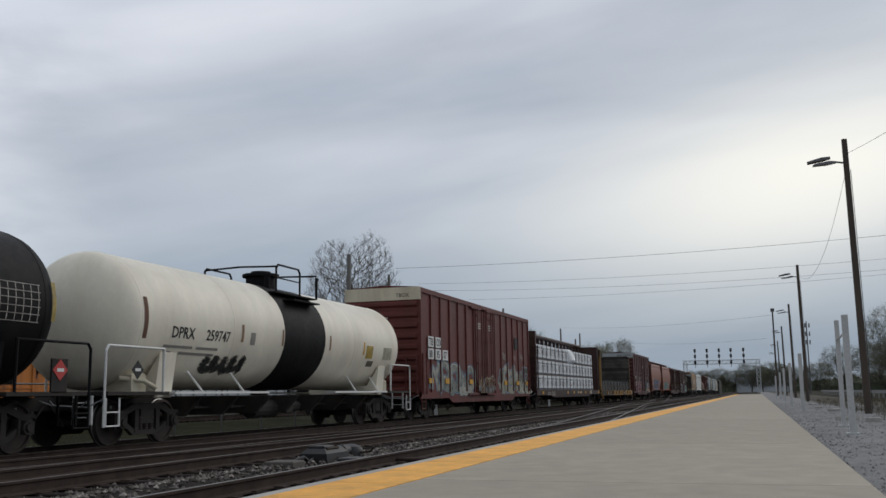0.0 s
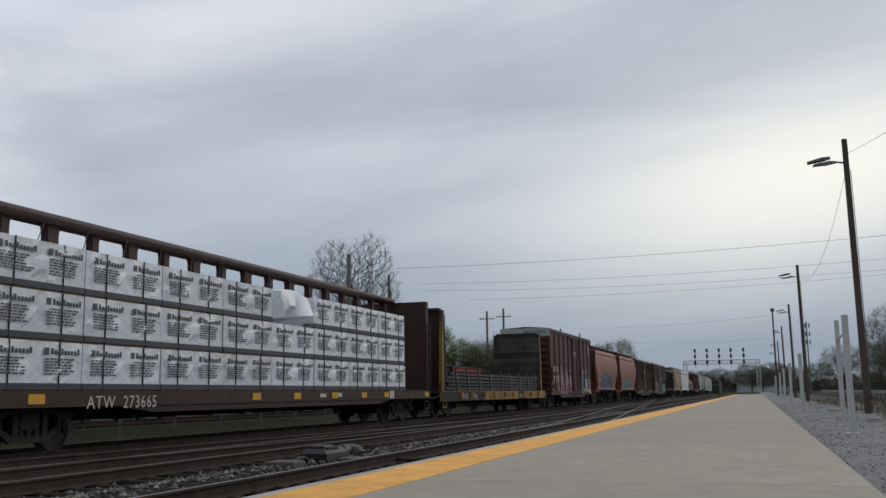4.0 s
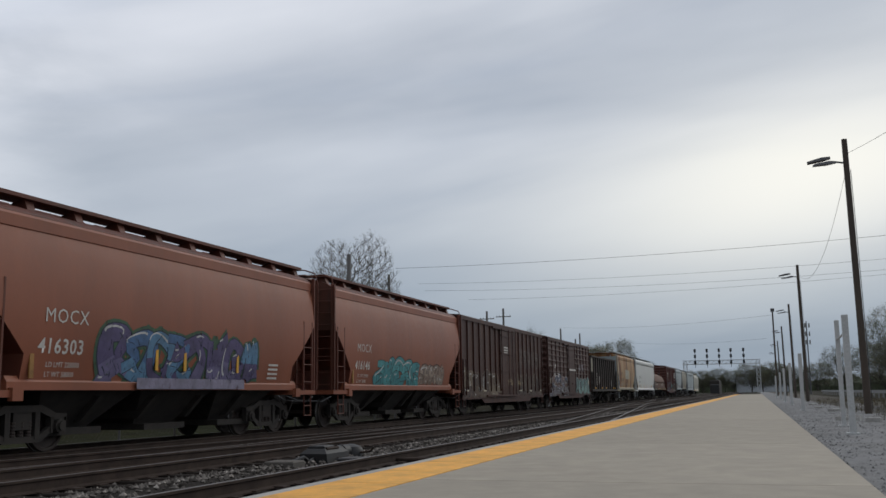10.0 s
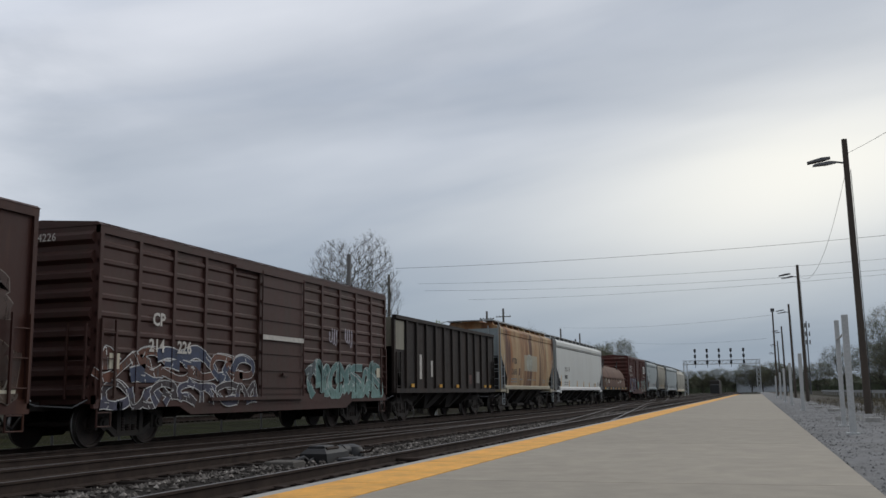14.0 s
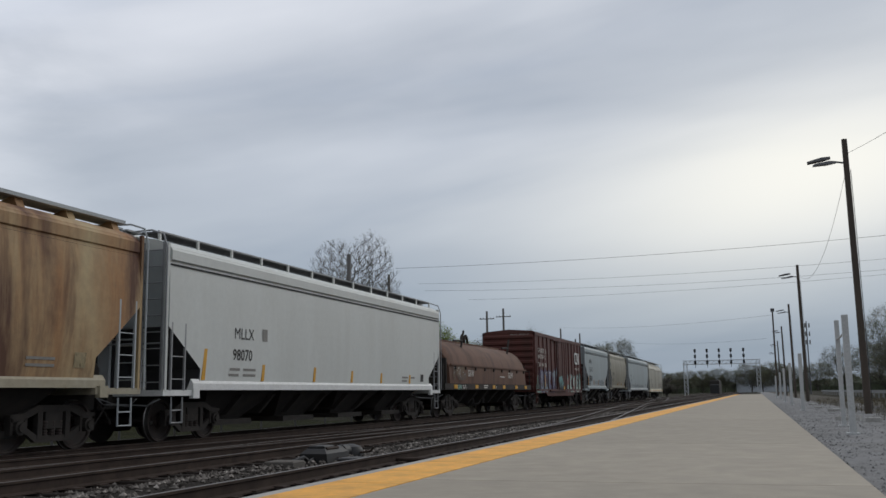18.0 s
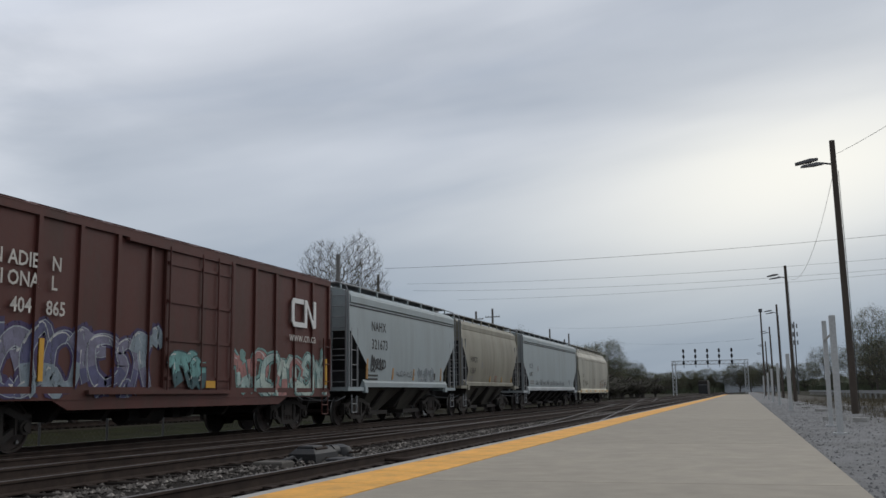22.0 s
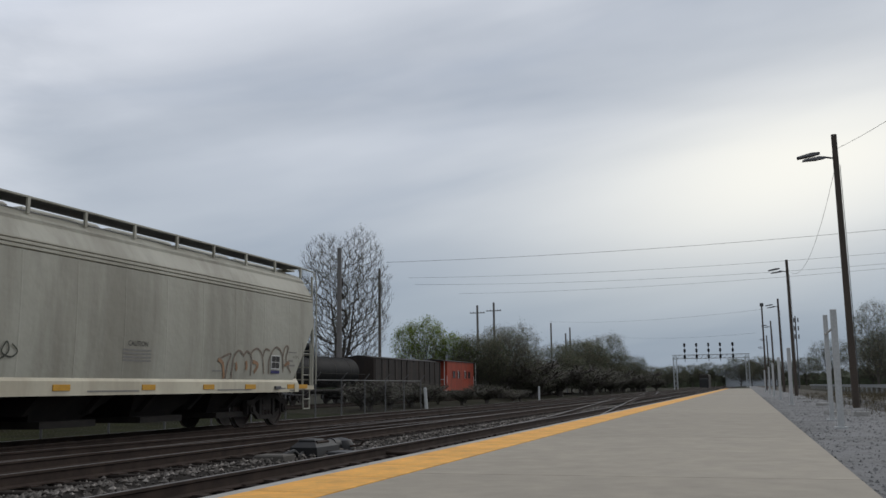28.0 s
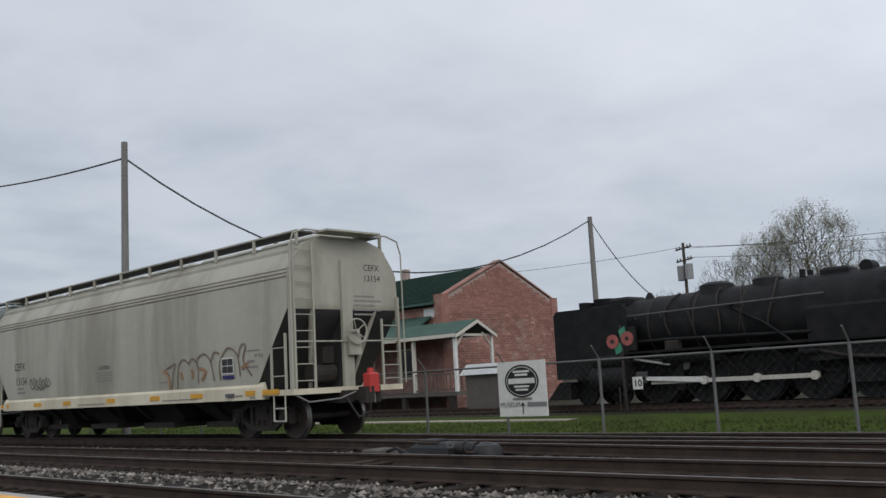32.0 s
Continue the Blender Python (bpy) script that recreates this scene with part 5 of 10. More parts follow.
def build_box_cars():
    # brick-red high box car with white end caps and number boards
    car, L, hw = box_car("brick-red high box car with cream end caps and sprayed lettering", 33.19, 50.9, 4.92, 0.86, M["boxcar_red"], 15, [(-1.55, -0.05), (0.0, 1.5)], M["cream"])
    h, w = L / 2, Side(1.472, POSTS[car.name])
    for text, u, v in (("TB", 0.80, 2.72), ("OX", 1.67, 2.72), ("88", 0.80, 2.26), ("95", 1.67, 2.26), ("07", 2.55, 2.26)):
        p = part("number_board", B().bx(1.52, 1.538, -h + u, -h + u + 0.64, v, v + 0.40), M["white_paint"], car)
        letters(text, 0.40, lambda a, c, u=u, v=v: (1.543, -h + u + 0.08 + a, v + 0.06 + c), M["black_paint"], p, bold=0.006)
    bars([(-1.35, 4.0, 0.5, 0.05), (-1.3, 3.9, 0.45, 0.05), (-1.35, 3.8, 0.5, 0.05), (0.4, 4.0, 0.5, 0.05), (0.45, 3.9, 0.5, 0.05), (0.45, 3.8, 0.4, 0.05)], lambda u, v: (1.56, u, v), M["letter_white"], car)
    letters("TBOX", 0.2, lambda u, v: end_wrap(-h - 0.04)(0.55 + u, 4.55 + v), M["letter_black"], car)
    bars([(-0.3, 3.75 - 0.55 * k, 0.55, 0.05) for k in range(3)] + [(-0.25, 3.65 - 0.55 * k, 0.4, 0.04) for k in range(3)], lambda u, v: (u, -h - 0.1, v), M["letter_white"], car)
    splash(3, w, -h + 1.2, -1.75, 0.85, 2.2, [(0.34, 0.35, 0.31), (0.24, 0.26, 0.23), (0.40, 0.40, 0.35)], (0.05, 0.075, 0.10), car, 5, (0.17, 0.27, 0.36))
    splash(4, w, 2.6, h - 0.25, 0.9, 2.25, [(0.42, 0.41, 0.33), (0.34, 0.33, 0.26), (0.10, 0.095, 0.08)], (0.04, 0.036, 0.034), car, 7, (0.30, 0.40, 0.50))
    splash(5, lambda u, v, lift=0: (1.585 + lift, u, v), -1.4, 1.4, 0.95, 1.7, [(0.15, 0.16, 0.16), (0.2, 0.13, 0.06)], (0.07, 0.03, 0.03), car, 5)
    for k, (u, v) in enumerate(((3.2, 2.5), (5.2, 2.55), (6.8, 2.6))):
        scrawl(20 + k, w, u, v, 0.7, 0.5, (0.45, 0.42, 0.40), car, 7)
    side_plates(car, hw, [-h + 0.9, -h + 2.9, -2.6, 3.4, 5.9, h - 0.9], 1.35, 0.5, 0.2)
    part("vent", B().bx(1.5, 1.53, 5.6, 6.2, 3.15, 3.75), M["recess_shade"], car)

    # brown-red box car with a round emblem
    car, L, hw = box_car("dark red box car with grey end cap, emblem and graffiti", 97.5, 112.45, 4.82, 0.88, M["boxcar_plum"], 10, [(-0.2, 2.1)], M["hopper_grey"], belt=(2.85,))
    h, w = L / 2, Side(1.472, POSTS[car.name])
    for a, u in (("BN", 0.55), ("SF", 1.55)):
        letters(a, 0.44, lambda p, q, u=u: (1.535, -h + u + 0.3 + p, 2.22 + q), M["letter_white"], car, bold=0.01)
    for a, u in (("728", 0.45), ("950", 1.55)):
        letters(a, 0.42, lambda p, q, u=u: (1.535, -h + u + 0.2 + p, 1.68 + q), M["letter_white"], car, bold=0.008)
    letters("BNSF 728950", 0.24, lambda u, v: end_wrap(-h - 0.04)(-0.05 + u, 4.5 + v), M["letter_black"], car)
    disc = [(h - 1.15 + 0.34 * math.cos(a), 3.95 + 0.34 * math.sin(a)) for a in np.linspace(0, 6.283, 29)[:-1]]
    part("emblem", B().prism(disc, "x", 1.50, 1.512), colour((0.34, 0.28, 0.25)), car, "round pale emblem")
    bars([(h - 1.30, 3.7, 0.06, 0.5), (h - 1.03, 3.7, 0.06, 0.5), (h - 1.3, 3.92, 0.32, 0.06)], lambda u, v: (1.515, u, v), M["boxcar_red"], car)
    bars([(-h + 0.4, 1.55, 0.45, 0.07), (-h + 0.4, 1.42, 0.4, 0.07), (-h + 1.4, 1.55, 0.4, 0.07), (0.2, 3.55, 0.7, 0.07), (0.25, 3.42, 0.55, 0.07)], lambda u, v: (1.555, u, v), M["letter_white"], car)
    bars([(-0.9, 3.9 - 0.4 * k, 0.8, 0.06) for k in range(3)], lambda u, v: (u, -h - 0.1, v), M["letter_white"], car)
    splash(8, w, -h + 2.6, -0.8, 0.82, 2.0, [(0.48, 0.26, 0.30), (0.35, 0.12, 0.14), (0.42, 0.22, 0.26)], (0.03, 0.026, 0.026), car, 5, (0.40, 0.39, 0.40), line=0.06)
    splash(9, w, 3.2, 5.0, 0.85, 2.1, [(0.06, 0.20, 0.24), (0.10, 0.30, 0.34)], (0.03, 0.05, 0.06), car, 3)
    splash(10, w, 5.0, 7.0, 0.85, 2.0, [(0.60, 0.52, 0.55), (0.62, 0.60, 0.58)], (0.06, 0.05, 0.05), car, 3)
    for k, u in enumerate((-h + 3.0, -h + 4.5, -1.4, 3.6, 4.7, 5.7)):
        scrawl(30 + k, w, u, 2.15, 0.75, 0.55, (0.55, 0.53, 0.50), car, 8)
    bars([(h - 1.4, 1.55, 0.42, 0.55)], lambda u, v: (1.535, u, v), M["letter_white"], car, "data_panel")
    bars([(h - 1.36 + 0.2 * (k % 2), 1.6 + 0.25 * (k // 2), 0.16, 0.2) for k in range(4)], lambda u, v: (1.539, u, v), M["black_paint"], car)
    side_plates(car, hw, [-h + 0.4, 3.9, 5.4, h - 1.4], 1.0, 0.5, 0.2)

    # worn rust-brown box car with ghostly tags
    car, L, hw = box_car("worn rust-brown box car with faded tags", 140.75, 156.75, 4.27, 0.78, M["boxcar_rust"], 17, [(-1.6, 1.35)], None)
    h, w = L / 2, Side(1.472, POSTS[car.name])
    bars([(-1.0, 3.12 - 0.13 * k, 0.75, 0.075) for k in range(3)], lambda u, v: (1.56, u, v), M["letter_white"], car)
    splash(12, w, 2.5, h - 0.5, 2.25, 3.15, [(0.085, 0.05, 0.04), (0.07, 0.035, 0.028)], (0.24, 0.20, 0.17), car, 4, line=0.022, shine=(0.16, 0.13, 0.11))
    splash(13, w, -h + 0.3, -1.9, 0.75, 1.9, [(0.10, 0.06, 0.035), (0.20, 0.15, 0.10), (0.06, 0.03, 0.022)], (0.26, 0.20, 0.15), car, 7, line=0.02)
    splash(14, w, 1.7, h - 0.3, 0.8, 1.9, [(0.065, 0.035, 0.025), (0.09, 0.055, 0.035), (0.05, 0.025, 0.02)], (0.17, 0.13, 0.10), car, 9, line=0.018, shine=(0.3, 0.26, 0.22))
    for k, u in enumerate((-0.4, 0.1, 1.6)):
        scrawl(40 + k, lambda a, c, lift=0: (1.57 + lift, a, c), u, 1.3, 0.6, 0.4, (0.48, 0.36, 0.2), car, 6)
    side_plates(car, hw, [-h + 0.6, -h + 3.4, 2.2, 4.6, h - 0.8], 0.98, 0.45, 0.12, "cream")

    # brown box car with pressed ribs
    car, L, hw = box_car("brown ribbed box car with white graffiti outlines", 158.4, 173.15, 4.27, 0.84, M["cp_brown"], 12, [(-1.25, 1.2)], None, horizontal=9, roof_ribs=14)
    h, w = L / 2, Side(1.512, POSTS[car.name])
    letters("CP", 0.36, lambda u, v: (1.54, -h + 1.72 + u, 2.42 + v), M["letter_white"], car, bold=0.012)
    for a, u in (("214", 1.62), ("226", 2.62)):
        letters(a, 0.36, lambda p, q, u=u: (1.54, -h + u + p, 1.88 + q), M["letter_white"], car, bold=0.01)
    letters("CP 214226", 0.22, lambda u, v: end_wrap(-h - 0.1)(-0.4 + u, 3.95 + v), M["letter_white"], car)
    splash(15, w, -h + 0.3, -1.5, 1.25, 1.95, [(0.16, 0.06, 0.035), (0.05, 0.065, 0.12), (0.11, 0.045, 0.03)], (0.74, 0.74, 0.72), car, 6, line=0.026)
    splash(16, w, -h + 0.3, -1.4, 0.72, 1.3, [(0.05, 0.035, 0.04), (0.07, 0.07, 0.11)], (0.74, 0.74, 0.72), car, 7, line=0.028)
    splash(17, w, 1.4, h - 0.4, 0.85, 1.95, [(0.12, 0.24, 0.23), (0.20, 0.34, 0.31), (0.08, 0.10, 0.11)], (0.40, 0.50, 0.47), car, 7, fat=0.8)
    for k, u in enumerate((2.9, 4.0)):
        scrawl(50 + k, w, u, 2.35, 0.6, 0.65, (0.5, 0.46, 0.52), car, 7)
    part("door_stripe", B().bx(1.60, 1.606, -1.15, 1.1, 2.35, 2.47), M["letter_white"], car)
    side_plates(car, hw, [-h + 0.4, h - 0.85], 1.5, 0.3, 0.3, "cream")

    # brown box car with the two big white letters
    car, L, hw = box_car("brown box car with big white letters and bright graffiti", 237.0, 251.7, 4.36, 1.0, M["boxcar_brown"], 13, [(-1.2, 1.55)], None, roof_ribs=14)
    h, w = L / 2, Side(1.472, POSTS[car.name])
    for a, u, v, s in (("CAN", 0.70, 3.22, 0.36), ("ADIE", 1.55, 3.22, 0.36), ("N", 2.62, 3.22, 0.36), ("NATI", 0.68, 2.87, 0.36), ("ONA", 1.55, 2.87, 0.36), ("L", 2.62, 2.87, 0.36), ("CNA", 0.68, 2.42, 0.36), ("404", 1.65, 2.42, 0.36), ("865", 2.52, 2.42, 0.36)):
        letters(a, s, lambda p, q, u=u, v=v: (1.53, -h + u + p * 0.95, v + q), M["letter_white"], car, bold=0.006)
    letters("www.cn.ca", 0.38, lambda p, q: (1.56, h - 2.75 + p, 2.42 + q), M["letter_white"], car)
    logo = B()
    for p in ([(0.0, 0.1), (0.0, 0.5), (0.07, 0.58), (0.5, 0.58), (0.5, 0.48), (0.12, 0.48), (0.10, 0.45), (0.10, 0.14), (0.12, 0.10), (0.55, 0.10), (0.55, 0.0), (0.08, 0.0)],
              [(0.55, 0.0), (0.55, 0.58), (0.65, 0.58), (0.92, 0.16), (0.95, 0.18), (0.95, 0.58), (1.05, 0.58), (1.05, 0.02), (0.93, 0.0), (0.67, 0.42), (0.65, 0.42), (0.65, 0.0)]):
        logo.prism([(h - 2.6 + u * 1.45, 2.82 + v * 1.35) for u, v in p], "x", 1.535, 1.562)
    part("logo", logo, M["white_paint"], car, "white line emblem")
    letters("CNA 404865", 0.2, lambda u, v: end_wrap(-h - 0.02)(0.1 + u, 4.1 + v), M["letter_white"], car)
    splash(21, w, -h + 0.9, -1.5, 0.95, 2.35, [(0.20, 0.19, 0.27), (0.10, 0.10, 0.20), (0.26, 0.32, 0.36)], (0.40, 0.44, 0.46), car, 8, (0.055, 0.035, 0.11), line=0.025, fat=0.85)
    splash(22, w, -h + 0.1, -h + 1.3, 0.95, 2.0, [(0.22, 0.42, 0.37), (0.28, 0.48, 0.42)], (0.12, 0.28, 0.26), car, 2)
    splash(23, w, 2.0, h - 0.4, 0.95, 2.15, [(0.42, 0.56, 0.52), (0.52, 0.62, 0.55), (0.44, 0.20, 0.18)], (0.05, 0.10, 0.10), car, 7, (0.20, 0.36, 0.33), fat=0.8)
    splash(24, lambda a, c, lift=0: (1.59 + lift, a, c), -1.1, 0.2, 1.1, 1.9, [(0.16, 0.36, 0.34), (0.05, 0.12, 0.13)], (0.04, 0.08, 0.09), car, 2)
    side_plates(car, hw, [-h + 0.18, -h + 2.4, h - 0.35], 1.25, 0.12, 0.75)
    bars([(0.4, 1.15, 0.4, 0.16)], lambda u, v: (1.59, u, v), M["reflector"], car, "decal")


# -- covered hoppers
def covered_hopper(label, s0, s1, top, z0, cut, mat, end_mat, bulge=0.06, bays=3, sill=None, walk_mat=None, seams=0, stanchions=True, hatches=False, hw=1.55, cut_len=1.55, dark=None, tall_sill=0.22, roof_mat=None, lean=0.03, sill_low=0.02, band=True, knee=0.34, ladder_low=-0.1):
    car, L = start_car("covered_hopper", label, "covered hopper", s0, s1)
    h = L / 2
    dark, sill, walk_mat, roof_mat = dark or M["recess_shade"], sill or mat, walk_mat or M["galv"], roof_mat or mat
    z1 = top - 0.34

    def xs(z):
        t = (z - z0) / (z1 - z0)
        over = max(0.0, (z - z1 + 0.55) / 0.55)
        return hw - bulge * (2 * t - 1) ** 2 - lean * over ** 1.4

    def hy(z):
        return h if z >= cut else h - cut_len * min(1.0, (cut - z) / ((cut - z0) * (1 - knee)))
    zs = [z0] + list(np.linspace(z0 + (cut - z0) * max(knee, 0.1), cut, 7)) + list(np.linspace(cut, z1 - 0.55, 6))[1:] + list(np.linspace(z1 - 0.55, z1, 6))[1:]
    b = B()
    loops = []
    for z in zs:
        x, y = xs(z), hy(z)
        loops.append([(x, -y, z), (x, y, z), (-x, y, z), (-x, -y, z)])
    k0 = len(b.f)
    b.loft(loops)
    # end faces below the cut are coloured dark, as the recess's shade
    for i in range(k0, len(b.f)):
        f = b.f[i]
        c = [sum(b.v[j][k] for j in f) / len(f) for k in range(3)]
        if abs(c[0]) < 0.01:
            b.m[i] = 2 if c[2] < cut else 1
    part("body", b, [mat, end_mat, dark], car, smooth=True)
    # roof
    r = B()
    xt = xs(z1)
    xr = xt + (0.05 if band else 0.03)
    prof = [(-xr, z1), (xr, z1), (xr - 0.01, z1 + 0.04), (xt - 0.12, z1 + 0.15), (xt - 0.36, z1 + 0.23), (0.6, z1 + 0.31), (-0.6, z1 + 0.31), (-xt + 0.36, z1 + 0.23), (-xt + 0.12, z1 + 0.15), (-xr + 0.01, z1 + 0.04)]
    r.prism(prof, "y", -h + 0.02, h - 0.02)
    part("roof", r, roof_mat, car)
    for s in (-1, 1):
        if band:
            xm = xs(z1 - 0.3)
            part("roof_moulding", B().prism([(s * (xm - 0.02), z1 - 0.32), (s * (xt + 0.035), z1 - 0.26), (s * (xt + 0.085), z1 - 0.23), (s * (xt + 0.085), z1 - 0.03), (s * (xt + 0.05), z1 + 0.02), (s * (xt - 0.05), z1 - 0.005)], "y", -h + 0.02, h - 0.02), mat, car)
            # dark strip that paints the shadow under the overhanging moulding
            part("rain_gutter", B().bx(min(s * (xt + 0.0), s * (xt + 0.06)), max(s * (xt + 0.0), s * (xt + 0.06)), -h + 0.03, h - 0.03, z1 - 0.35, z1 - 0.315), M["recess_shade"], car)
        else:
            part("roof_moulding", B().prism([(s * xt, z1 - 0.10), (s * (xt + 0.05), z1 - 0.06), (s * (xt + 0.05), z1 - 0.01), (s * xt, z1)], "y", -h + 0.02, h - 0.02), mat, car)
        xb = xs(z0)
        ss = h - cut_len * 0.75
        part("side_sill", B().prism([(s * (xb - 0.12), z0 - sill_low), (s * (xb + 0.05), z0 - sill_low), (s * (xb + 0.05), z0 + tall_sill - 0.1), (s * (xb - 0.02), z0 + tall_sill)], "y", -ss, ss), sill, car)
    # roof walk: grating boards on stanchions along the edge
    wz = top + 0.06
    for s in (-1, 1):
        part("running_board", B().bx(min(s * 0.62, s * 1.14), max(s * 0.62, s * 1.14), -h + 0.1, h - 0.1, wz - 0.02, wz + 0.015), M["lamp_grey"] if stanchions else walk_mat, car)
        if stanchions:
            part("edge_rail", B().bx(s * 1.18 - 0.02, s * 1.18 + 0.02, -h + 0.05, h - 0.05, wz - 0.012, wz + 0.02), walk_mat, car)
            n = int(L / 1.5)
            for k in range(n + 1):
                y = -h + 0.1 + (L - 0.2) * k / n
                part("stanchion", B().bx(s * 1.18 - 0.02, s * 1.18 + 0.025, y - 0.035, y + 0.035, z1 + 0.1, wz + 0.02), roof_mat if roof_mat is not mat else mat, car)
        else:
            n = int(L / 1.2)
            for k in range(n):
                y = -h + 0.3 + (L - 0.6) * k / (n - 1)
                part("walk_bracket", B().prism([(s * 0.6, z1 + 0.25), (s * 1.15, z1 + 0.18), (s * 1.05, wz)], "y", y - 0.1, y + 0.1), roof_mat, car)
            part("edge_rail", B().bx(min(s * 0.98, s * 1.16), max(s * 0.98, s * 1.16), -h + 0.05, h - 0.05, wz - 0.03, wz + 0.04), walk_mat, car)
    for k in range(6):
        y = -h + L * (k + 0.5) / 6
        part("hatch", B().chamfer(-0.45, 0.45, y - L / 14, y + L / 14, z1 + 0.3, z1 + 0.42, 0.05), roof_mat, car)
    # end platforms, posts and ladders
    for s in (-1, 1):
        yi = s * (h - cut_len)
        ya = s * (h + 0.12)
        part("end_platform", B().bx(-hw + 0.05, hw - 0.02, min(yi, ya), max(yi, ya), z0 - 0.14, z0 - 0.02), sill, car)
        # web takes the same painted shade as the recess
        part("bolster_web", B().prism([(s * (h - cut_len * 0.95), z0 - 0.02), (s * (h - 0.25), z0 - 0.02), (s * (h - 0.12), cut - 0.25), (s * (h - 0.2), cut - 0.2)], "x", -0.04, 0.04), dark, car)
        for sx in (-1, 1):
            part("corner_post", B().bx(sx * (hw - 0.05) - 0.035, sx * (hw - 0.05) + 0.035, s * (h + 0.04) - 0.035, s * (h + 0.04) + 0.035, z0 - 0.05, top - 0.22 if lean < 0.1 else cut + 0.3), mat if dark is M["recess_shade"] else dark, car)
            part("grab_iron", B().tube([(sx * (hw + 0.02), s * (h + 0.16), z0), (sx * (hw + 0.02), s * (h + 0.16), top - 0.35), (sx * (hw - 0.08), s * (h + 0.16), top - 0.05), (sx * 1.15, s * (h + 0.14), wz), (sx * 0.7, s * (h + 0.1), wz)], 0.019, 6), walk_mat, car)
            part("end_strut", B().cyl((sx * 0.9, s * (h - 0.05), cut), (sx * 0.55, s * (h - 0.6), z0), 0.05, 6), mat, car)
        ladder(car, hw - 0.02, s * (h - 0.38), z0 - 0.03, cut - ladder_low, 0.5, "x", walk_mat if dark is M["recess_shade"] else dark)
        ladder(car, hw - 0.35, s * (h + 0.10), z0 - 0.03, top - 0.2, 0.5, "y", walk_mat if dark is M["recess_shade"] else dark, 9)
        ladder(car, -hw + 0.35, s * (h + 0.10), z0 - 0.03, cut - 0.2, 0.5, "y", walk_mat if dark is M["recess_shade"] else dark, 5)
        step(car, hw - 0.02, s * (h - 0.38), walk_mat)
        part("hand_rail", B().cyl((-hw + 0.1, s * (h + 0.1), z0 + 0.95), (hw - 0.1, s * (h + 0.1), z0 + 0.95), 0.018, 6), walk_mat, car)
        part("centre_post", B().bx(-0.14, 0.14, min(s * (h + 0.0), s * (h + 0.08)), max(s * (h + 0.0), s * (h + 0.08)), z0 - 0.02, z1 - 0.2), end_mat, car)
        part("jacking_pad", B().bx(hw - 0.08, hw + 0.03, s * (h - cut_len * 0.85) - 0.12, s * (h - cut_len * 0.85) + 0.12, z0 - 0.2, z0 + 0.02), sill, car)
    brake_wheel(car, -0.10, h + 0.14, z0 + 1.15, 1, walk_mat)
    part("air_reservoir", B().cyl((0.15, h - 0.35, z0 + 0.3), (0.75, h - 0.35, z0 + 0.3), 0.2, 12).bx(0.2, 0.5, h - 0.5, h - 0.2, z0 + 0.5, z0 + 0.85), M["under"], car)
    part("brake_platform", B().bx(-0.75, 0.75, h - 0.1, h + 0.42, top + 0.02, top + 0.06), walk_mat, car)
    part("brake_platform", B().bx(-0.75, 0.75, -h - 0.42, -h + 0.1, top + 0.02, top + 0.06), walk_mat, car)
    # discharge hoppers
    span = L - 2 * cut_len - 1.2
    for k in range(bays):
        y = -span / 2 + span * (k + 0.5) / bays
        w = span / bays * 0.47
        bt = B()
        bt.loft([[(1.30, y - w, z0), (1.30, y + w, z0), (-1.30, y + w, z0), (-1.30, y - w, z0)], [(0.62, y - w * 0.5, 0.40), (0.62, y + w * 0.5, 0.40), (-0.62, y + w * 0.5, 0.40), (-0.62, y - w * 0.5, 0.40)]])
        hb = part("discharge_hopper", bt, M["hopper_dirty"] if bays == 2 else M["under"], car)
        part("outlet_gate", B().bx(-0.95, 0.95, y - w * 0.55, y + w * 0.55, 0.28, 0.41), M["under"], hb)
    wrap = lambda u, v, lift=0.008: (xs(v) + lift, u, v)
    for k in range(seams):
        y = -h + L * (k + 1) / (seams + 1)
        sm = B()
        for za, zb in zip(zs, zs[1:]):
            if abs(y) < hy(za) - 0.05:
                sm.add([(xs(za) + 0.0015, y - 0.03, za), (xs(za) + 0.004, y, za), (xs(za) + 0.0015, y + 0.03, za), (xs(zb) + 0.0015, y + 0.03, zb), (xs(zb) + 0.004, y, zb), (xs(zb) + 0.0015, y - 0.03, zb)], [(0, 1, 4, 5), (1, 2, 3, 4)])
        part("weld_seam", sm, mat, car)
    underframe(car, L, z0 - 0.1)
    return car, L, wrap, xs


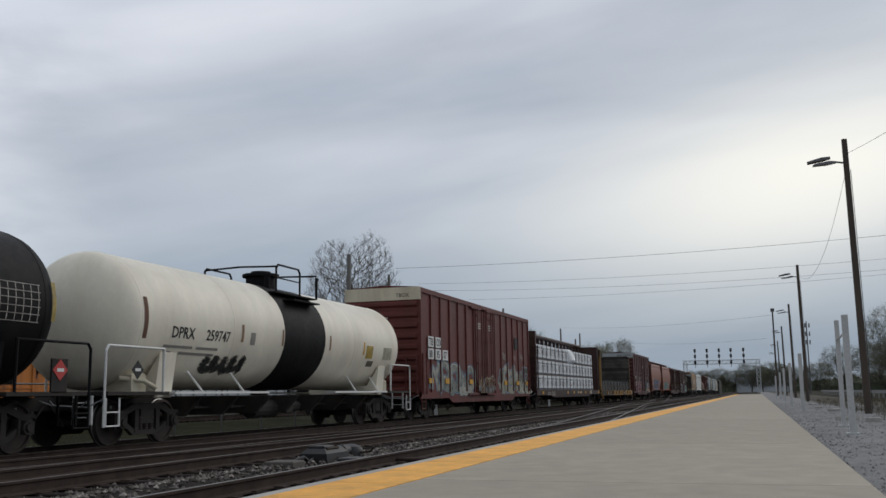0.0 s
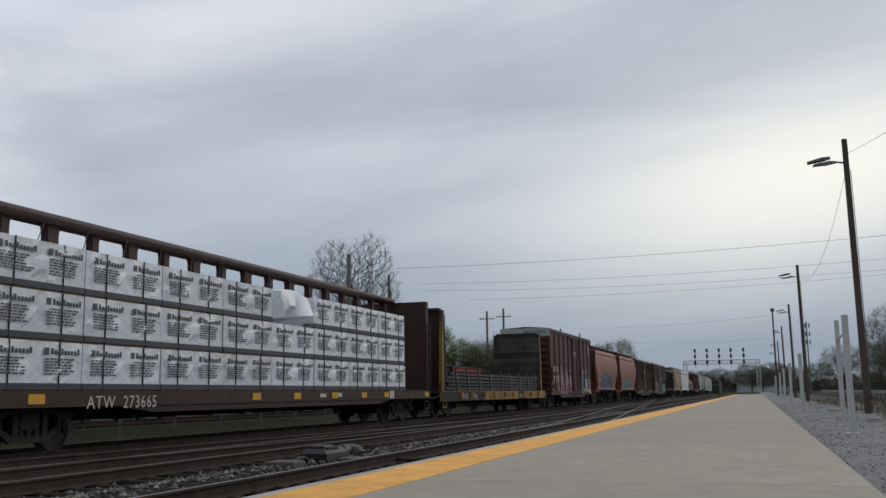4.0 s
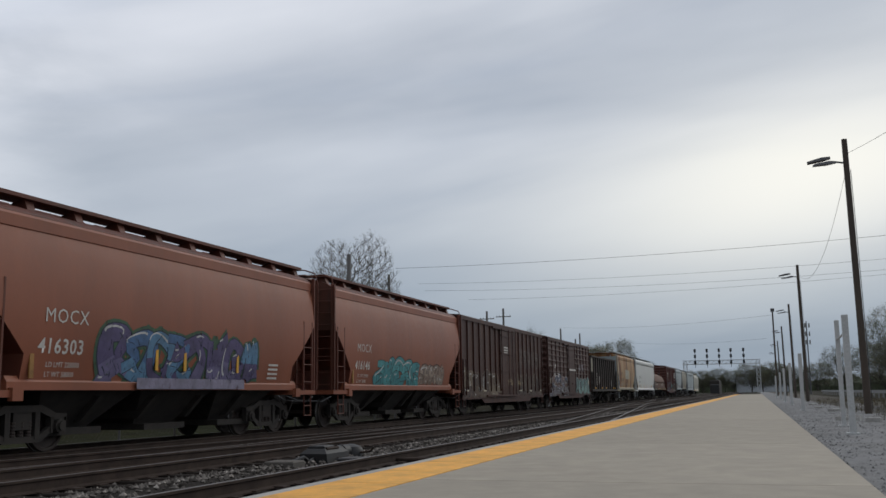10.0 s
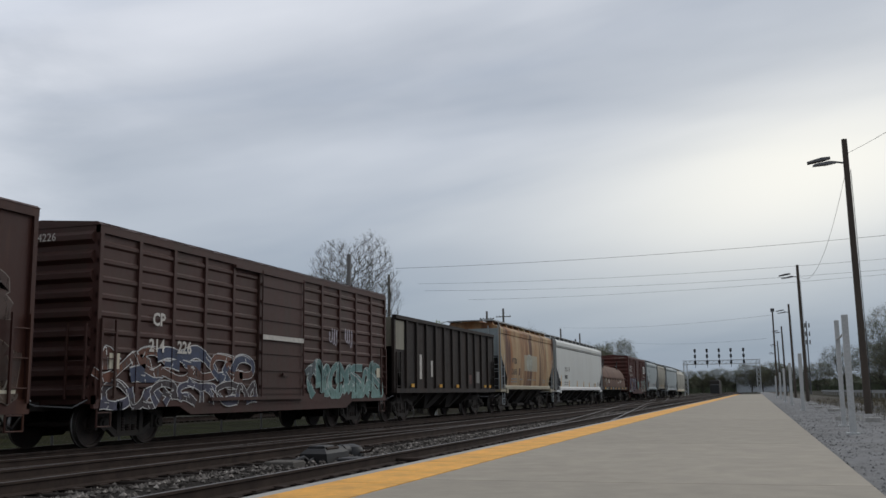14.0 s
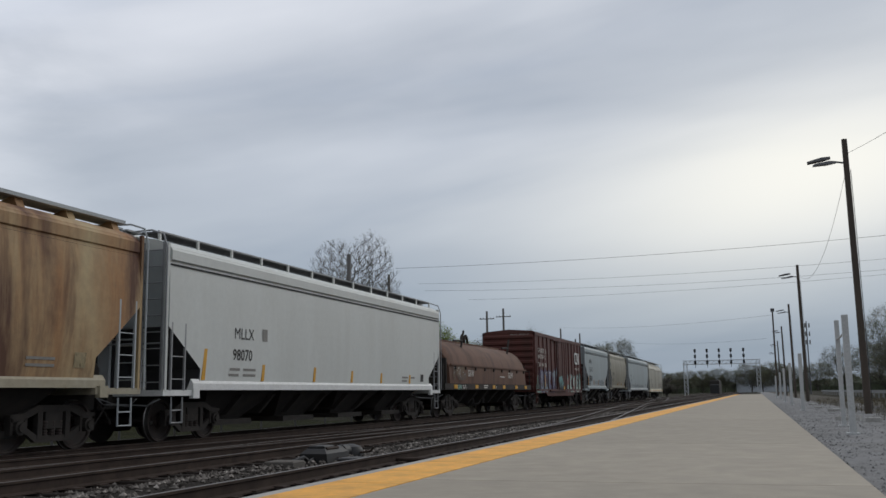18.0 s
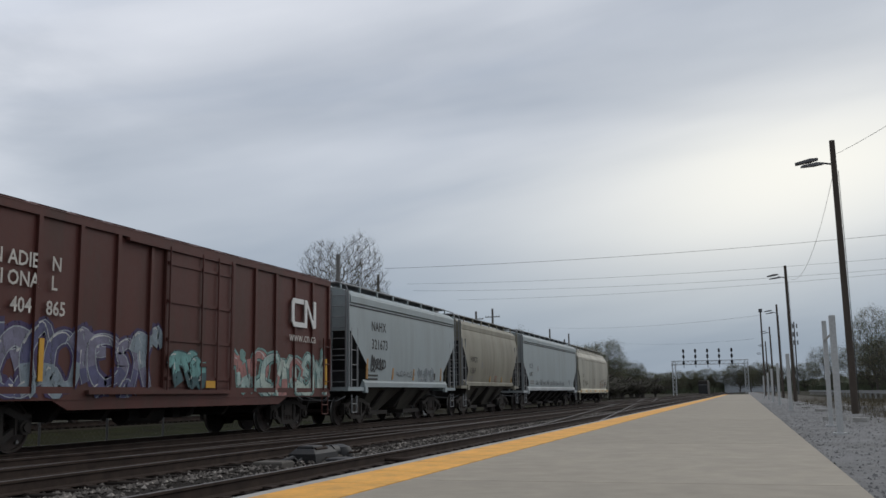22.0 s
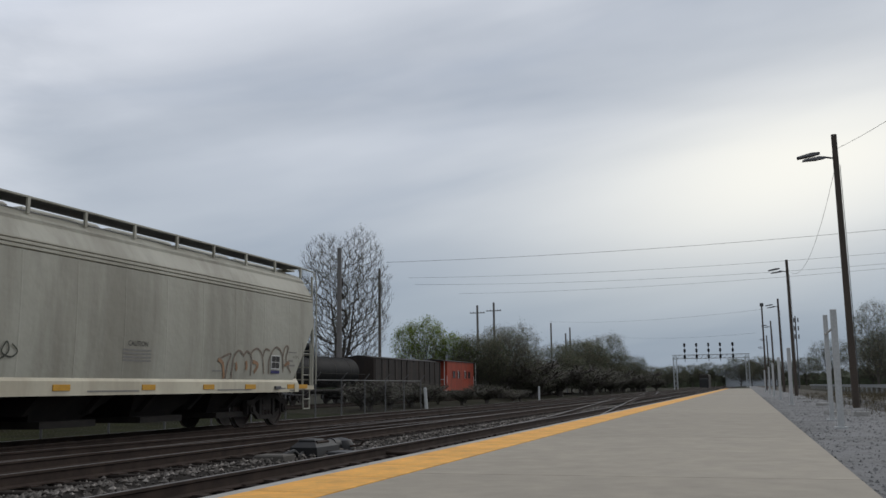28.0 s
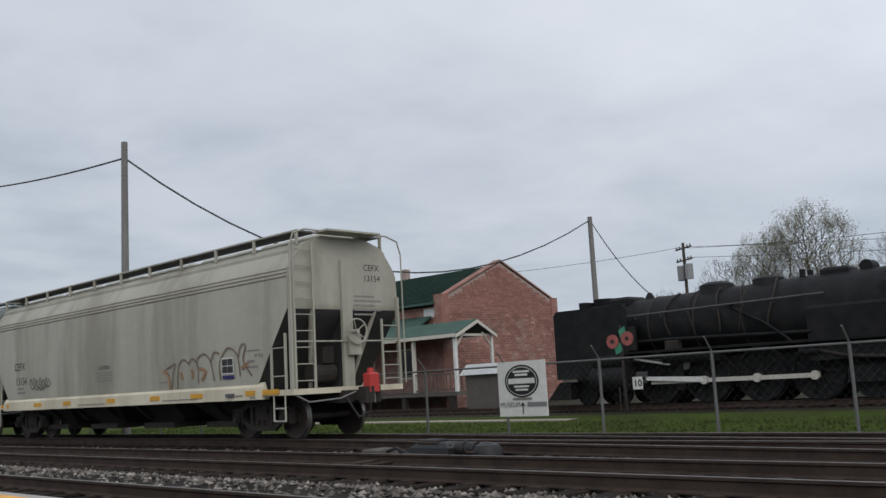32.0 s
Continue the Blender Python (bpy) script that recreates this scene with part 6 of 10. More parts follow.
def build_hoppers():
    L_W, L_B = M["letter_white"], M["letter_black"]
    for (s0, s1, num, col) in ((114.35, 126.6, "416303", 0), (128.05, 140.4, "416146", 1)):
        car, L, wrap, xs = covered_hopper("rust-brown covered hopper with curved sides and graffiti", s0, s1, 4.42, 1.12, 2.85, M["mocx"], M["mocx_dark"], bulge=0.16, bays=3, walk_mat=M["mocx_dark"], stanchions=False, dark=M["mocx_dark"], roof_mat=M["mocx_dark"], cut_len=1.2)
        h = L / 2
        letters("MOCX", 0.36, lambda u, v: wrap(-h + 1.6 + u, 2.28 + v), L_W, car, bold=0.006, spread=1.12)
        letters(num, 0.37, lambda u, v: wrap(-h + 1.5 + u, 1.74 + v), L_W, car, bold=0.006, spread=1.08)
        letters("LD LMT 228000", 0.13, lambda u, v: wrap(-h + 1.75 + u, 1.50 + v), L_W, car)
        letters("LT WT 58000", 0.13, lambda u, v: wrap(-h + 1.75 + u, 1.33 + v), L_W, car)
        letters("MOCX", 0.24, lambda u, v: end_wrap(-h)(0.15 + u, 3.72 + v), L_W, car)
        letters(num, 0.22, lambda u, v: end_wrap(-h)(0.15 + u, 3.45 + v), L_W, car)
        bars([(0.15, 3.25 - 0.12 * k, 0.35 + 0.1 * (k % 3), 0.05) for k in range(6)], lambda u, v: (u, -h - 0.01, v), L_W, car)
        bars([(3.6, 1.7 - 0.11 * k, 0.5, 0.05) for k in range(4)], wrap, L_W, car)
        if col == 0:
            splash(61, wrap, -h + 3.3, 2.9, 1.2, 2.35, [(0.07, 0.15, 0.30), (0.11, 0.24, 0.38), (0.10, 0.08, 0.18), (0.16, 0.14, 0.26)], (0.02, 0.025, 0.05), car, 8, (0.05, 0.11, 0.06))
            side = [-h + 4.9, -0.2, 2.0]
            for y in side:
                part("reflector", B().bx(xs(1.8), xs(1.8) + 0.02, y, y + 0.09, 1.5, 2.05), M["reflector"], car)
            bars([(-1.8, 1.12, 4.2, 0.22)], lambda u, v: (1.50, u, v), colour((0.24, 0.22, 0.30)), car, "graffiti_base")
        else:
            splash(62, wrap, -h + 3.2, 1.2, 1.22, 2.1, [(0.06, 0.27, 0.29), (0.08, 0.33, 0.34)], (0.02, 0.03, 0.035), car, 5, fat=1.25)
            splash(63, wrap, 1.4, 4.0, 1.3, 2.0, [(0.36, 0.28, 0.22), (0.30, 0.21, 0.16)], (0.03, 0.02, 0.018), car, 5, fat=1.25)
        part("reflector", B().bx(xs(1.6) - 0.01, xs(1.6) + 0.016, -h + 1.35, -h + 1.45, 1.3, 2.2), colour((0.40, 0.20, 0.05)), car)
    # rust-streaked hopper
    car, L, wrap, xs = covered_hopper("cream covered hopper streaked all over with rust", 188.25, 200.75, 4.42, 1.16, 2.75, M["rust_streak"], M["hopper_blue"], bulge=0.10, walk_mat=M["hopper_grey"], stanchions=False, sill=M["patch"], roof_mat=M["rust_streak"], cut_len=1.25)
    h = L / 2
    letters("PTEX", 0.40, lambda u, v: wrap(-h + 2.2 + u, 2.42 + v), L_B, car, bold=0.01, spread=1.1)
    letters("21635", 0.40, lambda u, v: wrap(-h + 2.1 + u, 1.88 + v), L_B, car, bold=0.01, spread=1.1)
    bars([(-h + 3.6, 1.86, 0.3, 0.36)], wrap, colour((0.12, 0.04, 0.02)), car, "rust_patch")
    bars([(-1.4, 2.1, 3.1, 0.85)], wrap, M["patch"], car, "paint_patch")
    disc = [(0.75 * math.cos(a), 2.55 + 0.46 * math.sin(a)) for a in np.linspace(0, 6.283, 31)[:-1]]
    part("paint_disc", B().add([wrap(0, 2.55, 0.011)] + [wrap(u - 0.2, v, 0.011) for u, v in disc], [(0, i + 1, (i + 1) % 30 + 1) for i in range(30)]), colour((0.40, 0.40, 0.33)), car)
    bars([(-h + 2.0, 1.62, 1.3, 0.07), (-h + 2.0, 1.48, 1.3, 0.07), (-h + 3.9, 1.62, 0.6, 0.07), (-0.6, 1.62, 0.9, 0.05), (0.6, 1.62, 0.8, 0.05), (3.2, 1.62, 0.7, 0.05), (3.2, 1.5, 0.7, 0.05)], wrap, M["letter_grey"], car)
    letters("PTEX", 0.24, lambda u, v: end_wrap(-h)(0.05 + u, 3.75 + v), L_B, car)
    letters("21635", 0.24, lambda u, v: end_wrap(-h)(0.05 + u, 3.45 + v), L_B, car)
    bars([(0.05, 3.2 - 0.13 * k, 0.4 + 0.25 * (k > 3), 0.05) for k in range(7)], lambda u, v: (u, -h - 0.01, v), L_B, car)
    bars([(4.4, 1.5, 0.32, 0.28)], wrap, colour((0.35, 0.28, 0.16)), car, "data_panel")
    # long white hopper
    car, L, wrap, xs = covered_hopper("long white covered hopper with flat sides", 201.75, 219.8, 4.42, 1.12, 2.42, M["white"], M["hopper_grey"], bulge=0.03, bays=4, sill=M["white_paint"], walk_mat=M["galv"], cut_len=1.25, roof_mat=M["white"])
    h = L / 2
    letters("MLLX", 0.38, lambda u, v: wrap(-h + 2.65 + u, 2.3 + v), M["letter_black"], car, bold=0.006)
    letters("98070", 0.37, lambda u, v: wrap(-h + 2.6 + u, 1.80 + v), M["letter_black"], car, bold=0.006)
    bars([(-h + 2.5, 1.55, 0.45, 0.06), (-h + 3.1, 1.55, 0.6, 0.06), (-h + 2.45, 1.42, 0.45, 0.06), (-h + 3.1, 1.42, 0.6, 0.06), (-h + 4.0, 2.3, 0.26, 0.3)], wrap, M["letter_grey"], car)
    letters("MLLX", 0.24, lambda u, v: end_wrap(-h)(0.2 + u, 3.7 + v), M["letter_black"], car)
    letters("98070", 0.22, lambda u, v: end_wrap(-h)(0.2 + u, 3.45 + v), M["letter_black"], car)
    for y, hh in ((-h + 1.3, 0.8), (-h + 4.0, 0.4), (-2.1, 0.4), (0.5, 0.35), (2.9, 0.32), (5.6, 0.3)):
        part("reflector", B().prism([(y, 1.32), (y + 0.13, 1.32), (y + 0.13 + hh * 0.13, 1.32 + hh), (y + hh * 0.13, 1.32 + hh)], "x", xs(1.5) - 0.01, xs(1.4) + 0.015), M["reflector"], car)
    bars([(h - 2.2, 1.4, 0.32, 0.26)], wrap, L_B, car, "data_panel")
    bars([(4.9, 1.5, 0.6, 0.06), (4.9, 1.38, 0.5, 0.06), (5.8, 1.5, 0.4, 0.06)], wrap, M["letter_grey"], car)
    # pale blue-grey hopper
    car, L, wrap, xs = covered_hopper("pale blue-grey covered hopper with black tags", 253.15, 264.4, 4.42, 1.22, 2.95, M["hopper_blue"], M["hopper_blue"], bulge=0.04, bays=2, cut_len=1.55, walk_mat=M["galv"])
    h = L / 2
    letters("NAHX", 0.44, lambda u, v: wrap(-h + 1.8 + u, 3.05 + v), L_B, car, bold=0.006, spread=1.1)
    letters("321673", 0.46, lambda u, v: wrap(-h + 1.8 + u, 2.45 + v), L_B, car, bold=0.006, spread=1.1)
    letters("NAHX", 0.24, lambda u, v: end_wrap(-h)(0.0 + u, 3.55 + v), L_B, car)
    letters("321673", 0.24, lambda u, v: end_wrap(-h)(0.0 + u, 3.2 + v), L_B, car)
    scrawl(71, wrap, -h + 1.75, 1.65, 1.3, 0.65, (0.02, 0.02, 0.022), car, 12, 0.03)
    scrawl(72, wrap, -1.4, 1.55, 1.9, 0.28, (0.13, 0.14, 0.15), car, 10, 0.012)
    splash(73, wrap, 0.9, 2.7, 1.42, 1.95, [(0.30, 0.34, 0.36), (0.22, 0.26, 0.28)], (0.16, 0.18, 0.19), car, 4)
    bars([(-h + 1.5, 1.55, 0.9, 0.06), (-h + 1.5, 1.43, 0.9, 0.06), (2.7, 1.5, 0.3, 0.25)], wrap, L_B, car)
    for y, hh in ((-h + 1.35, 0.8), (-1.9, 0.4), (0.3, 0.4), (h - 2.0, 0.5)):
        part("reflector", B().prism([(y, 1.46), (y + 0.12, 1.46), (y + 0.2, 1.46 + hh), (y + 0.08, 1.46 + hh)], "x", xs(1.5) - 0.01, xs(1.5) + 0.02), colour((0.52, 0.27, 0.08)), car)
    # dull tan hopper
    car, L, wrap, xs = covered_hopper("dull tan covered hopper with rounded sides", 265.55, 276.35, 4.36, 1.32, 3.25, M["hopper_old"], M["hopper_old"], bulge=0.16, bays=2, cut_len=1.1, seams=8, walk_mat=M["galv"])
    h = L / 2
    letters("HWCX", 0.36, lambda u, v: wrap(-h + 1.4 + u, 2.35 + v), L_B, car, bold=0.004)
    letters("11569", 0.36, lambda u, v: wrap(-h + 1.4 + u, 1.85 + v), L_B, car, bold=0.004)
    bars([(-h + 1.4, 1.66, 0.6, 0.06), (-h + 1.4, 1.54, 0.6, 0.06), (-h + 3.3, 2.1, 0.24, 0.3)], wrap, M["letter_grey"], car)
    letters("HWCX", 0.2, lambda u, v: end_wrap(-h)(0.2 + u, 3.65 + v), L_B, car)
    letters("11569", 0.2, lambda u, v: end_wrap(-h)(0.2 + u, 3.42 + v), L_B, car)
    for y in (-0.4, 1.9, 4.0):
        part("reflector", B().prism([(y, 1.5), (y + 0.12, 1.5), (y + 0.2, 1.95), (y + 0.08, 1.95)], "x", xs(1.6) - 0.02, xs(1.6) + 0.02), colour((0.50, 0.28, 0.07)), car)
    bars([(0.5, 1.75 - 0.08 * k, 0.45, 0.04) for k in range(5)], wrap, colour((0.36, 0.16, 0.11)), car)
    # long pale hopper with a row of tags
    car, L, wrap, xs = covered_hopper("long pale grey covered hopper with a row of black tags", 277.75, 295.2, 4.40, 1.10, 2.6, M["hopper_blue"], M["hopper_blue"], bulge=0.03, bays=4, cut_len=1.3, sill=M["hopper_grey"], walk_mat=M["galv"])
    h = L / 2
    letters("PLCX", 0.38, lambda u, v: wrap(-h + 1.5 + u, 2.35 + v), L_B, car)
    letters("47877", 0.36, lambda u, v: wrap(-h + 1.5 + u, 1.88 + v), L_B, car)
    letters("PLCX", 0.22, lambda u, v: end_wrap(-h)(0.2 + u, 3.6 + v), L_B, car)
    letters("47877", 0.22, lambda u, v: end_wrap(-h)(0.2 + u, 3.35 + v), L_B, car)
    for k in range(9):
        scrawl(80 + k, wrap, -h + 3.2 + k * 1.05, 1.35, 0.85, 0.34 + 0.1 * (k % 2), (0.10, 0.105, 0.11) if k % 3 else (0.03, 0.03, 0.035), car, 9, 0.016)
    scrawl(95, wrap, h - 3.4, 1.45, 0.55, 0.45, (0.04, 0.04, 0.045), car, 7, 0.018)
    bars([(-h + 1.6, 1.58, 1.1, 0.07), (-h + 1.6, 1.46, 1.1, 0.07), (-h + 3.7, 2.2, 0.28, 0.3)], wrap, M["letter_grey"], car)
    # the last wagon
    car, L, wrap, xs = covered_hopper("last wagon, a long tan covered hopper with an outlined graffito", 296.25, 312.1, 4.34, 1.08, 2.72, M["hopper_tan"], M["hopper_tan"], bulge=0.05, bays=4, cut_len=1.25, lean=0.3, seams=10, sill=M["cream"], walk_mat=M["hopper_tan"], tall_sill=0.16, sill_low=0.2, band=False, knee=0.0, ladder_low=0.5)
    h = L / 2
    for z in (3.40, 3.48, 3.56):
        part("side_crease", B().prism([(xs(z) - 0.01, z - 0.03), (xs(z) + 0.022, z), (xs(z) - 0.01, z + 0.03)], "y", -h + 0.02, h - 0.02), M["hopper_old"], car)
    letters("CEFX", 0.33, lambda u, v: wrap(-h + 1.72 + u, 2.08 + v), L_B, car)
    letters("13154", 0.33, lambda u, v: wrap(-h + 1.8 + u, 1.64 + v), L_B, car)
    letters("CAUTION", 0.15, lambda u, v: wrap(-0.6 + u, 1.85 + v), L_B, car)
    bars([(-0.75, 1.75 - 0.07 * k, 0.95, 0.035) for k in range(4)] + [(-h + 1.9, 1.5, 0.5, 0.06), (-h + 1.9, 1.38, 0.6, 0.06), (2.6, 1.38, 0.7, 0.03)], wrap, M["letter_grey"], car)
    scrawl(101, wrap, -h + 2.95, 1.38, 1.35, 0.5, (0.05, 0.055, 0.04), car, 12, 0.014)
    # outlined letters in brown paint
    b, lift = B(), 0.012
    # open, rounded letter outlines with orange shading inside
    drawn = [(0, [(0.0, 0.5), (0.15, 0.68), (0.12, 0.4), (0.10, 0.0)]), (0, [(0.17, 0.0), (0.19, 0.55), (0.25, 0.78), (0.32, 0.65)]),
             (0, [(0.31, 0.62), (0.36, 0.78), (0.42, 0.6), (0.42, 0.1)]), (0, [(0.43, 0.5), (0.42, 0.75), (0.50, 0.87), (0.57, 0.65), (0.60, 0.15)]),
             (0, [(0.57, 0.62), (0.61, 0.87), (0.67, 0.84)]), (0, [(0.67, 0.15), (0.67, 0.6), (0.76, 0.95), (0.86, 0.75), (0.88, 0.2)]),
             (0, [(0.87, 0.7), (0.90, 0.98), (0.95, 0.97), (0.92, 0.6), (1.0, 0.2)]), (1, [(0.0, 0.5), (0.06, 0.4), (0.08, 0.0)]),
             (1, [(0.22, 0.45), (0.23, 0.3), (0.22, 0.25)]), (1, [(0.35, 0.5), (0.36, 0.35), (0.35, 0.25)]), (1, [(0.44, 0.5), (0.51, 0.4), (0.46, 0.18)]), (1, [(0.90, 0.4), (0.95, 0.5), (0.97, 0.45)])]
    for m, stroke in drawn:
        path = smooth_path([(2.82 + 3.75 * u, 1.22 + 0.86 * v) for u, v in stroke], 6)
        ring, r = [], 0.045 if m else 0.026
        for q, (u, v) in enumerate(path):
            a, c = path[max(q - 1, 0)], path[min(q + 1, len(path) - 1)]
            du, dv = c[0] - a[0], c[1] - a[1]
            d = math.hypot(du, dv) or 1
            ring += [wrap(u - dv / d * r, v + du / d * r, lift), wrap(u + dv / d * r, v - du / d * r, lift)]
        b.use(m).add(ring, [(2 * q, 2 * q + 1, 2 * q + 3, 2 * q + 2) for q in range(len(path) - 1)])
        lift += 0.0003
    part("graffiti", b, [colour((0.24, 0.18, 0.135)), colour((0.38, 0.22, 0.12))], car, "outlined letters in brown spray paint")
    bars([(5.42, 1.47, 0.48, 0.36)], lambda u, v: wrap(u, v, 0.022), M["white_paint"], car, "data_panel")
    bars([(5.445, 1.495, 0.21, 0.15), (5.665, 1.495, 0.21, 0.15), (5.445, 1.66, 0.21, 0.145), (5.665, 1.66, 0.21, 0.145)], lambda u, v: wrap(u, v, 0.026), L_B, car, "data_panel_field")
    bars([(5.42, 1.36, 0.48, 0.08)], lambda u, v: wrap(u, v, 0.022), colour((0.03, 0.03, 0.16)), car, "maker_plate")
    letters("H 15-0", 0.11, lambda u, v: wrap(6.7 + u, 1.78 + v), L_B, car)
    bars([(6.4, 1.92, 0.5, 0.03), (6.4, 1.68, 0.28, 0.05), (6.45, 1.56, 0.35, 0.05)], wrap, M["letter_grey"], car)
    xb = xs(1.08) + 0.055
    for y, w in ((-h + 0.7, 0.6), (-h + 3.2, 0.5), (-h + 5.2, 0.45), (-0.1, 0.45), (2.2, 0.45), (4.1, 0.5), (6.35, 1.2)):
        part("reflector", B().bx(xb - 0.01, xb + 0.012, y, y + w, 0.97, 1.08), M["reflector"], car)
    bars([(-1.8, 0.94, 1.6, 0.03), (2.8, 0.94, 1.6, 0.03), (5.9, 0.96, 0.35, 0.035), (6.5, 0.91, 0.3, 0.03)], lambda u, v: (xb + 0.004, u, v), M["letter_grey"], car)
    part("outlet_box", B().chamfer(xb - 0.01, xb + 0.05, 5.62, 5.9, 0.96, 1.04, 0.01), M["lamp_grey"], car)
    letters("CEFX", 0.2, lambda u, v: far_end_wrap(h)(0.55 + u, 3.6 + v), L_B, car)
    letters("13154", 0.2, lambda u, v: far_end_wrap(h)(0.55 + u, 3.36 + v), L_B, car)
    bars([(0.25, 3.0 - 0.1 * k, 0.6 + 0.2 * (k % 2), 0.04) for k in range(5)], lambda u, v: far_end_wrap(h)(u, v), M["letter_grey"], car)
    eot = thing("end_of_train_device", pose(TRAIN_X, 0, 0), "red end-of-train device clamped to the last coupler", "train marker")
    MOVERS.append((eot, (296.25 + 312.1) / 2))
    y = h + 0.75
    part("case", B().chamfer(-0.13, 0.13, y - 0.09, y + 0.12, 0.92, 1.32, 0.03), M["sign_red"], eot)
    part("lamp", B().cyl((0, y, 1.32), (0, y, 1.42), 0.07, 12), M["sign_red"], eot)
    part("clamp", B().bx(-0.06, 0.06, y - 0.06, y + 0.06, 0.70, 0.93), M["galv"], eot)
    part("hose", B().tube([(0.05, y + 0.1, 1.05), (0.12, y + 0.12, 0.7), (0.1, y + 0.05, 0.45)], 0.02, 6), M["under"], eot)


# -- tank cars
def tank_car(label, s0, s1, mat, band=None, name="tank_car", rails=None):
    car, L = start_car(name, label, "tank car", s0, s1)
    h, r, zc = L / 2, 1.44, 2.56
    rails = rails or M["white_paint"]
    t = h - 0.30
    prof = [(-t, 0.02)]
    for a in np.linspace(10, 90, 9):
        prof.append((-t + 0.78 * (1 - math.cos(radians(a))), r * math.sin(radians(a))))
    body = prof + [(-y, rr) for y, rr in reversed(prof)]
    part("tank", B().lathe(body, "y", (0, 0, zc), 48), mat, car, smooth=True)
    if band:
        part("band", B().lathe([(-1.25, r + 0.006), (1.25, r + 0.006)], "y", (0, 0.2, zc), 48), band, car, smooth=True)
    for y in (-t + 0.8, -t * 0.45, t * 0.45, t - 0.8):
        part("weld_seam", B().lathe([(y - 0.02, r + 0.003), (y, r + 0.008), (y + 0.02, r + 0.003)], "y", (0, 0, zc), 48), mat, car, smooth=True)
    # man-way dome and its platform
    top = zc + r
    part("dome", B().lathe([(top - 0.15, 0.42), (top + 0.26, 0.42), (top + 0.28, 0.52), (top + 0.36, 0.52), (top + 0.38, 0.30), (top + 0.44, 0.28)], "z", (0, 0.2, 0), 20), M["tank_black"], car, smooth=True)
    part("valve", B().cyl((0.5, -0.35, top - 0.2), (0.5, -0.35, top + 0.22), 0.09, 10).cyl((-0.45, 0.8, top - 0.2), (-0.45, 0.8, top + 0.18), 0.08, 10), M["tank_black"], car)
    for s in (-1, 1):
        part("walkway", B().bx(min(s * 0.55, s * 1.1), max(s * 0.55, s * 1.1), -0.95, 1.5, top - 0.30, top - 0.26), M["tank_black"], car)
        loop = [(s * 1.1, -0.95, top - 0.28), (s * 1.1, -0.95, top + 0.36), (s * 1.1, -0.85, top + 0.46), (s * 1.1, 0.35, top + 0.46), (s * 1.1, 0.45, top + 0.36), (s * 1.1, 0.45, top - 0.28)]
        part("hand_rail", B().tube(loop, 0.028, 6), M["tank_black"], car)
        part("hand_rail", B().tube([(x, 2.0 - y if y > -0.5 else 1.5 - (y + 0.95), z - (0.12 if z > top else 0)) for x, y, z in loop[::-1][:3]] + [(s * 1.1, 1.5, top + 0.34), (s * 1.1, 1.5, top - 0.28)], 0.026, 6), M["tank_black"], car)
        part("rail_brace", B().cyl((s * 1.1, -0.95, top + 0.1), (s * 1.1, 0.45, top + 0.1), 0.02, 6), M["tank_black"], car)
    for y in (-0.95, 1.5):
        part("cross_rail", B().tube([(-1.1, y, top + 0.40), (0, y, top + 0.44), (1.1, y, top + 0.40)], 0.026, 6), M["tank_black"], car)
    part("step_board", B().bx(1.05, 1.42, -0.5, 1.1, zc + 0.95, zc + 0.99), M["tank_black"], car)
    for s in (-1, 1):
        ye = s * (t - 1.9)
        part("saddle", B().prism([(-1.2, 0.95), (1.2, 0.95), (1.32, 1.9), (0.9, 1.25), (-0.9, 1.25), (-1.32, 1.9)], "y", ye - 0.3, ye + 0.3), mat, car)
        part("end_platform", B().bx(-1.5, 1.5, min(ye + s * 0.2, s * h), max(ye + s * 0.2, s * h), 1.0, 1.07), M["under"], car)
        for sx in (-1, 1):
            part("hand_rail", B().tube([(sx * 1.48, s * (t - 1.5), 1.05), (sx * 1.48, s * (t - 1.5), 1.95), (sx * 1.48, s * (h + 0.0), 1.95), (sx * 1.48, s * (h + 0.08), 1.85), (sx * 1.48, s * (h + 0.08), 0.4)], 0.026, 6), rails, car)
            part("side_walk", B().bx(min(sx * 1.2, sx * 1.52), max(sx * 1.2, sx * 1.52), min(ye, s * 2.0), max(ye, s * 2.0), 1.02, 1.07), rails, car)
            for k in range(2):
                y = s * (3.4 + 1.8 * k)
                part("tank_brace", B().cyl((sx * 1.35, y - 0.25, 1.5), (sx * 1.48, y + 0.2, 1.05), 0.025, 6), rails, car)
        step(car, 1.5, s * (h - 0.15), rails)
        ladder(car, 1.0, s * (h + 0.08), 0.45, 1.0, 0.4, "y", rails, 2)
    part("outlet", B().cyl((0, 0.2, 0.6), (0, 0.2, 1.3), 0.25, 12), M["under"], car)
    brake_wheel(car, -0.9, -h - 0.02, 1.75, -1, M["under"])
    brake_rigging(car, M["under"])
    underframe(car, L, 0.98, inset=1.9)
    wrap = lambda u, v, lift=0.008: (math.sqrt(max(r * r - (v - zc) ** 2, 0.01)) + lift, u, v)
    return car, L, wrap, zc, r


def placard(car, y, z, x, col):
    p = part("placard", B().prism([(y - 0.19, z), (y, z - 0.19), (y + 0.19, z), (y, z + 0.19)], "x", x, x + 0.012), col, car, "diamond hazard placard")
    bars([(y - 0.09, z - 0.03, 0.18, 0.06)], lambda u, v: (x + 0.016, u, v), M["white_paint"], p)


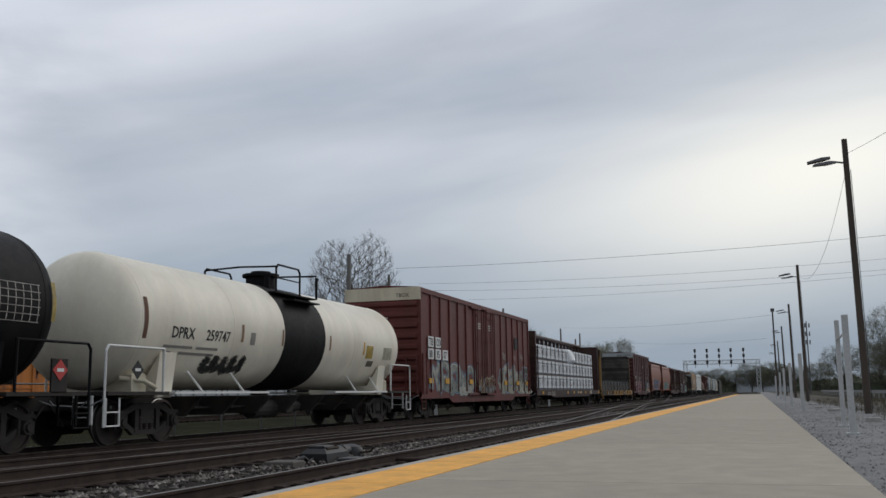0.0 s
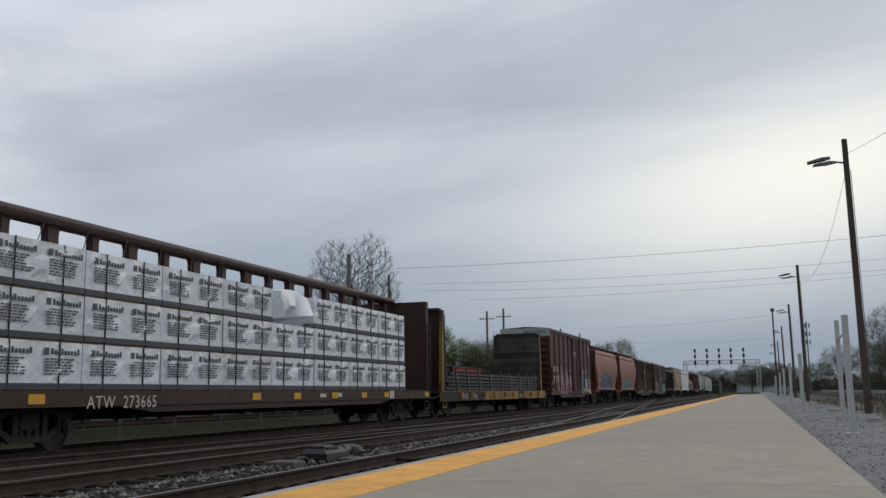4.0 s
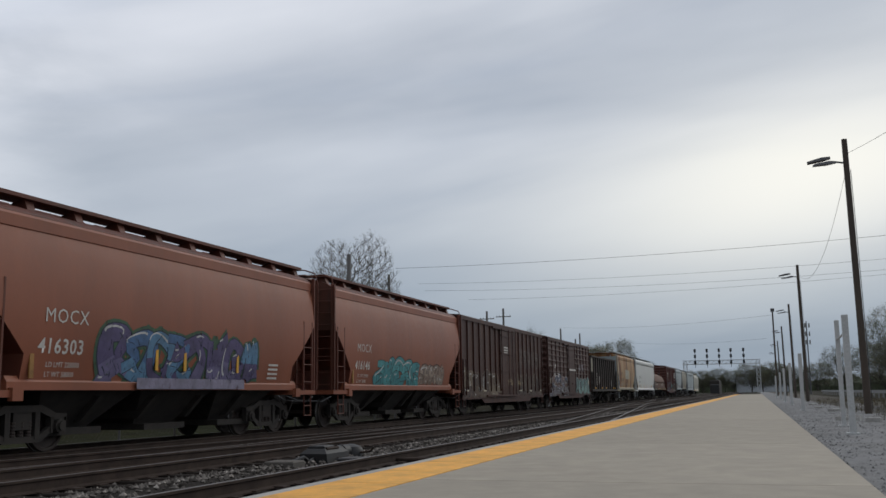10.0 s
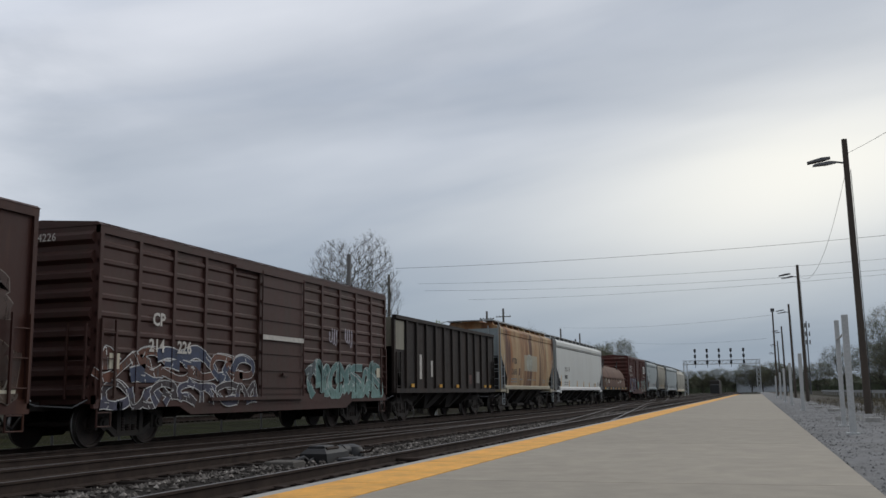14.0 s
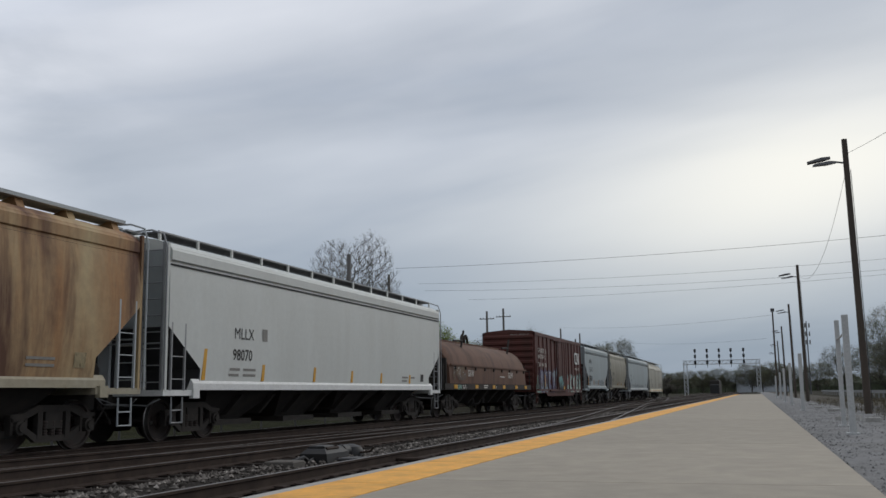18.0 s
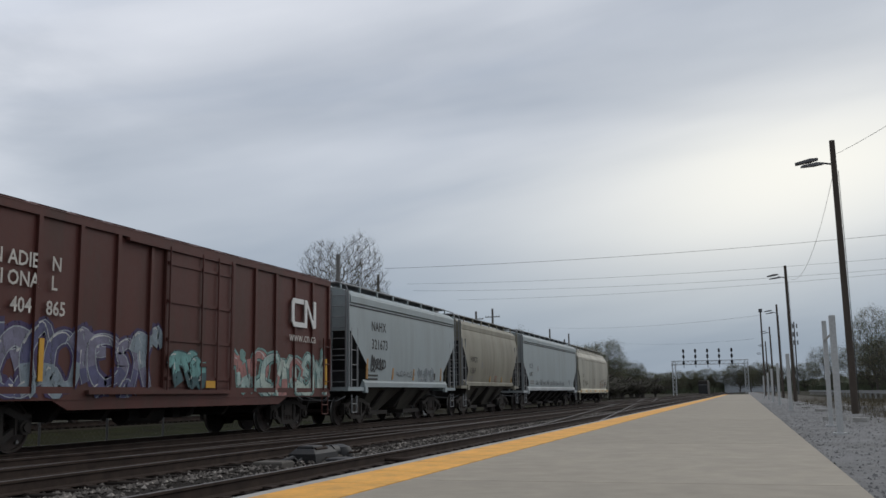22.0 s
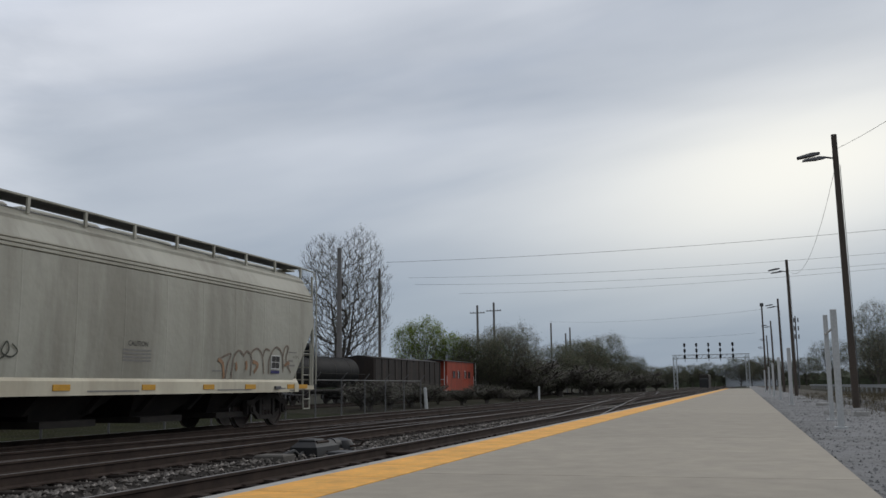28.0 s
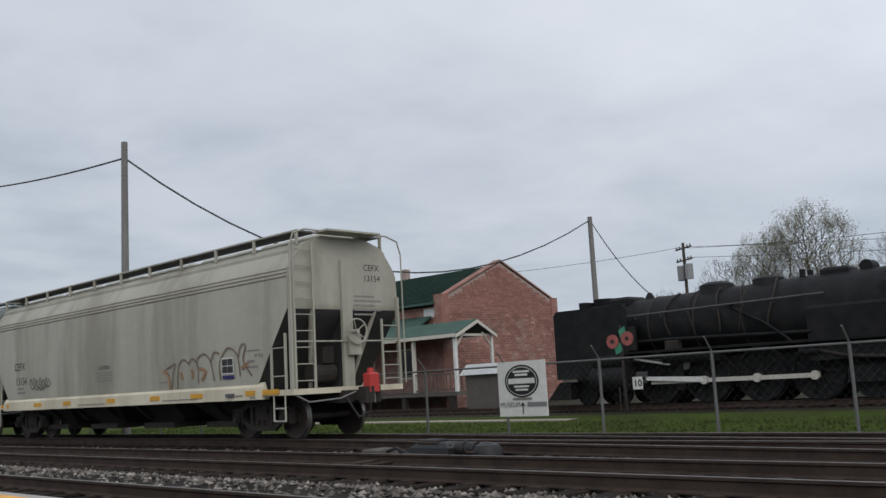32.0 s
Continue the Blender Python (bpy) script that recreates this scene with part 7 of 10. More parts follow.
def build_tanks():
    car, L, wrap, zc, r = tank_car("black tank car with a white data panel", -2.4, 14.75, M["tank_black"], rails=M["tank_black"])
    h = L / 2
    for k in range(4):
        bars([(h - 2.2 - 0.0, 2.25 + 0.13 * j, 0.95, 0.015) for j in range(6)], wrap, M["letter_white"], car)
    bars([(h - 2.2 + 0.18 * j, 2.25, 0.015, 0.66) for j in range(6)], wrap, M["letter_white"], car)
    bars([(h - 0.95, 2.3, 0.1, 0.7)], wrap, colour((0.45, 0.34, 0.10)), car, "reflector")
    placard(car, h - 0.75, 1.45, 1.5, M["sign_red"])
    part("placard_holder", B().bx(1.46, 1.5, h - 0.95, h - 0.55, 1.05, 1.65), M["under"], car)
    car, L, wrap, zc, r = tank_car("white tank car with a black middle band", 15.35, 32.0, M["tank_white"], M["tank_black"])
    h = L / 2
    letters("DPRX", 0.34, lambda u, v: wrap(-h + 2.15 + u, 2.22 + v), M["letter_black"], car, bold=0.006)
    letters("259747", 0.34, lambda u, v: wrap(-h + 3.5 + u, 2.22 + v), M["letter_black"], car, bold=0.006)
    bars([(-h + 1.95, 2.0, 1.1, 0.055), (-h + 3.2, 2.0, 0.9, 0.055), (-h + 2.0, 1.87, 0.3, 0.055), (-h + 2.6, 1.87, 1.4, 0.055), (-h + 5.5, 2.2, 0.22, 0.3)], wrap, M["letter_grey"], car)
    bars([(-h + 1.15, 2.15, 0.13, 0.85)], wrap, M["rust_hood"], car, "reflector")
    bars([(-h + 5.05, 2.25, 0.1, 0.42), (-1.2, 2.25, 0.1, 0.42), (1.75, 2.25, 0.1, 0.42)], wrap, colour((0.30, 0.18, 0.10)), car, "stripe")
    scrawl(131, wrap, -h + 3.7, 1.5, 2.0, 0.5, (0.01, 0.01, 0.01), car, 9, 0.09)
    bars([(4.3, 2.2, 0.1, 0.4)], wrap, M["reflector"], car, "stripe")
    bars([(4.55, 2.1, 0.55, 0.4)], wrap, colour((0.50, 0.36, 0.07)), car, "yellow_panel")
    bars([(6.0, 2.1, 0.75, 0.4)], wrap, colour((0.50, 0.48, 0.36)), car, "data_panel")
    bars([(4.8, 1.85, 0.5, 0.18)], wrap, colour((0.13, 0.11, 0.07)), car, "plate")
    letters("DPRX 259747", 0.26, lambda u, v: (0.0 + u * 0.8 - 0.2, -h + 0.72 - 0.25 * (0.5 - abs(u * 0.8 - 0.2)) - 0.02, 3.0 + v), M["letter_black"], car)
    for s in (-1, 1):
        part("valve_box", B().chamfer(0.5, 1.1, s * (h - 1.5) - 0.25, s * (h - 1.5) + 0.25, 1.07, 1.45, 0.04), M["cream"], car)
    part("heater_pipe", B().tube([(0.9, -h + 1.1, 1.35), (1.2, -h + 1.5, 1.3), (1.3, -h + 1.8, 1.15)], 0.05, 8), M["cream"], car)
    placard(car, -h + 0.9, 1.5, 1.49, M["black_paint"])


# -- lumber, pipe, coil and coal wagons
def build_lumber_car():
    car, L = start_car("centerbeam_flat_car", "brown centre-beam flat car for wrapped lumber", "flat car", 52.8, 75.2)
    h, mat = L / 2, M["beam_brown"]
    part("deck", B().bx(-1.45, 1.45, -h, h, 1.0, 1.09), mat, car)
    for s in (-1, 1):
        part("side_sill", B().bx(min(s * 1.40, s * 1.50), max(s * 1.40, s * 1.50), -h, h, 0.80, 1.08), mat, car)
        part("fish_belly", B().prism([(-h * 0.66, 0.80), (h * 0.66, 0.80), (h * 0.55, 0.66), (-h * 0.55, 0.66)], "x", *sorted((s * 1.42, s * 1.47))), mat, car)
        part("top_chord", B().cyl((s * 0.14, -h + 0.4, 4.46), (s * 0.14, h - 0.4, 4.46), 0.115, 10), mat, car, smooth=True)
    n = 17
    for k in range(n):
        y = -h + 0.9 + (L - 1.8) * k / (n - 1)
        big = k % 2 == 0
        w = 0.15 if big else 0.10
        part("beam_post", B().prism([(y - w, 1.09), (y + w, 1.09), (y + w, 4.22), (y + w * 1.6, 4.42), (y - w * 1.6, 4.42), (y - w, 4.22)], "x", -0.09, 0.09), mat, car)
    for k in range(0, n - 1):
        y = -h + 0.9 + (L - 1.8) * k / (n - 1)
        part("tie_cable", B().cyl((0.6, y + 0.2, 3.7), (0.2, y + 0.9, 4.40), 0.01, 4), M["wire"], car)
    for s in (-1, 1):
        e = part("bulkhead", B().bx(-1.45, 1.45, min(s * (h - 0.28), s * h), max(s * (h - 0.28), s * h), 1.05, 4.42), mat, car)
        for k in range(6):
            part("bulkhead_rib", B().bx(-1.38, 1.38, min(s * h, s * (h + 0.08)), max(s * h, s * (h + 0.08)), 1.3 + k * 0.55, 1.42 + k * 0.55), mat, e)
        ladder(car, 1.5, s * (h - 0.15), 1.1, 3.6, 0.34, "x", mat)
        step(car, 1.48, s * (h - 0.4), mat)
    underframe(car, L, 1.0, inset=2.0)
    letters("ATW  273665", 0.34, lambda u, v: (1.506, -h + 2.9 + u, 0.76 + v), M["letter_white"], car, spread=1.1)
    letters("273665", 0.22, lambda u, v: end_wrap(-h - 0.09)(0.2 + u, 3.95 + v), M["letter_white"], car)
    bars([(7.0, 0.82, 0.4, 0.25), (1.6, 0.9, 0.4, 0.1), (2.6, 0.9, 0.5, 0.12)], lambda u, v: (1.506, u, v), M["letter_white"], car)
    side_plates(car, 1.5, [-h + 1.4, -2.2, 0.0, 2.4, 4.6, 6.5, h - 0.6], 0.86, 0.4, 0.17)
    # wrapped bundles: three high along the beam
    rnd = random.Random(31)

    def bundle(w, hgt):
        b = B()
        x0, x1, dz = 0.12, 1.36, 0.0
        nu, nv = 12, 5
        grid = []
        for j in range(nv + 1):
            for i in range(nu + 1):
                edge = 0.0 if i in (0, nu) or j in (0, nv) else rnd.uniform(-0.03, 0.028)
                grid.append((x1 + edge, w * i / nu, hgt * j / nv))
        faces = [(j * (nu + 1) + i, j * (nu + 1) + i + 1, (j + 1) * (nu + 1) + i + 1, (j + 1) * (nu + 1) + i) for j in range(nv) for i in range(nu)]
        b.add(grid, faces)
        b.bx(x0, x1 - 0.005, 0.0, w, 0.0, hgt)
        return b.mesh("wrap", M["wrap"])

    def print_mesh(w, hgt, bold):
        b = B()
        p = lambda u, v: (1.382, u, v)
        n = max(1, round(w / 1.2))
        for k in range(n):
            o = w * k / n + 0.08
            b.use(0)
            rows = [(o + 0.12, hgt * 0.72, 0.12, hgt * 0.15)]
            rows += [(o + 0.29 + 0.085 * j, hgt * 0.735, 0.06, hgt * (0.13 if j in (0, 3, 8) else 0.09)) for j in range(9)]
            for j in range(6):
                u = o + 0.14
                while u < o + 0.72 + 0.15 * rnd.random():
                    ww = rnd.uniform(0.05, 0.16)
                    rows.append((u, hgt * (0.62 - 0.062 * j), ww, hgt * 0.034))
                    u += ww + 0.025
            for y, z, ww, hh in rows:
                b.add([p(y, z), p(y + ww, z), p(y + ww, z + hh), p(y, z + hh)], [(0, 1, 2, 3)])
        return b.mesh("printing", M["print_grey"])

    variants = []
    for k in range(3):
        w, hg = 2.42, 0.84
        variants.append((bundle(w, hg), print_mesh(w, hg, True),
                         B().bx(1.0, 1.379, 0, w, 0.0, 0.11).mesh("band", M["wrap_band"]),
                         B().bx(0.3, 1.33, 0.02, w - 0.02, -0.09, 0.0).mesh("dunnage", M["lumber"])))
    strap = B().bx(1.0, 1.384, -0.006, 0.006, -0.02, 0.84).mesh("strap", M["black_paint"])
    for row, z in enumerate((1.11, 1.99, 2.87)):
        y = -h + 0.45
        k = 0
        while y < h - 2.5:
            gap = row == 2 and 9.0 < y + h < 11.5
            if not gap:
                v = variants[rnd.randrange(3)]
                t = thing("lumber_bundle", Matrix.Identity(4), "bundle of lumber in white printed wrap on the flat car", "lumber bundle", "wrapped lumber bundles")
                MOVERS.append((t, 64.0))
                jog = rnd.uniform(-0.02, 0.02)
                for name, me in zip(("wrap", "printing", "band", "dunnage"), v):
                    o = part(name, me, None, t, at=(jog, y, z))
                    if name == "printing":
                        tagged(o, kind="stuff")
                for dy in (0.6, 1.82):
                    part("strap", strap, None, t, at=(jog, y + dy + rnd.uniform(-0.05, 0.05), z))
            else:
                t = thing("torn_wrap", Matrix.Identity(4), "loose white wrap billowing from a lumber bundle", "tarpaulin")
                MOVERS.append((t, 64.0))
                b = B()
                loops = []
                for i in range(9):
                    u = i / 8
                    loops.append([(1.36 - 0.15 * math.sin(u * 5), y + 0.5 + 1.6 * u, 3.0 + 0.02 * i), (1.40 + 0.05 * math.sin(u * 7), y + 0.5 + 1.6 * u, 3.35), (1.30, y + 0.5 + 1.6 * u, 3.72 + 0.08 * math.sin(u * 4)), (0.3, y + 0.5 + 1.6 * u, 3.80 + 0.1 * math.sin(u * 4)), (0.3, y + 0.5 + 1.6 * u, 3.0)])
                b.loft(loops)
                part("wrap", b, M["wrap"], t, smooth=True)
            y += 2.45
            k += 1


def build_pipe_car():
    car, L = start_car("bulkhead_flat_car", "yellow and black bulkhead flat car", "flat car", 76.7, 96.0)
    h = L / 2
    part("deck", B().bx(-1.42, 1.42, -h, h, 0.98, 1.07), M["plank_old"], car)
    for s in (-1, 1):
        part("side_sill", B().bx(min(s * 1.38, s * 1.50), max(s * 1.38, s * 1.50), -h, h, 0.66, 1.06), M["flat_yellow"], car)
        for a, c in ((-9.64, -4.0), (2.9, 4.4)):
            part("sill_patch", B().bx(min(s * 1.49, s * 1.505), max(s * 1.49, s * 1.505), a, c, 0.67, 1.05), M["black_steel"], car)
    letters("TTPX  80954", 0.34, lambda u, v: (1.51, -7.2 + u, 0.70 + v), M["letter_white"], car, spread=1.35)
    scrawl(141, lambda u, v, lift=0: (1.508 + lift, u, v), 3.1, 0.72, 1.1, 0.26, (0.55, 0.55, 0.55), car, 9, 0.02)
    rnd = random.Random(77)
    for s in (-1, 1):
        y0 = s * (h - 0.75)
        e = part("bulkhead", B().bx(-1.36, 1.36, min(y0, y0 + s * 0.10), max(y0, y0 + s * 0.10), 1.07, 4.30), M["black_steel"], car, "bulkhead of weathered timber planks")
        for k in range(19):
            z = 1.1 + k * 0.168
            wid = 1.38 if k < 18 else 1.1
            yy = y0 - s * 0.05
            part("plank", B().bx(-wid, wid, min(yy, yy + s * 0.05), max(yy, yy + s * 0.05), z, z + 0.155 + rnd.uniform(-0.008, 0.004)), M["plank_old"], e)
        for x in (-1.3, 0, 1.3):
            part("bulkhead_post", B().prism([(y0 + s * 0.1, 4.3), (y0 + s * 0.22, 4.3), (y0 + s * 0.40, 1.05), (y0 + s * 0.1, 1.05)], "x", x - 0.07, x + 0.07), M["flat_yellow"], car)
        part("bulkhead_cap", B().bx(-1.2, 1.2, min(y0 - s * 0.06, y0 + s * 0.22), max(y0 - s * 0.06, y0 + s * 0.22), 4.28, 4.38), M["black_steel"], car)
        step(car, 1.48, s * (h - 0.3), M["flat_yellow"])
    underframe(car, L, 0.98, inset=2.0)
    # load of long black steel bars, staked
    load = thing("steel_bar_load", Matrix.Identity(4), "load of long black steel bars between stakes", "steel bars")
    MOVERS.append((load, (76.7 + 96.0) / 2))
    bar = B().prism([(-0.06, 0), (0.06, 0), (0.05, 0.03), (0.02, 0.05), (0.02, 0.11), (0.05, 0.14), (-0.05, 0.14), (-0.02, 0.11), (-0.02, 0.05), (-0.05, 0.03)], "y", -8.2, 8.3).mesh("bar", M["bar_black"])
    for i in range(15):
        for j in range(5):
            o = part("bar", bar, None, load, at=(-1.22 + i * 0.175 + rnd.uniform(-0.01, 0.01), rnd.uniform(-0.3, 0.3), 1.13 + j * 0.15))
    for k in range(9):
        y = -7.4 + k * 1.85 + rnd.uniform(-0.15, 0.15)
        part("stake", B().prism([(y, 0.8), (y + 0.09, 0.8), (y - 0.28, 1.98), (y - 0.37, 1.98)], "x", 1.36, 1.43), M["lamp_grey"], load)
        part("stake_pocket", B().bx(1.5, 1.6, y - 0.08, y + 0.14, 0.78, 1.0), M["flat_yellow"], load)


def build_coil_car():
    car, L = start_car("coil_car", "rusty brown coil car with a rounded hood", "coil car", 220.6, 236.0)
    h, mat = L / 2, M["rust_hood"]
    part("side_sill", B().bx(1.36, 1.48, -h + 0.1, h - 0.1, 1.12, 1.36), M["black_steel"], car)
    part("side_sill", B().bx(-1.48, -1.36, -h + 0.1, h - 0.1, 1.12, 1.36), M["black_steel"], car)
    part("trough", B().prism([(-1.4, 1.36), (1.4, 1.36), (0.5, 0.55), (-0.5, 0.55)], "y", -h + 2.9, h - 2.9), M["under"], car)
    part("deck", B().bx(-1.42, 1.42, -h, h, 1.1, 1.18), M["under"], car)
    hy = h - 1.0
    prof = [(1.40, 1.37), (1.42, 2.12), (1.38, 2.25), (1.28, 2.55), (1.08, 2.85), (0.75, 3.08), (0.35, 3.2), (0, 3.24)]
    ring = prof + [(-x, z) for x, z in reversed(prof[:-1])]
    b = B()
    loops = []
    for y, k in ((-hy, 0.86), (-hy + 0.18, 0.95), (-hy + 0.5, 1.0), (hy - 0.5, 1.0), (hy - 0.18, 0.95), (hy, 0.86)):
        loops.append([(x * (1 if z < 1.5 else k ** 0.3), y, 1.37 + (z - 1.37) * k) for x, z in ring])
    b.loft(loops)
    hood = part("hood", b, mat, car, smooth=True)
    part("hood_moulding", B().bx(1.40, 1.46, -hy, hy, 2.10, 2.17), mat, hood)
    part("ridge_rail", B().bx(-0.05, 0.05, -hy + 0.6, hy - 0.4, 3.24, 3.34), mat, hood)
    for k in range(9):
        y = -hy + 0.6 + k * (2 * hy - 1.2) / 8
        part("hood_latch", B().bx(1.41, 1.47, y - 0.05, y + 0.05, 1.95, 2.08), M["under"], hood)
    for dy in (-0.28, 0.28):
        pts = [(0, dy + 0.26 * math.cos(a), 3.3 + 0.42 * math.sin(a)) for a in np.linspace(-0.2, 3.34, 10)]
        part("lifting_lug", B().tube(pts, 0.055, 8), M["under"], hood)
    for y, s in ((-hy + 3.6, 1), (hy - 1.6, 1)):
        part("guide_arm", B().cyl((0.9, y - 0.5, 2.75), (0.9, y + 0.05, 3.72), 0.05, 8), M["under"], hood)
        part("guide_bar", B().cyl((0.9, y - 1.45, 3.22), (0.9, y - 0.22, 3.27), 0.045, 8), M["under"], hood)
    for s in (-1, 1):
        part("end_board", B().bx(-1.3, 1.3, min(s * (h - 0.9), s * (h - 0.8)), max(s * (h - 0.9), s * (h - 0.8)), 1.18, 2.4), M["under"], car)
        part("end_rail", B().tube([(-1.4, s * (h - 0.1), 1.2), (-1.4, s * (h - 0.1), 2.1), (1.4, s * (h - 0.1), 2.1), (1.4, s * (h - 0.1), 1.2)], 0.025, 6), M["under"], car)
        step(car, 1.46, s * (h - 0.4), M["under"])
    wrap = lambda u, v, lift=0.0: (1.428 + lift, u, v)
    letters("GRW", 0.40, lambda u, v: wrap(-hy + 2.45 + u, 1.68 + v), M["letter_white"], car, bold=0.006)
    letters("GRW", 0.40, lambda u, v: wrap(hy - 3.9 + u, 1.68 + v), M["letter_white"], car, bold=0.006)
    letters("GRW", 0.26, lambda u, v: (1.485, -hy + 0.75 + u, 1.13 + v), colour((0.30, 0.52, 0.45)), car, bold=0.004)
    letters("7675", 0.26, lambda u, v: (1.485, -hy + 1.5 + u, 1.13 + v), M["letter_white"], car, bold=0.004)
    bars([(-1.9, 1.27, 0.7, 0.05), (-1.9, 1.18, 0.6, 0.05), (0.2, 1.2, 0.1, 0.08), (4.0, 1.2, 0.6, 0.05), (1.0, 1.7, 0.9, 0.05)], lambda u, v: (1.485, u, v), M["letter_white"], car)
    side_plates(car, 1.48, [-hy + 0.3, -hy + 3.4, -0.4, 1.5, 4.0, hy - 0.6], 1.16, 0.45, 0.16)
    splash(151, wrap, -hy + 0.3, -hy + 1.9, 1.5, 2.05, [(0.17, 0.11, 0.06), (0.12, 0.075, 0.05)], (0.13, 0.07, 0.045), car, 3)
    underframe(car, L, 1.1, inset=1.95)
    brake_rigging(car, M["under"])


def build_coal_hopper():
    car, L = start_car("open_hopper", "black ribbed open coal hopper with pale end panels", "open hopper", 174.1, 187.1)
    h, mat = L / 2, M["black_steel"]
    b = B()
    b.prism([(-h, 3.62), (h, 3.62), (h, 2.4), (h - 0.8, 1.1), (-h + 0.8, 1.1), (-h, 2.4)], "x", 1.38, 1.45)
    b.prism([(-h, 3.62), (h, 3.62), (h, 2.4), (h - 0.8, 1.1), (-h + 0.8, 1.1), (-h, 2.4)], "x", -1.45, -1.38)
    part("side_wall", b, mat, car)
    part("top_rim", B().bx(1.36, 1.54, -h, h, 3.55, 3.68).bx(-1.54, -1.36, -h, h, 3.55, 3.68), mat, car)
    part("side_sill", B().bx(1.38, 1.54, -h, h, 1.0, 1.16).bx(-1.54, -1.38, -h, h, 1.0, 1.16), mat, car)
    rib = B().bx(1.45, 1.53, -0.06, 0.06, 1.16, 3.56).mesh("side_post", mat)
    for k in range(11):
        y = -h + 1.1 + (L - 2.2) * k / 10
        part("side_post", rib, None, car, at=(0, y, 0))
    for s in (-1, 1):
        part("slope_sheet", B().prism([(s * (h - 0.3), 3.55), (s * (h - 0.24), 3.55), (s * (h - 2.6), 0.9), (s * (h - 2.7), 0.9)], "x", -1.38, 1.38), mat, car)
        part("end_wall", B().bx(-1.45, 1.45, min(s * (h - 0.06), s * h), max(s * (h - 0.06), s * h), 2.6, 3.6), M["hopper_old"] if s < 0 else mat, car)
        part("corner_post", B().bx(1.38, 1.48, s * h - 0.07, s * h + 0.07, 1.0, 3.6), mat, car)
        part("corner_post", B().bx(-1.48, -1.38, s * h - 0.07, s * h + 0.07, 1.0, 3.6), mat, car)
        ladder(car, 1.5, s * (h - 0.3), 1.0, 2.4, 0.42, "x", mat)
        step(car, 1.48, s * (h - 0.3), mat)
    part("corner_panel", B().bx(1.44, 1.46, -h + 0.02, -h + 0.95, 2.5, 3.5), M["hopper_old"], car)
    part("floor", B().bx(-1.38, 1.38, -h + 2.0, h - 2.0, 1.0, 1.1), mat, car)
    for k in range(4):
        y = -4.0 + 2.67 * k
        part("discharge_hopper", B().loft([[(1.2, y - 1.2, 1.0), (1.2, y + 1.2, 1.0), (-1.2, y + 1.2, 1.0), (-1.2, y - 1.2, 1.0)], [(0.8, y - 0.3, 0.4), (0.8, y + 0.3, 0.4), (-0.8, y + 0.3, 0.4), (-0.8, y - 0.3, 0.4)]]), M["under"], car)
    bars([(-3.9, 1.5, 0.25, 0.9), (-3.2, 1.5, 0.22, 0.7), (-2.6, 1.6, 0.2, 0.6)], lambda u, v: (1.455, u, v), M["letter_white"], car)
    bars([(2.3, 1.35, 0.55, 0.4)], lambda u, v: (1.455, u, v), colour((0.10, 0.035, 0.025)), car, "data_panel")
    bars([(3.6, 1.4, 0.5, 0.5)], lambda u, v: (1.455, u, v), M["letter_grey"], car, "data_panel")
    side_plates(car, 1.53, [-5.0, -1.8, 0.4, 4.6, 5.4], 1.2, 0.3, 0.12)
    underframe(car, L, 1.0)


build_tanks()
build_box_cars()
build_lumber_car()
build_pipe_car()
build_hoppers()
build_coil_car()
build_coal_hopper()
# ---- the museum beside the line ----
def parked(name, label, category, y0, y1):
    return thing(name, pose(MUSEUM_X, (y0 + y1) / 2, -0.12), label, category, "rolling stock on the museum track"), (y1 - y0) / 2


def museum_trucks(car, h, inset=2.2):
    for s in (-1, 1):
        truck(car, s * (h - inset), rolling=False)
        coupler(car, s * (h + 0.02), s)


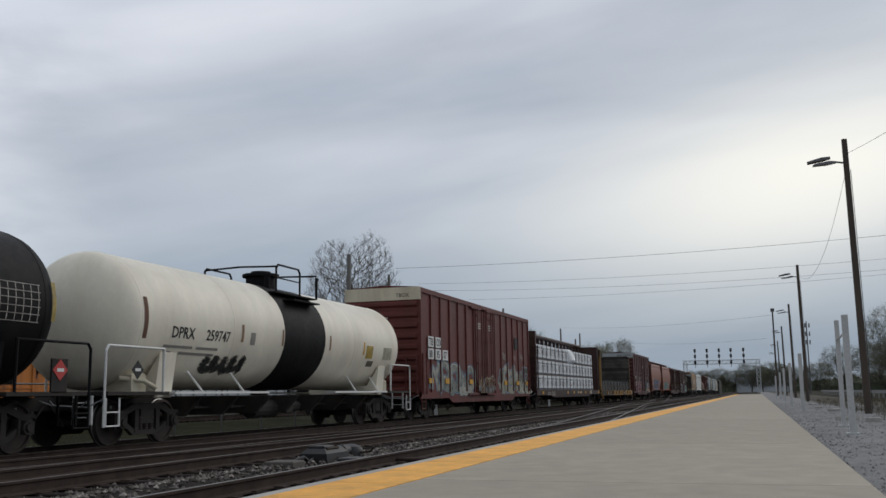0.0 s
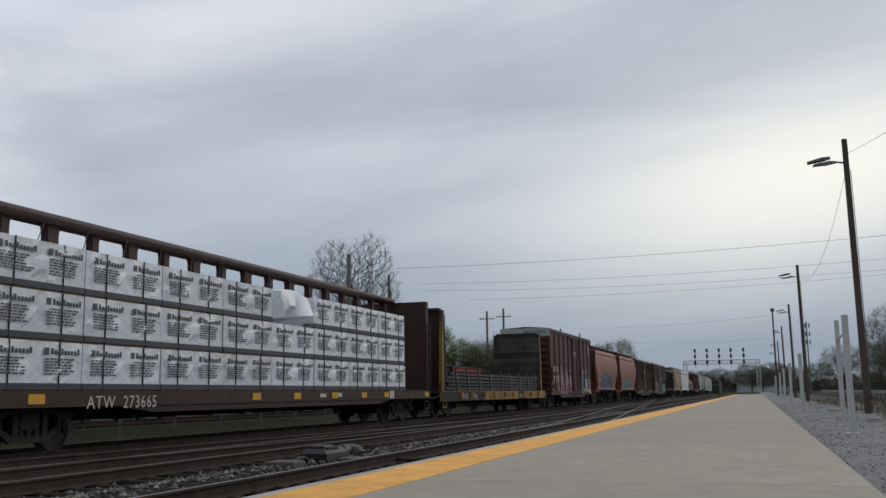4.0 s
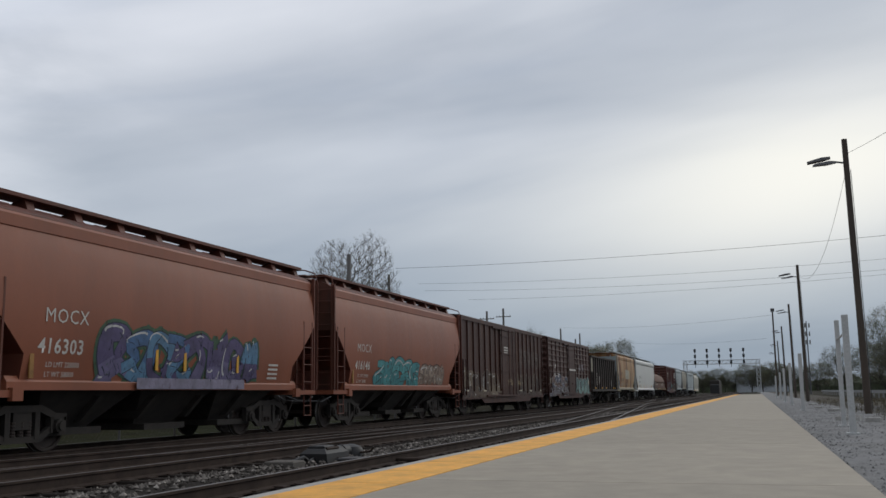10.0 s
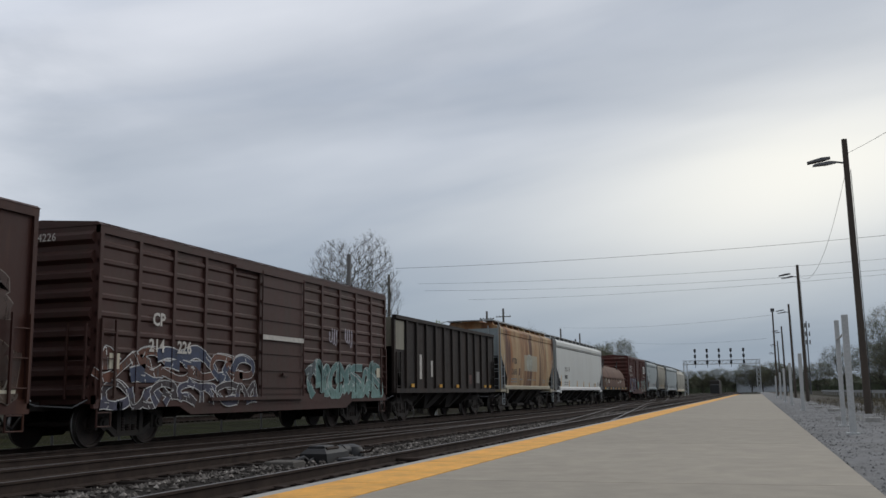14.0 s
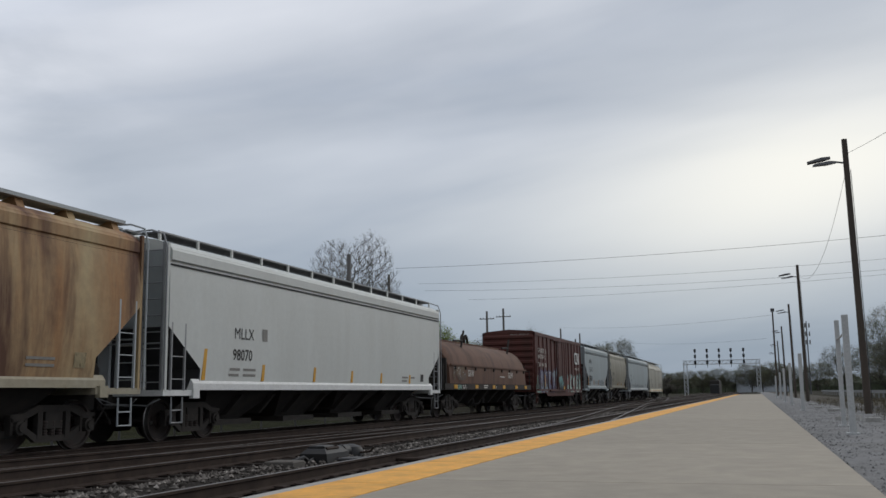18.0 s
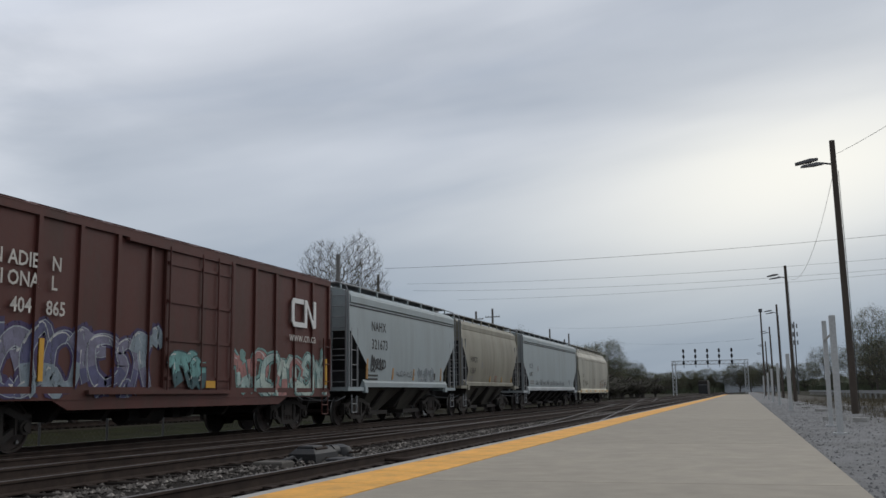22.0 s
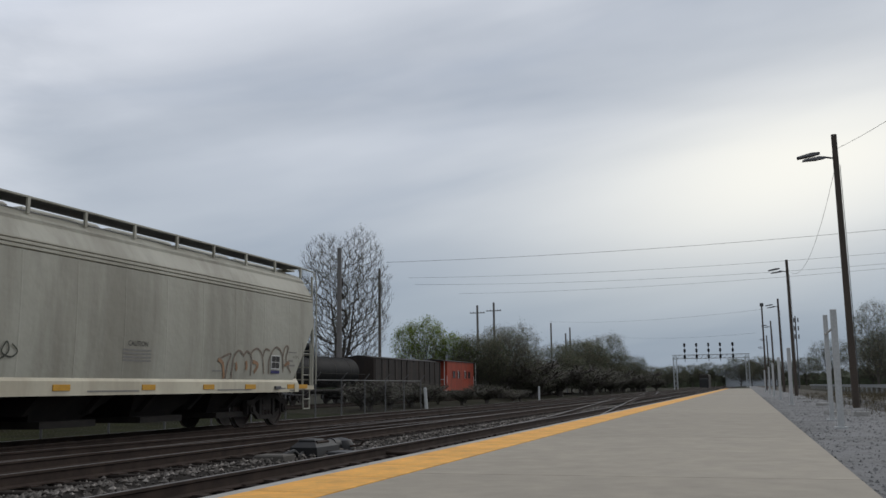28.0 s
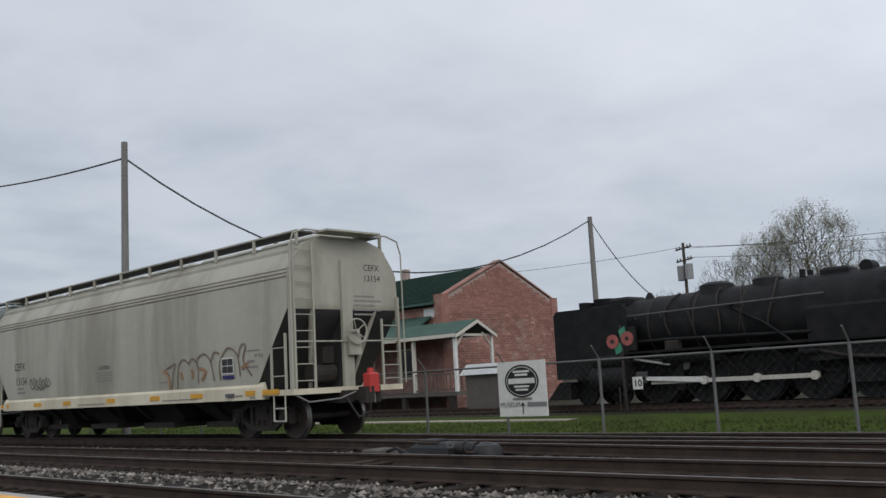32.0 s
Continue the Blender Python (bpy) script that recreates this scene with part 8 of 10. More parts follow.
def refrigerator_car(y0, y1, number, red_x):
    car, h = parked("refrigerator_car", "orange refrigerator car with peeling paint and a red diamond", "refrigerator car", y0, y1)
    hw, bot, top = 1.48, 0.84, 4.36
    part("body", B().bx(-hw, hw, -h + 0.05, h - 0.05, bot, top), M["orange"], car)
    part("roof", B().prism([(-hw - 0.04, top), (hw + 0.04, top), (hw, top + 0.08), (0, top + 0.2), (-hw, top + 0.08)], "y", -h, h), M["reefer_end"], car)
    for k in range(12):
        y = -h + 0.6 + k * (2 * h - 1.2) / 11
        part("roof_seam", B().prism([(-hw, top + 0.08), (0, top + 0.2), (hw, top + 0.08), (hw, top + 0.12), (0, top + 0.24), (-hw, top + 0.12)], "y", y - 0.03, y + 0.03), M["reefer_end"], car)
    for s in (-1, 1):
        e = part("end_wall", B().bx(-hw - 0.01, hw + 0.01, min(s * (h - 0.05), s * h), max(s * (h - 0.05), s * h), bot, top + 0.02), M["reefer_end"], car)
        for k in range(9):
            z = bot + 0.25 + k * 0.38
            part("end_corrugation", B().prism([(s * h, z - 0.13), (s * (h + 0.09), z - 0.04), (s * (h + 0.09), z + 0.04), (s * h, z + 0.13)], "x", -hw + 0.12, hw - 0.12), M["reefer_end"], e)
        ladder(car, hw + 0.05, s * (h - 0.3), bot, top, 0.42, "x", M["orange"], 8)
        step(car, hw, s * (h - 0.3), M["under"])
    for y in np.linspace(-h + 1.2, h - 1.2, 9):
        if abs(y - 0.6) > 1.0:
            part("side_seam", B().bx(hw, hw + 0.012, y - 0.02, y + 0.02, bot + 0.1, top - 0.15), M["orange"], car)
    d = part("door", B().bx(hw, hw + 0.07, -0.7, 1.9, bot + 0.05, top - 0.12), M["orange"], car)
    for y in (-0.5, 0.6, 1.7):
        part("lock_rod", B().cyl((hw + 0.1, y, bot), (hw + 0.1, y, top - 0.1), 0.025, 6), M["orange"], d)
    for z in (1.55, 2.6, 3.7):
        part("door_rib", B().bx(hw + 0.07, hw + 0.10, -0.65, 1.85, z - 0.03, z + 0.03), M["orange"], d)
    part("side_sill", B().bx(hw - 0.05, hw + 0.03, -h + 0.3, h - 0.3, bot - 0.06, bot + 0.06), M["orange"], car)
    for ya, yb in ((-h + 0.3, -h + 0.8), (-h + 1.3, -h + 2.2), (-h + 3.4, -1.2), (-0.4, 2.4), (3.2, 4.4), (5.0, h - 1.6), (h - 0.9, h - 0.3)):
        part("sill_tab", B().prism([(ya, bot - 0.06), (yb, bot - 0.06), (yb - 0.08, bot - 0.24), (ya + 0.08, bot - 0.24)], "x", hw - 0.02, hw + 0.02), M["orange"], car)
    for ya, yb in ((-h + 0.1, -0.75), (1.95, h - 0.1)):
        part("belt_rail", B().bx(hw, hw + 0.03, ya, yb, 2.38, 2.46), M["orange"], car)
    part("side_plate", B().bx(hw, hw + 0.025, -h + 0.05, h - 0.05, top - 0.14, top - 0.02), M["reefer_end"], car)
    part("vent_door", B().bx(hw, hw + 0.03, -h + 2.35, -h + 3.25, 1.75, 2.3), M["reefer_end"], car)
    part("battery_box", B().bx(hw - 0.1, hw + 0.02, -h + 0.75, -h + 1.3, 1.05, 1.5), M["under"], car)
    part("diamond", B().prism([(red_x - 0.85, 3.35), (red_x + 0.1, 2.75), (red_x + 0.85, 3.15), (red_x - 0.15, 3.8)], "x", hw, hw + 0.014), colour((0.30, 0.03, 0.02)), car, "faded red diamond")
    if number == "38662":
        quad = [(red_x - 0.85, 3.35), (red_x + 0.1, 2.75), (red_x + 0.85, 3.15), (red_x - 0.15, 3.8)]
        for (ua, va), (ub, vb) in zip(quad, quad[1:] + quad[:1]):
            part("diamond_edge", B().cyl((hw + 0.016, ua, va), (hw + 0.016, ub, vb), 0.035, 4), M["letter_white"], car)
        bars([(red_x - 0.35, 3.42, 0.35, 0.1), (red_x - 0.55, 3.24, 1.0, 0.12), (red_x - 0.05, 3.06, 0.4, 0.1)], lambda u, v: (hw + 0.02, u, v), M["letter_white"], car, "lettering_bar")
    letters("U R T X", 0.30, lambda u, v: (hw + 0.006, -h + 2.5 + u, 2.75 + v), M["letter_black"], car)
    letters(number, 0.30, lambda u, v: (hw + 0.006, -h + 2.55 + u, 2.38 + v), M["letter_black"], car)
    # peeled patches where the paint has gone
    rnd = random.Random(int(y0))
    for k in range(64):
        cy, cz, r = rnd.choice((rnd.uniform(-h + 0.4, h - 0.4), -0.8, 2.0, -h + 0.5, h - 0.5)) + rnd.gauss(0, 0.12), rnd.choice((rnd.gauss(1.1, 0.12), rnd.gauss(4.0, 0.12), rnd.gauss(2.3, 0.1), rnd.uniform(1, 4.2))), rnd.uniform(0.03, 0.13)
        if -0.7 < cy < 1.9 or abs(cy) > h - 0.3:
            continue
        pts = [(cy + r * rnd.uniform(0.4, 1.2) * math.cos(a), cz + r * rnd.uniform(0.5, 2.4) * math.sin(a)) for a in np.linspace(0, 6.283, 10)[:-1]]
        part("peeled_patch", B().prism(pts, "x", hw, hw + 0.004), M["reefer_end"], car)
    part("centre_sill", B().bx(-0.3, 0.3, -h - 0.3, h + 0.3, 0.72, bot), M["under"], car)
    brake_rigging(car, M["under"])
    museum_trucks(car, h)


def old_hopper(y0, y1):
    car, h = parked("museum_hopper", "pale grey ribbed covered hopper at rest", "covered hopper", y0, y1)
    m, hw, bot, top = M["hopper_pale"], 1.42, 1.12, 4.05
    part("body", B().prism([(-h, 2.6), (-h, top), (h, top), (h, 2.6), (h - 1.3, bot), (-h + 1.3, bot)], "x", -hw, hw), m, car)
    for k in range(13):
        y = -h + 1.35 + k * (2 * h - 2.7) / 12
        part("side_post", B().bx(hw, hw + 0.09, y - 0.04, y + 0.04, bot, top), m, car)
    part("top_rim", B().bx(hw - 0.02, hw + 0.1, -h, h, top - 0.1, top + 0.06), m, car)
    part("side_sill", B().bx(hw - 0.02, hw + 0.1, -h, h, bot - 0.12, bot + 0.05), m, car)
    part("roof", B().prism([(-hw, top), (hw, top), (hw - 0.1, top + 0.1), (0, top + 0.2), (-hw + 0.1, top + 0.1)], "y", -h, h), m, car)
    for k in range(5):
        y = -h + 2 * h * (k + 0.5) / 5
        part("hatch", B().chamfer(-0.7, 0.7, y - 0.6, y + 0.6, top + 0.15, top + 0.34, 0.06), M["lamp_grey"], car)
    for s in (-1, 1):
        # dark sheet on the sloped end: shade put into the colour
        part("slope_side", B().prism([(s * h, 2.6), (s * (h - 1.3), bot), (s * (h - 1.32), bot), (s * (h - 0.02), 2.6)], "x", -hw - 0.004, hw + 0.004), M["recess_shade"], car)
        for x in (-hw, hw):
            part("corner_post", B().bx(x - 0.06, x + 0.06, s * h - 0.05, s * h + 0.05, bot - 0.1, top), m, car)
            part("side_rail", B().bx(x - 0.03, x + 0.03, min(s * h, s * (h - 1.35)), max(s * h, s * (h - 1.35)), 2.1, 2.16), m, car)
        part("platform_end", B().bx(-hw, hw, min(s * h, s * (h - 1.4)), max(s * h, s * (h - 1.4)), bot - 0.12, bot - 0.02), m, car)
        ladder(car, hw, s * (h - 0.3), bot, top, 0.4, "x", m, 7)
    for k in range(4):
        y = (-1.5 + k) * 2.9
        part("discharge_hopper", B().loft([[(1.2, y - 1.3, bot), (1.2, y + 1.3, bot), (-1.2, y + 1.3, bot), (-1.2, y - 1.3, bot)], [(0.4, y - 0.3, 0.5), (0.4, y + 0.3, 0.5), (-0.4, y + 0.3, 0.5), (-0.4, y - 0.3, 0.5)]]), m, car)
    bars([(-h + 2.0, 2.3, 0.9, 0.16), (-h + 2.1, 2.05, 0.7, 0.14)], lambda u, v: (hw + 0.004, u, v), M["letter_grey"], car)
    part("centre_sill", B().bx(-0.3, 0.3, -h - 0.3, h + 0.3, 0.72, bot), M["under"], car)
    museum_trucks(car, h)


def old_tank(y0, y1):
    car, h = parked("museum_tank_car", "old black tank car with a tall dome", "tank car", y0, y1)
    r, zc = 1.15, 2.35
    t = h - 0.5
    prof = [(-t, 0.02), (-t + 0.05, 0.5), (-t + 0.2, 0.9), (-t + 0.45, r), (t - 0.45, r), (t - 0.2, 0.9), (t - 0.05, 0.5), (t, 0.02)]
    part("tank", B().lathe(prof, "y", (0, 0, zc), 36), M["tank_black"], car, smooth=True)
    part("dome", B().lathe([(zc + 0.8, 0.85), (zc + 1.75, 0.85), (zc + 1.95, 0.6), (zc + 2.05, 0.2), (zc + 2.15, 0.1)], "z", (0, -2.2, 0), 20), M["tank_black"], car, smooth=True)
    for k in range(4):
        part("tank_band", B().lathe([(-t + 1.5 + k * 2.8, r + 0.01), (-t + 1.58 + k * 2.8, r + 0.01)], "y", (0, 0, zc), 36), M["under"], car)
    part("deck", B().bx(-1.35, 1.35, -h, h, 0.95, 1.08), M["under"], car)
    part("hand_rail", B().tube([(1.38, -h + 0.3, 2.2), (1.38, h - 0.3, 2.2)], 0.02, 6), M["under"], car)
    part("centre_sill", B().bx(-0.3, 0.3, -h - 0.3, h + 0.3, 0.72, 0.95), M["under"], car)
    museum_trucks(car, h)


def dark_wagon(y0, y1, label, mat, top):
    car, h = parked("museum_box_car", label, "box car", y0, y1)
    part("body", B().bx(-1.42, 1.42, -h, h, 0.9, top), mat, car)
    part("roof", B().prism([(-1.48, top), (1.48, top), (0, top + 0.25)], "y", -h, h), M["under"], car)
    part("door", B().bx(1.42, 1.48, -1.0, 1.0, 1.0, top - 0.15), mat, car)
    for y in np.linspace(-h + 0.3, h - 0.3, 12):
        part("side_post", B().bx(1.42, 1.47, y - 0.05, y + 0.05, 0.9, top), mat, car)
    part("centre_sill", B().bx(-0.3, 0.3, -h - 0.3, h + 0.3, 0.7, 0.9), M["under"], car)
    museum_trucks(car, h, 1.9)


def caboose(y0, y1, label, mat, bay, frame_mat, logo=False):
    car, h = parked("caboose", label, "caboose", y0, y1)
    hw, bot, top, hb = 1.45, 1.0, 3.72, h - 1.0
    part("body", B().bx(-hw, hw, -hb, hb, bot, top), mat, car)
    roof = [(-hw - 0.1, top), (hw + 0.1, top), (hw + 0.05, top + 0.06), (0, top + 0.24), (-hw - 0.05, top + 0.06)]
    part("roof", B().prism(roof, "y", -h, h), mat if logo else M["under"], car)
    part("floor_frame", B().bx(-hw, hw, -h, h, bot - 0.22, bot), mat, car)
    if bay:
        part("bay", B().prism([(-1.05, 1.75), (1.05, 1.75), (1.05, 3.3), (-1.05, 3.3)], "x", hw, hw + 0.32), mat, car)
        part("bay_roof", B().prism([(hw, 3.6), (hw + 0.36, 3.28), (hw, 3.28)], "y", -1.1, 1.1), mat, car)
        wins = [(0.0, 2.45, 0.62, 0.62, hw + 0.32)]
    else:
        wins = [(-2.6, 2.4, 0.4, 0.6, hw), (-0.9, 2.4, 0.4, 0.6, hw), (1.6, 2.4, 0.4, 0.6, hw), (3.0, 2.4, 0.4, 0.6, hw)]
    for y, z, w, hh, x in wins + ([(-3.6, 2.45, 0.45, 0.55, hw), (4.0, 2.45, 0.4, 0.5, hw)] if bay else []):
        f = part("window_frame", B().bx(x, x + 0.04, y - w - 0.07, y + w + 0.07, z - hh / 2 - 0.12, z + hh / 2 + 0.12), frame_mat, car)
        part("pane", B().bx(x + 0.04, x + 0.046, y - w, y - 0.03, z - hh / 2 - 0.05, z + hh / 2 + 0.05), M["glass_dark"], f)
        part("pane", B().bx(x + 0.04, x + 0.046, y + 0.03, y + w, z - hh / 2 - 0.05, z + hh / 2 + 0.05), M["glass_dark"], f)
    for y in (-1.25, 1.25):
        part("grab_iron", B().tube([(hw + 0.03, y, 2.0), (hw + 0.1, y, 2.05), (hw + 0.1, y, 2.75), (hw + 0.03, y, 2.8)], 0.025, 6), M["white_paint"], car)
    for s in (-1, 1):
        for x in (-hw, hw):
            part("end_post", B().cyl((x, s * (h - 0.06), bot), (x, s * (h - 0.06), top), 0.03, 6), M["white_paint"], car)
            part("end_grab", B().tube([(x, s * (hb + 0.05), 1.4), (x, s * (hb + 0.1), 2.3)], 0.022, 6), M["white_paint"], car)
            st = part("steps", B().bx(x - 0.03 if x < 0 else x - 0.35, x + 0.35 if x < 0 else x + 0.03, min(s * (hb + 0.1), s * (h - 0.1)), max(s * (hb + 0.1), s * (h - 0.1)), 0.42, 0.47), M["white_paint"], car)
            for z in (0.62, 0.82):
                part("tread", B().bx(x - 0.03 if x < 0 else x - 0.35, x + 0.35 if x < 0 else x + 0.03, min(s * (hb + 0.1), s * (h - 0.1)), max(s * (hb + 0.1), s * (h - 0.1)), z, z + 0.04), M["white_paint"], st)
        part("end_railing", B().tube([(-hw, s * (h - 0.05), 1.9), (hw, s * (h - 0.05), 1.9)], 0.025, 6).tube([(-0.5, s * (h - 0.05), bot), (-0.5, s * (h - 0.05), 1.9)], 0.022, 6).tube([(0.5, s * (h - 0.05), bot), (0.5, s * (h - 0.05), 1.9)], 0.022, 6), M["white_paint"], car)
        brake_wheel(car, 0.6, s * (h - 0.1), 2.35, s, M["under"])
    if logo:
        x = hw + 0.005
        ring = B()
        for a, c in zip(np.linspace(0.6, 5.7, 22), np.linspace(0.6, 5.7, 22)[1:]):
            ring.add([(x, -2.45 + rr * math.cos(t), 1.98 + rr * math.sin(t)) for rr, t in ((0.36, a), (0.52, a), (0.52, c), (0.36, c))], [(0, 1, 2, 3)])
        part("emblem", ring, M["white_paint"], car, "white open ring emblem")
        bars([(-3.0, 1.28, 1.3, 0.08), (2.0, 2.05, 1.6, 0.26), (2.6, 1.7, 1.0, 0.2), (-hb + 0.1, 1.9, 1.0, 0.12), (-hb + 0.1, 1.7, 1.0, 0.12), (-hb + 0.1, 2.1, 1.0, 0.05)], lambda u, v: (x, u, v), M["white_paint"], car, "lettering_bar")
        bars([(3.85, 1.5, 0.95, 0.42)], lambda u, v: (x, u, v), M["white_paint"], car, "data_panel")
        bars([(3.89 + 0.3 * k, 1.54, 0.27, 0.34) for k in range(3)], lambda u, v: (x + 0.004, u, v), M["black_paint"], car, "data_field")
    part("stack", B().cyl((-0.6, 1.6, top + 0.1), (-0.6, 1.6, top + 0.7), 0.08, 10).cyl((-0.6, 1.6, top + 0.66), (-0.6, 1.6, top + 0.78), 0.13, 10), M["galv"], car)
    part("centre_sill", B().bx(-0.3, 0.3, -h - 0.2, h + 0.2, 0.72, bot - 0.2), M["under"], car)
    museum_trucks(car, h, 2.3)


def steam_locomotive():
    y0, y1 = -22.3, -7.5
    car = thing("steam_locomotive", pose(MUSEUM_X, 0, -0.12), "black steam locomotive with white side rods on display", "locomotive")
    K = M["loco_black"]
    zc = 2.72
    part("boiler", B().lathe([(-21.9, 0.95), (-21.7, 1.02), (-18.5, 1.05), (-18.4, 1.08), (-15.0, 1.14), (-12.6, 1.22), (-9.8, 1.22)], "y", (0, 0, zc), 36), K, car, smooth=True)
    for k, y in enumerate((-20.2, -18.4, -16.6, -14.8, -13.2)):
        part("boiler_band", B().lathe([(y - 0.04, 1.07 + 0.03 * k), (y + 0.04, 1.07 + 0.03 * k)], "y", (0, 0, zc), 36), M["under"], car, smooth=True)
    part("firebox", B().chamfer(-1.3, 1.3, -12.6, -9.7, 1.2, 3.0, 0.2), K, car)
    part("smokebox_front", B().cyl((0, -22.0, zc), (0, -21.85, zc), 0.85, 24), K, car, smooth=True)
    part("headlight", B().cyl((0, -22.2, zc), (0, -21.9, zc), 0.26, 16), K, car)
    for x in (-1.42, 1.42):
        part("smoke_deflector", B().prism([(-22.3, 1.0), (-22.3, 3.4), (-22.15, 3.55), (-19.2, 3.55), (-19.05, 3.4), (-19.05, 1.5), (-19.6, 1.0)], "x", x - 0.02, x + 0.02), K, car)
        part("running_board", B().bx(x - 0.3, x + 0.12, -20.5, -9.9, 1.78, 1.86), K, car)
        part("cylinder", B().cyl((x * 0.95, -20.6, 0.95), (x * 0.95, -19.1, 0.95), 0.45, 20), K, car, smooth=True)
        part("valve_chest", B().cyl((x * 0.92, -20.5, 1.6), (x * 0.92, -19.2, 1.6), 0.3, 16), K, car, smooth=True)
    part("stack", B().cyl((0, -20.9, 3.5), (0, -20.9, 3.95), 0.36, 18, 0.42), K, car, smooth=True)
    part("feedwater_heater", B().chamfer(-0.6, 0.6, -20.3, -19.4, 3.55, 3.9, 0.1), K, car)
    part("bell", B().lathe([(3.7, 0.2), (3.78, 0.19), (3.95, 0.1), (4.0, 0.03)], "z", (0, -18.9, 0), 16), K, car, smooth=True)
    for y, r in ((-16.2, 0.62), (-14.3, 0.55)):
        part("dome", B().lathe([(3.55, r + 0.1), (3.7, r), (3.98, r * 0.95), (4.08, r * 0.6), (4.1, 0.05)], "z", (0, y, 0), 24), K, car, smooth=True)
    part("turret", B().chamfer(-0.4, 0.4, -12.4, -11.5, 3.85, 4.08, 0.08), K, car)
    part("pop_valve", B().cyl((0.3, -13.0, 3.8), (0.3, -13.0, 4.12), 0.1, 10).cyl((-0.3, -13.0, 3.8), (-0.3, -13.0, 4.12), 0.1, 10), K, car)
    for x in (-1, 1):
        part("hand_rail", B().tube([(x * 1.1, -21.5, 3.1), (x * 1.25, -12.0, 3.25)], 0.025, 6), M["lamp_grey"], car)
        part("pipe", B().tube([(x * 1.08, -19.0, 2.2), (x * 1.25, -17.5, 2.2), (x * 1.3, -12.5, 2.1)], 0.06, 8), K, car)
        part("air_tank", B().cyl((x * 1.2, -17.8, 1.6), (x * 1.2, -15.6, 1.6), 0.22, 14), K, car, smooth=True)
        for y in (-21.4, -19.9):
            part("pilot_wheel", B().cyl((x * 0.7, y, 0.46), (x * 0.82, y, 0.46), 0.46, 24), K, car, smooth=True)
        for k in range(4):
            y = -18.3 + k * 1.9
            w = part("driving_wheel", B().lathe([(x * 0.70, 0.9), (x * 0.68, 0.93), (x * 0.72, 0.88), (x * 0.84, 0.87), (x * 0.84, 0.76), (x * 0.76, 0.74)], "x", (0, y, 0.88), 32), K, car, smooth=True)
            for a in range(10):
                t = a * 0.628
                part("spoke", B().cyl((x * 0.8, y, 0.88), (x * 0.8, y + 0.78 * math.cos(t), 0.88 + 0.78 * math.sin(t)), 0.035, 5), K, w)
            part("hub", B().cyl((x * 0.7, y, 0.88), (x * 0.95, y, 0.88), 0.16, 12), K, w)
        part("side_rod", B().bx(x * 1.04 - 0.05, x * 1.04 + 0.05, -18.45, -12.5, 0.69, 0.83), M["letter_white"], car)
        for y in (-16.4, -14.5, -12.6):
            part("rod_end", B().cyl((x * 0.98, y, 0.76), (x * 1.14, y, 0.76), 0.14, 16), M["letter_white"], car)
        part("main_rod", B().prism([(-19.0, 0.86), (-16.4, 0.70), (-16.4, 0.88), (-19.0, 0.98)], "x", x * 1.14 - 0.04, x * 1.14 + 0.04), M["white_paint"], car)
        part("eccentric_rod", B().cyl((x * 1.2, -19.0, 1.6), (x * 1.2, -17.6, 1.35), 0.04, 6), M["white_paint"], car)
    part("pilot", B().prism([(-22.9, 0.25), (-22.3, 0.9), (-21.8, 0.9), (-21.8, 0.25)], "x", -1.3, 1.3), K, car)
    part("frame", B().bx(-0.6, 0.6, -22.0, -8.0, 0.7, 1.5), K, car)
    # pipes, steps and fittings along the boiler
    for k, y in enumerate((-19.7, -17.6, -16.7, -15.7, -14.9, -13.8)):
        for x in (-1, 1):
            r = 1.10 + 0.03 * k
            arc = [(x * r * math.sin(a), y + 0.12 * math.sin(3 * a + k), zc + r * math.cos(a)) for a in np.linspace(0.25, 1.9, 9)]
            part("sand_pipe", B().tube(arc, 0.022 + 0.008 * (k % 2), 6), M["under"], car)
    for x in (-1, 1):
        for k in range(9):
            y = -21.0 + k * 1.05
            part("rail_stanchion", B().cyl((x * 1.05, y, 3.0), (x * (1.14 + 0.012 * k), y, 3.14 + 0.015 * k), 0.02, 6), M["lamp_grey"], car)
        part("air_pump", B().cyl((x * 1.25, -19.0, 1.9), (x * 1.25, -19.0, 2.75), 0.2, 14).cyl((x * 1.25, -19.45, 1.9), (x * 1.25, -19.45, 2.75), 0.2, 14), K, car, smooth=True)
        part("mechanical_lubricator", B().chamfer(x * 1.25 - 0.14, x * 1.25 + 0.14, -17.6, -17.1, 1.86, 2.15, 0.03), M["under"], car)
        part("injector", B().cyl((x * 1.3, -12.9, 1.5), (x * 1.3, -12.3, 1.5), 0.13, 10), K, car, smooth=True)
        part("injector_pipe", B().tube([(x * 1.3, -12.3, 1.5), (x * 1.38, -11.4, 1.3), (x * 1.38, -10.0, 1.2), (x * 1.2, -9.4, 0.7)], 0.05, 8), M["under"], car)
        part("delivery_pipe", B().tube([(x * 1.3, -12.9, 1.6), (x * 1.34, -13.3, 2.0), (x * 1.27, -14.0, 2.5), (x * 1.1, -15.2, 3.1)], 0.045, 8), K, car)
        part("brake_hanger", B().bx(x * 0.95 - 0.05, x * 0.95 + 0.05, -17.5, -17.2, 0.45, 1.3), K, car)
        part("valve_gear_link", B().prism([(-17.1, 1.15), (-16.9, 1.15), (-16.75, 1.75), (-16.9, 1.85), (-17.05, 1.75)], "x", x * 1.12 - 0.03, x * 1.12 + 0.03), M["lamp_grey"], car)
        part("radius_rod", B().cyl((x * 1.14, -19.3, 1.55), (x * 1.14, -17.0, 1.5), 0.035, 6), M["lamp_grey"], car)
